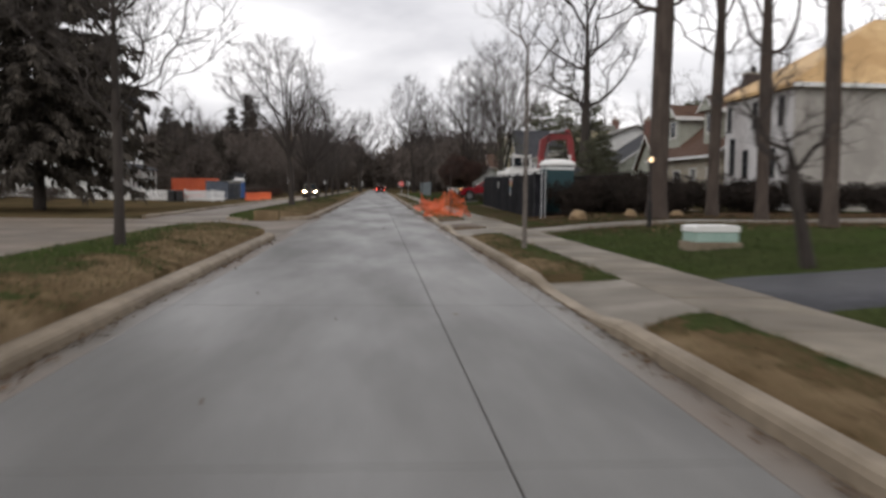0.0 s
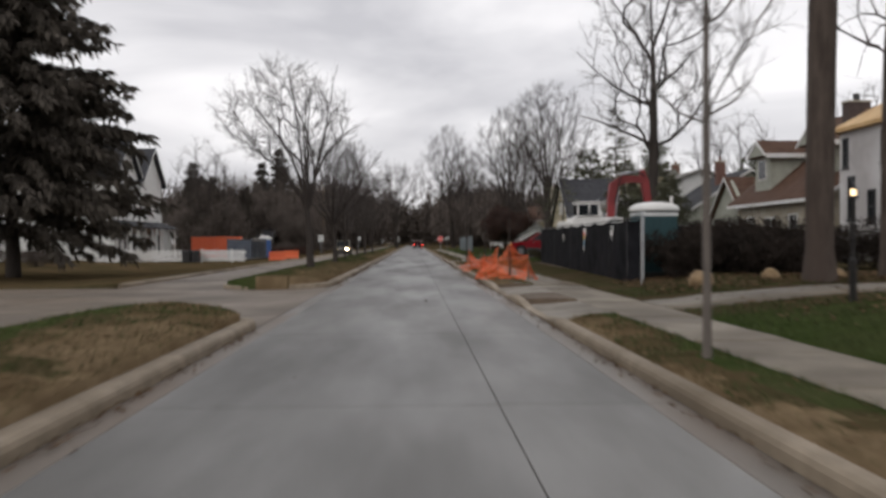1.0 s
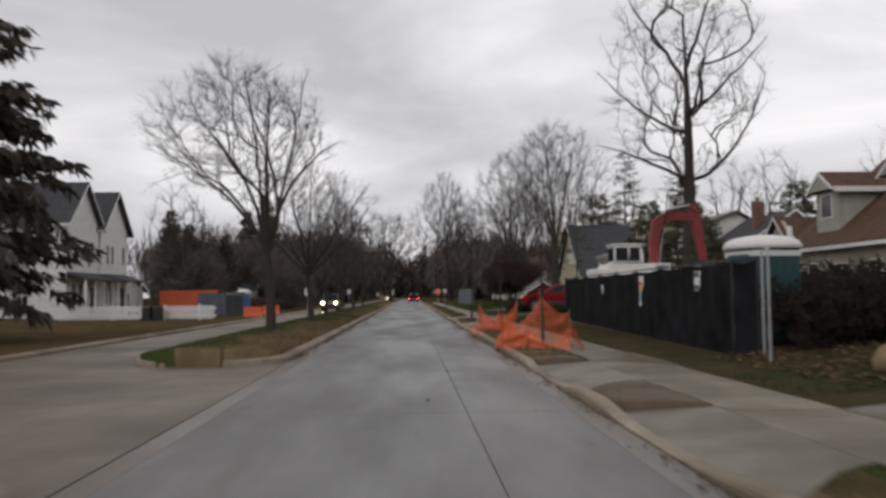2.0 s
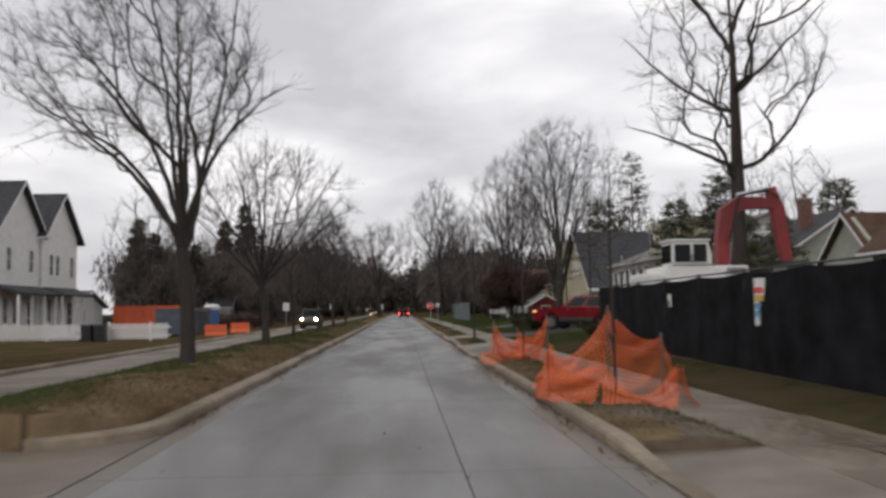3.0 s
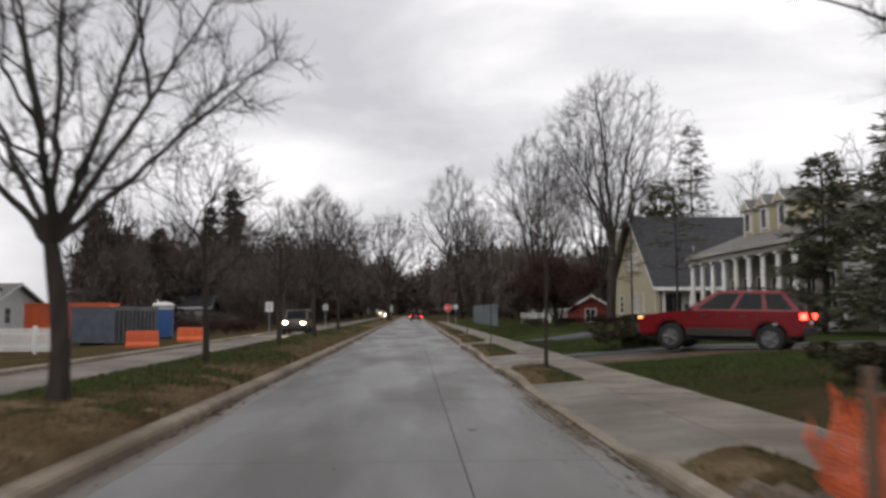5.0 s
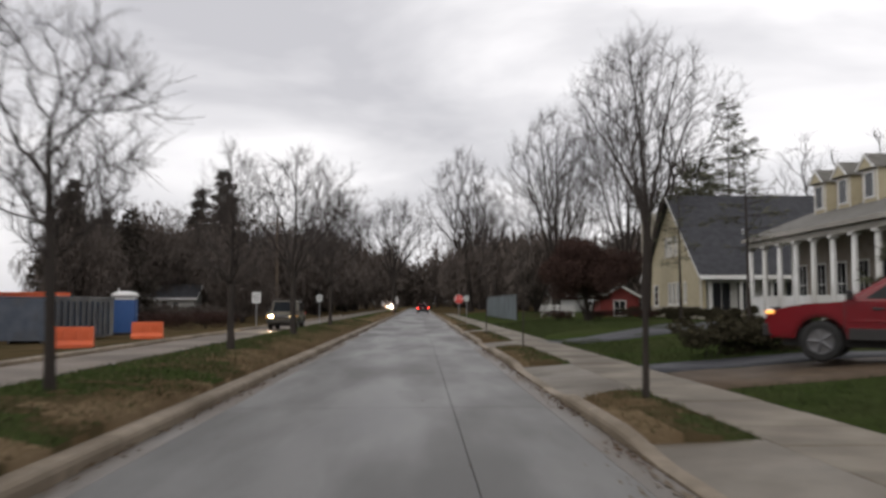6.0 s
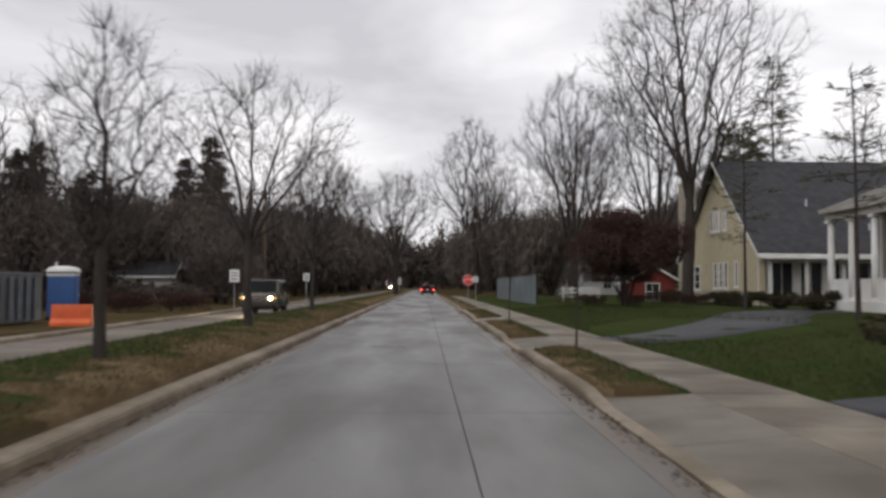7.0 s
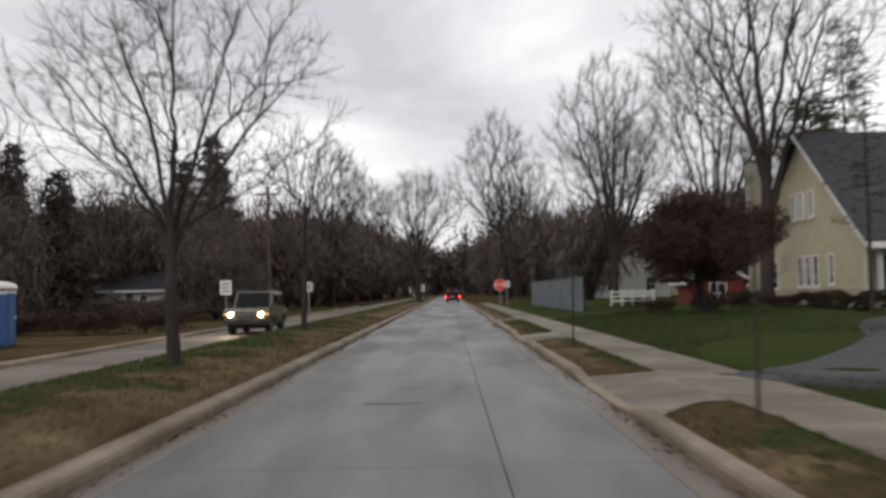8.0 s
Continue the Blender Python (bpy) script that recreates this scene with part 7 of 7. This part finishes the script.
bin_container("container", -15.9, 91.6, left_yard(-16), 88, 6.6, 2.2, 1.85, NAVY_STEEL, "dark blue-grey steel rubbish container")
bin_container("container", -19.4, 94.5, left_yard(-19), 4, 4.6, 2.2, 2.05, ORANGE_HARD, "orange steel rubbish container")


def barrier(x, y, rz, w, label="orange plastic site barrier"):
    b = thing("barrier", x, y, FAR_Z if x > FAR_W else left_yard(x), rz, label, "barrier", "barriers")
    hw = w / 2
    part("body", prism([(-0.24, 0.0), (0.24, 0.0), (0.24, 0.16), (0.11, 0.34), (0.08, 0.98), (-0.08, 0.98), (-0.11, 0.34), (-0.24, 0.16)], -hw, hw, "x", 0.02), ORANGE_HARD, b)
    for k in (-0.5, 0.0, 0.5):
        part("recess", block(k * w * 0.6 - 0.12, k * w * 0.6 + 0.12, -0.135, -0.095, 0.46, 0.82, 0.01), ORANGE_HARD, b)
    part("fill_cap", rod([(0, 0, 0.98), (0, 0, 1.03)], 0.07, 10), DARK_STEEL, b)
    b.scale = (1, 1, 0.74)


barrier(-11.6, 82.1, 12, 1.35)
barrier(-11.5, 89.9, 6, 1.3)


# ---------------------------------------------------------------- shrubs, hedges and the woods behind
maple = put(shrub("maple_tree", 201, (1.75, 1.9, 1.65), 70000, 0.11, RUSSET, "low spreading maple with fine russet twigs on the lawn", 12, "tree", "", 1.2, 60, 0.17), 9.9, 102.0)
box = put(shrub("shrub", 203, (0.8, 0.75, 0.42), 2600, 0.05, BOX_LEAF, "dark clipped evergreen shrub", 5, "shrub", "shrubs"), 6.5, 70.9)
for x, y, s, r in ((7.6, 71.2, 1.0, 40), (8.7, 71.6, 1.0, 200), (15.6, 95, 0.9, 10), (15.6, 97.2, 0.8, 60), (15.5, 99.5, 0.9, 120), (15.6, 102, 0.8, 170), (15.5, 104.5, 0.9, 230), (15.6, 107, 0.8, 280), (15.4, 112.5, 0.9, 330), (15.5, 115, 0.8, 45), (18.2, 88, 0.9, 0), (18.3, 92, 0.9, 80), (18.2, 97, 1.0, 150)):
    again(box, x, y, yard(x), r, s)
again(box, 7.1, 57.0, yard(7.1), 20, 0.8, "dark rounded evergreen shrub beside the black fence")
hedge = put(shrub("hedge", 207, (2.2, 1.5, 0.70), 9000, 0.15, BRUSH, "tangled dark hedge behind the tall trees", 10, "hedge", "hedges", 0.0, 44, 0.16), 9.6, 36.0)
for x, y, s, r in ((8.1, 34.0, 0.5, 15), (9.7, 34.2, 0.6, 120), (11.4, 34.3, 0.6, 215), (12.6, 36.6, 0.85, 70), (15.8, 36.2, 0.9, 150), (19.2, 36.8, 0.85, 200), (22.6, 36, 0.9, 20), (26, 36, 0.85, 95), (13.0, 46.5, 1.2, 40), (16.5, 57.5, 1.25, 100)):
    again(hedge, x, y, yard(x), r, s).scale = (s, s, max(s, 1.0))
green_hedge = put(shrub("hedge", 209, (2.0, 1.3, 0.75), 5200, 0.065, DUN, "low brown winter hedge along the far yards", 9, "hedge", "hedges", 0.0, 14), -22, 122, 0)
for k in range(7):
    again(green_hedge, -23.6 - 2.9 * k, 121.5 + 0.5 * (k % 3), 0.0, 50 * k, 1.0 + 0.1 * (k % 3))
for x, y, s in ((-24, 64.2, 0.8), (-28, 64.6, 0.9), (-32, 64.4, 0.8), (-23.2, 116.5, 0.9), (-21.2, 122.2, 1.1), (-17.6, 122.0, 1.0)):
    again(green_hedge, x, y, 0.0, 30 * s, s)

brown_hedge = put(shrub("hedge", 213, (2.0, 0.9, 0.6), 5200, 0.06, RUSSET, "dense red-brown clipped hedge along the west yards", 9, "hedge", "hedges", 0.0, 24, 0.3), -13.4, 107.6, left_yard(-13.4))
for x, r_ in ((8.6, 0), (11.2, 180), (13.8, 0)):
    again(brown_hedge, x, 104.9, yard(x), r_, 0.55, "low red-brown hedge in front of the cream house")
for k in range(4):
    again(brown_hedge, -16.2 - 2.8 * k, 107.6 + 0.2 * (k % 2), left_yard(-16), 180 * (k % 2), 1.0)
thicket = put(shrub("tree", 211, (4.0, 4.0, 4.2), 2500, 0.70, DUN, "dense dark twiggy tree mass", 10, "tree", "wood trees", 0.6, 30, 0.09, 2.6), -24, 140, 0.0)
near_thicket = put(shrub("tree", 217, (4.0, 4.0, 4.0), 8500, 0.36, DUN, "dense brown twiggy tree mass", 12, "tree", "wood trees", 0.6, 34, 0.09, 2.4), -22.5, 112, 0.0, 40, 0.8)
back_tree = put(bare_tree("tree", 301, 15.0, 0.24, 4.0, 3.5, 3.0, 130, 1.1, 0.15, 0.4, 0.018, 2, 1.1, 0.9, label="tall bare tree in the woods behind the yards", group="wood trees"), -22, 150, 0.0)
back_tree2 = put(bare_tree("tree", 307, 14.0, 0.22, 2.9, 3.2, 3.5, 120, 0.95, 0.5, 0.2, 0.018, 2, 1.0, 0.8, rise=0.5, label="bare upright tree in the woods behind the yards", group="wood trees"), 13, 190)
rng_ = random.Random(77)
for x, y, s in ((-27, 119, 0.8), (-15.0, 127, 0.7), (-28.5, 127, 0.9), (-16.5, 131, 0.9), (-21, 136, 1.1)):
    again(near_thicket, x, y, 0.0, 47 * s * y % 360, s)
for k in range(34):
    y = 112 + 6.2 * k + rng_.uniform(-2, 2)
    if y < 145:
        again(near_thicket, -23 - rng_.uniform(0, 6), max(y, 135), 0.0, rng_.uniform(0, 360), rng_.uniform(0.8, 1.1))
        continue
    again(thicket, -15.5 - rng_.uniform(0, 6) - (8 if y < 150 else 0), y, 0.0, rng_.uniform(0, 360), rng_.uniform(0.85, 1.3))
    if y > 150:
        again(thicket, -33 - rng_.uniform(0, 10), y + 2, 0.0, rng_.uniform(0, 360), rng_.uniform(1.1, 1.6))
    if k % 2 == 0 and y > 135:
        again(back_tree if k % 4 else back_tree2, -20 - rng_.uniform(0, 12), y + 3, 0.0, rng_.uniform(0, 360), rng_.uniform(0.7, 1.15))
    if k % 3 == 0 and y > 135:
        again(pine, -24 - rng_.uniform(0, 14), y + 1, 0.0, rng_.uniform(0, 360), rng_.uniform(0.8, 1.25))
for k in range(26):
    y = 152 + 7.0 * k + rng_.uniform(-2, 2)
    again(thicket, 11.0 + rng_.uniform(0, 6), y, 0.3, rng_.uniform(0, 360), rng_.uniform(0.8, 1.3))
    again(thicket, 26 + rng_.uniform(0, 14), y - 6, 0.3, rng_.uniform(0, 360), rng_.uniform(1.0, 1.5))
    if k % 2 == 0:
        again(back_tree2 if k % 4 else back_tree, 10 + rng_.uniform(0, 10), y + 2, 0.3, rng_.uniform(0, 360), rng_.uniform(0.85, 1.35))
for x, y, s in ((36, 100, 1.0), (38, 116, 1.1), (32, 122, 1.0), (40, 84, 1.0), (42, 68, 1.1), (26, 140, 1.1), (33, 146, 1.2), (36, 60, 1.0)):
    again(back_tree, x, y, 0.4, 37 * s * y % 360, s)
for x, y, s in ((-38, 60, 1.0), (-46, 76, 1.1)):
    again(thicket, x, y, 0.0, 53 * s * y % 360, s)
for x, y, s in ((-25, 114, 0.95), (-26.5, 124.5, 0.75), (-23, 110.5, 0.8)):
    again(back_tree, x, y, 0.0, 91 * s * y % 360, s)
for x, y, s in ((-24, 113, 0.95), (-20.5, 114.5, 0.85), (-44, 128, 0.55), (-50, 132, 0.6), (-40, 124, 0.5)):
    again(pine, x, y, 0.0, 29 * s * y % 360, s)
for x, y, s in ((19, 72.6, 0.62), (17.2, 79, 0.8), (33, 90, 1.1), (23.9, 124, 1.4), (14.5, 58.5, 0.46), (36, 74, 1.1), (28.5, 121, 0.7)):
    again(cedar, x, y, 0.4, 61 * s * y % 360, s)
for x, y, s, r in ((18.5, 128, 0.85, 120), (11.5, 205, 1.0, 50), (20, 168, 0.95, 200)):
    again(fan, x, y, 0.3, r, s)
again(vase, 12.5, 235, 0.3, 70, 1.1)
again(oak, -14.5, 178, 0.0, 130, 0.9)
again(oak, -15.5, 238, 0.0, 30, 1.1)


for x, y, s in ((-20, 196, 1.6), (-19, 214, 1.5), (-24, 206, 1.8), (-20, 236, 1.7), (-21, 262, 1.7), (-19, 290, 1.6), (13.5, 232, 1.5), (13, 270, 1.5), (13, 298, 1.6), (14, 330, 1.7), (20, 252, 1.8), (-16, 276, 2.1), (-25, 268, 2.3), (-15.5, 312, 2.0), (15, 284, 2.0), (23, 268, 2.2), (14.5, 316, 2.1), (16, 222, 1.6)):
    again(thicket, x, y, 0.0, 83 * s * y % 360, s)


def far_woods():
    """The woods that close the street far off: trunks and a broken mass of twigs."""
    rng = random.Random(91)
    lines, v, f = [], [], []
    for k in range(360):
        x, y = rng.uniform(-95, 95) if k < 300 else rng.uniform(-24, 20), rng.uniform(340, 400)
        h = rng.uniform(13, 17) if -7 < x < 4 else rng.uniform(15, 23)
        lines.append(bough(rng, Vector((x, y, -0.4)), Vector((0, 0, 1)), h, 0.25, 0.05, 4, 0, 0.03))
        a, b = leaf_mass(rng, (x, y, h * 0.55), (rng.uniform(3, 5), 3.5, h * 0.5), 200 if k < 300 else 420, 0.55, 6)
        f += [tuple(i + len(v) for i in q) for q in b]
        v += a
    a, b = tubes(lines, 4)
    f += [tuple(i + len(v) for i in q) for q in b]
    v += a
    tagged(solid("far_woods", v, f, DUN), "dark leafless woods closing the street", "woods", kind="stuff")


far_woods()
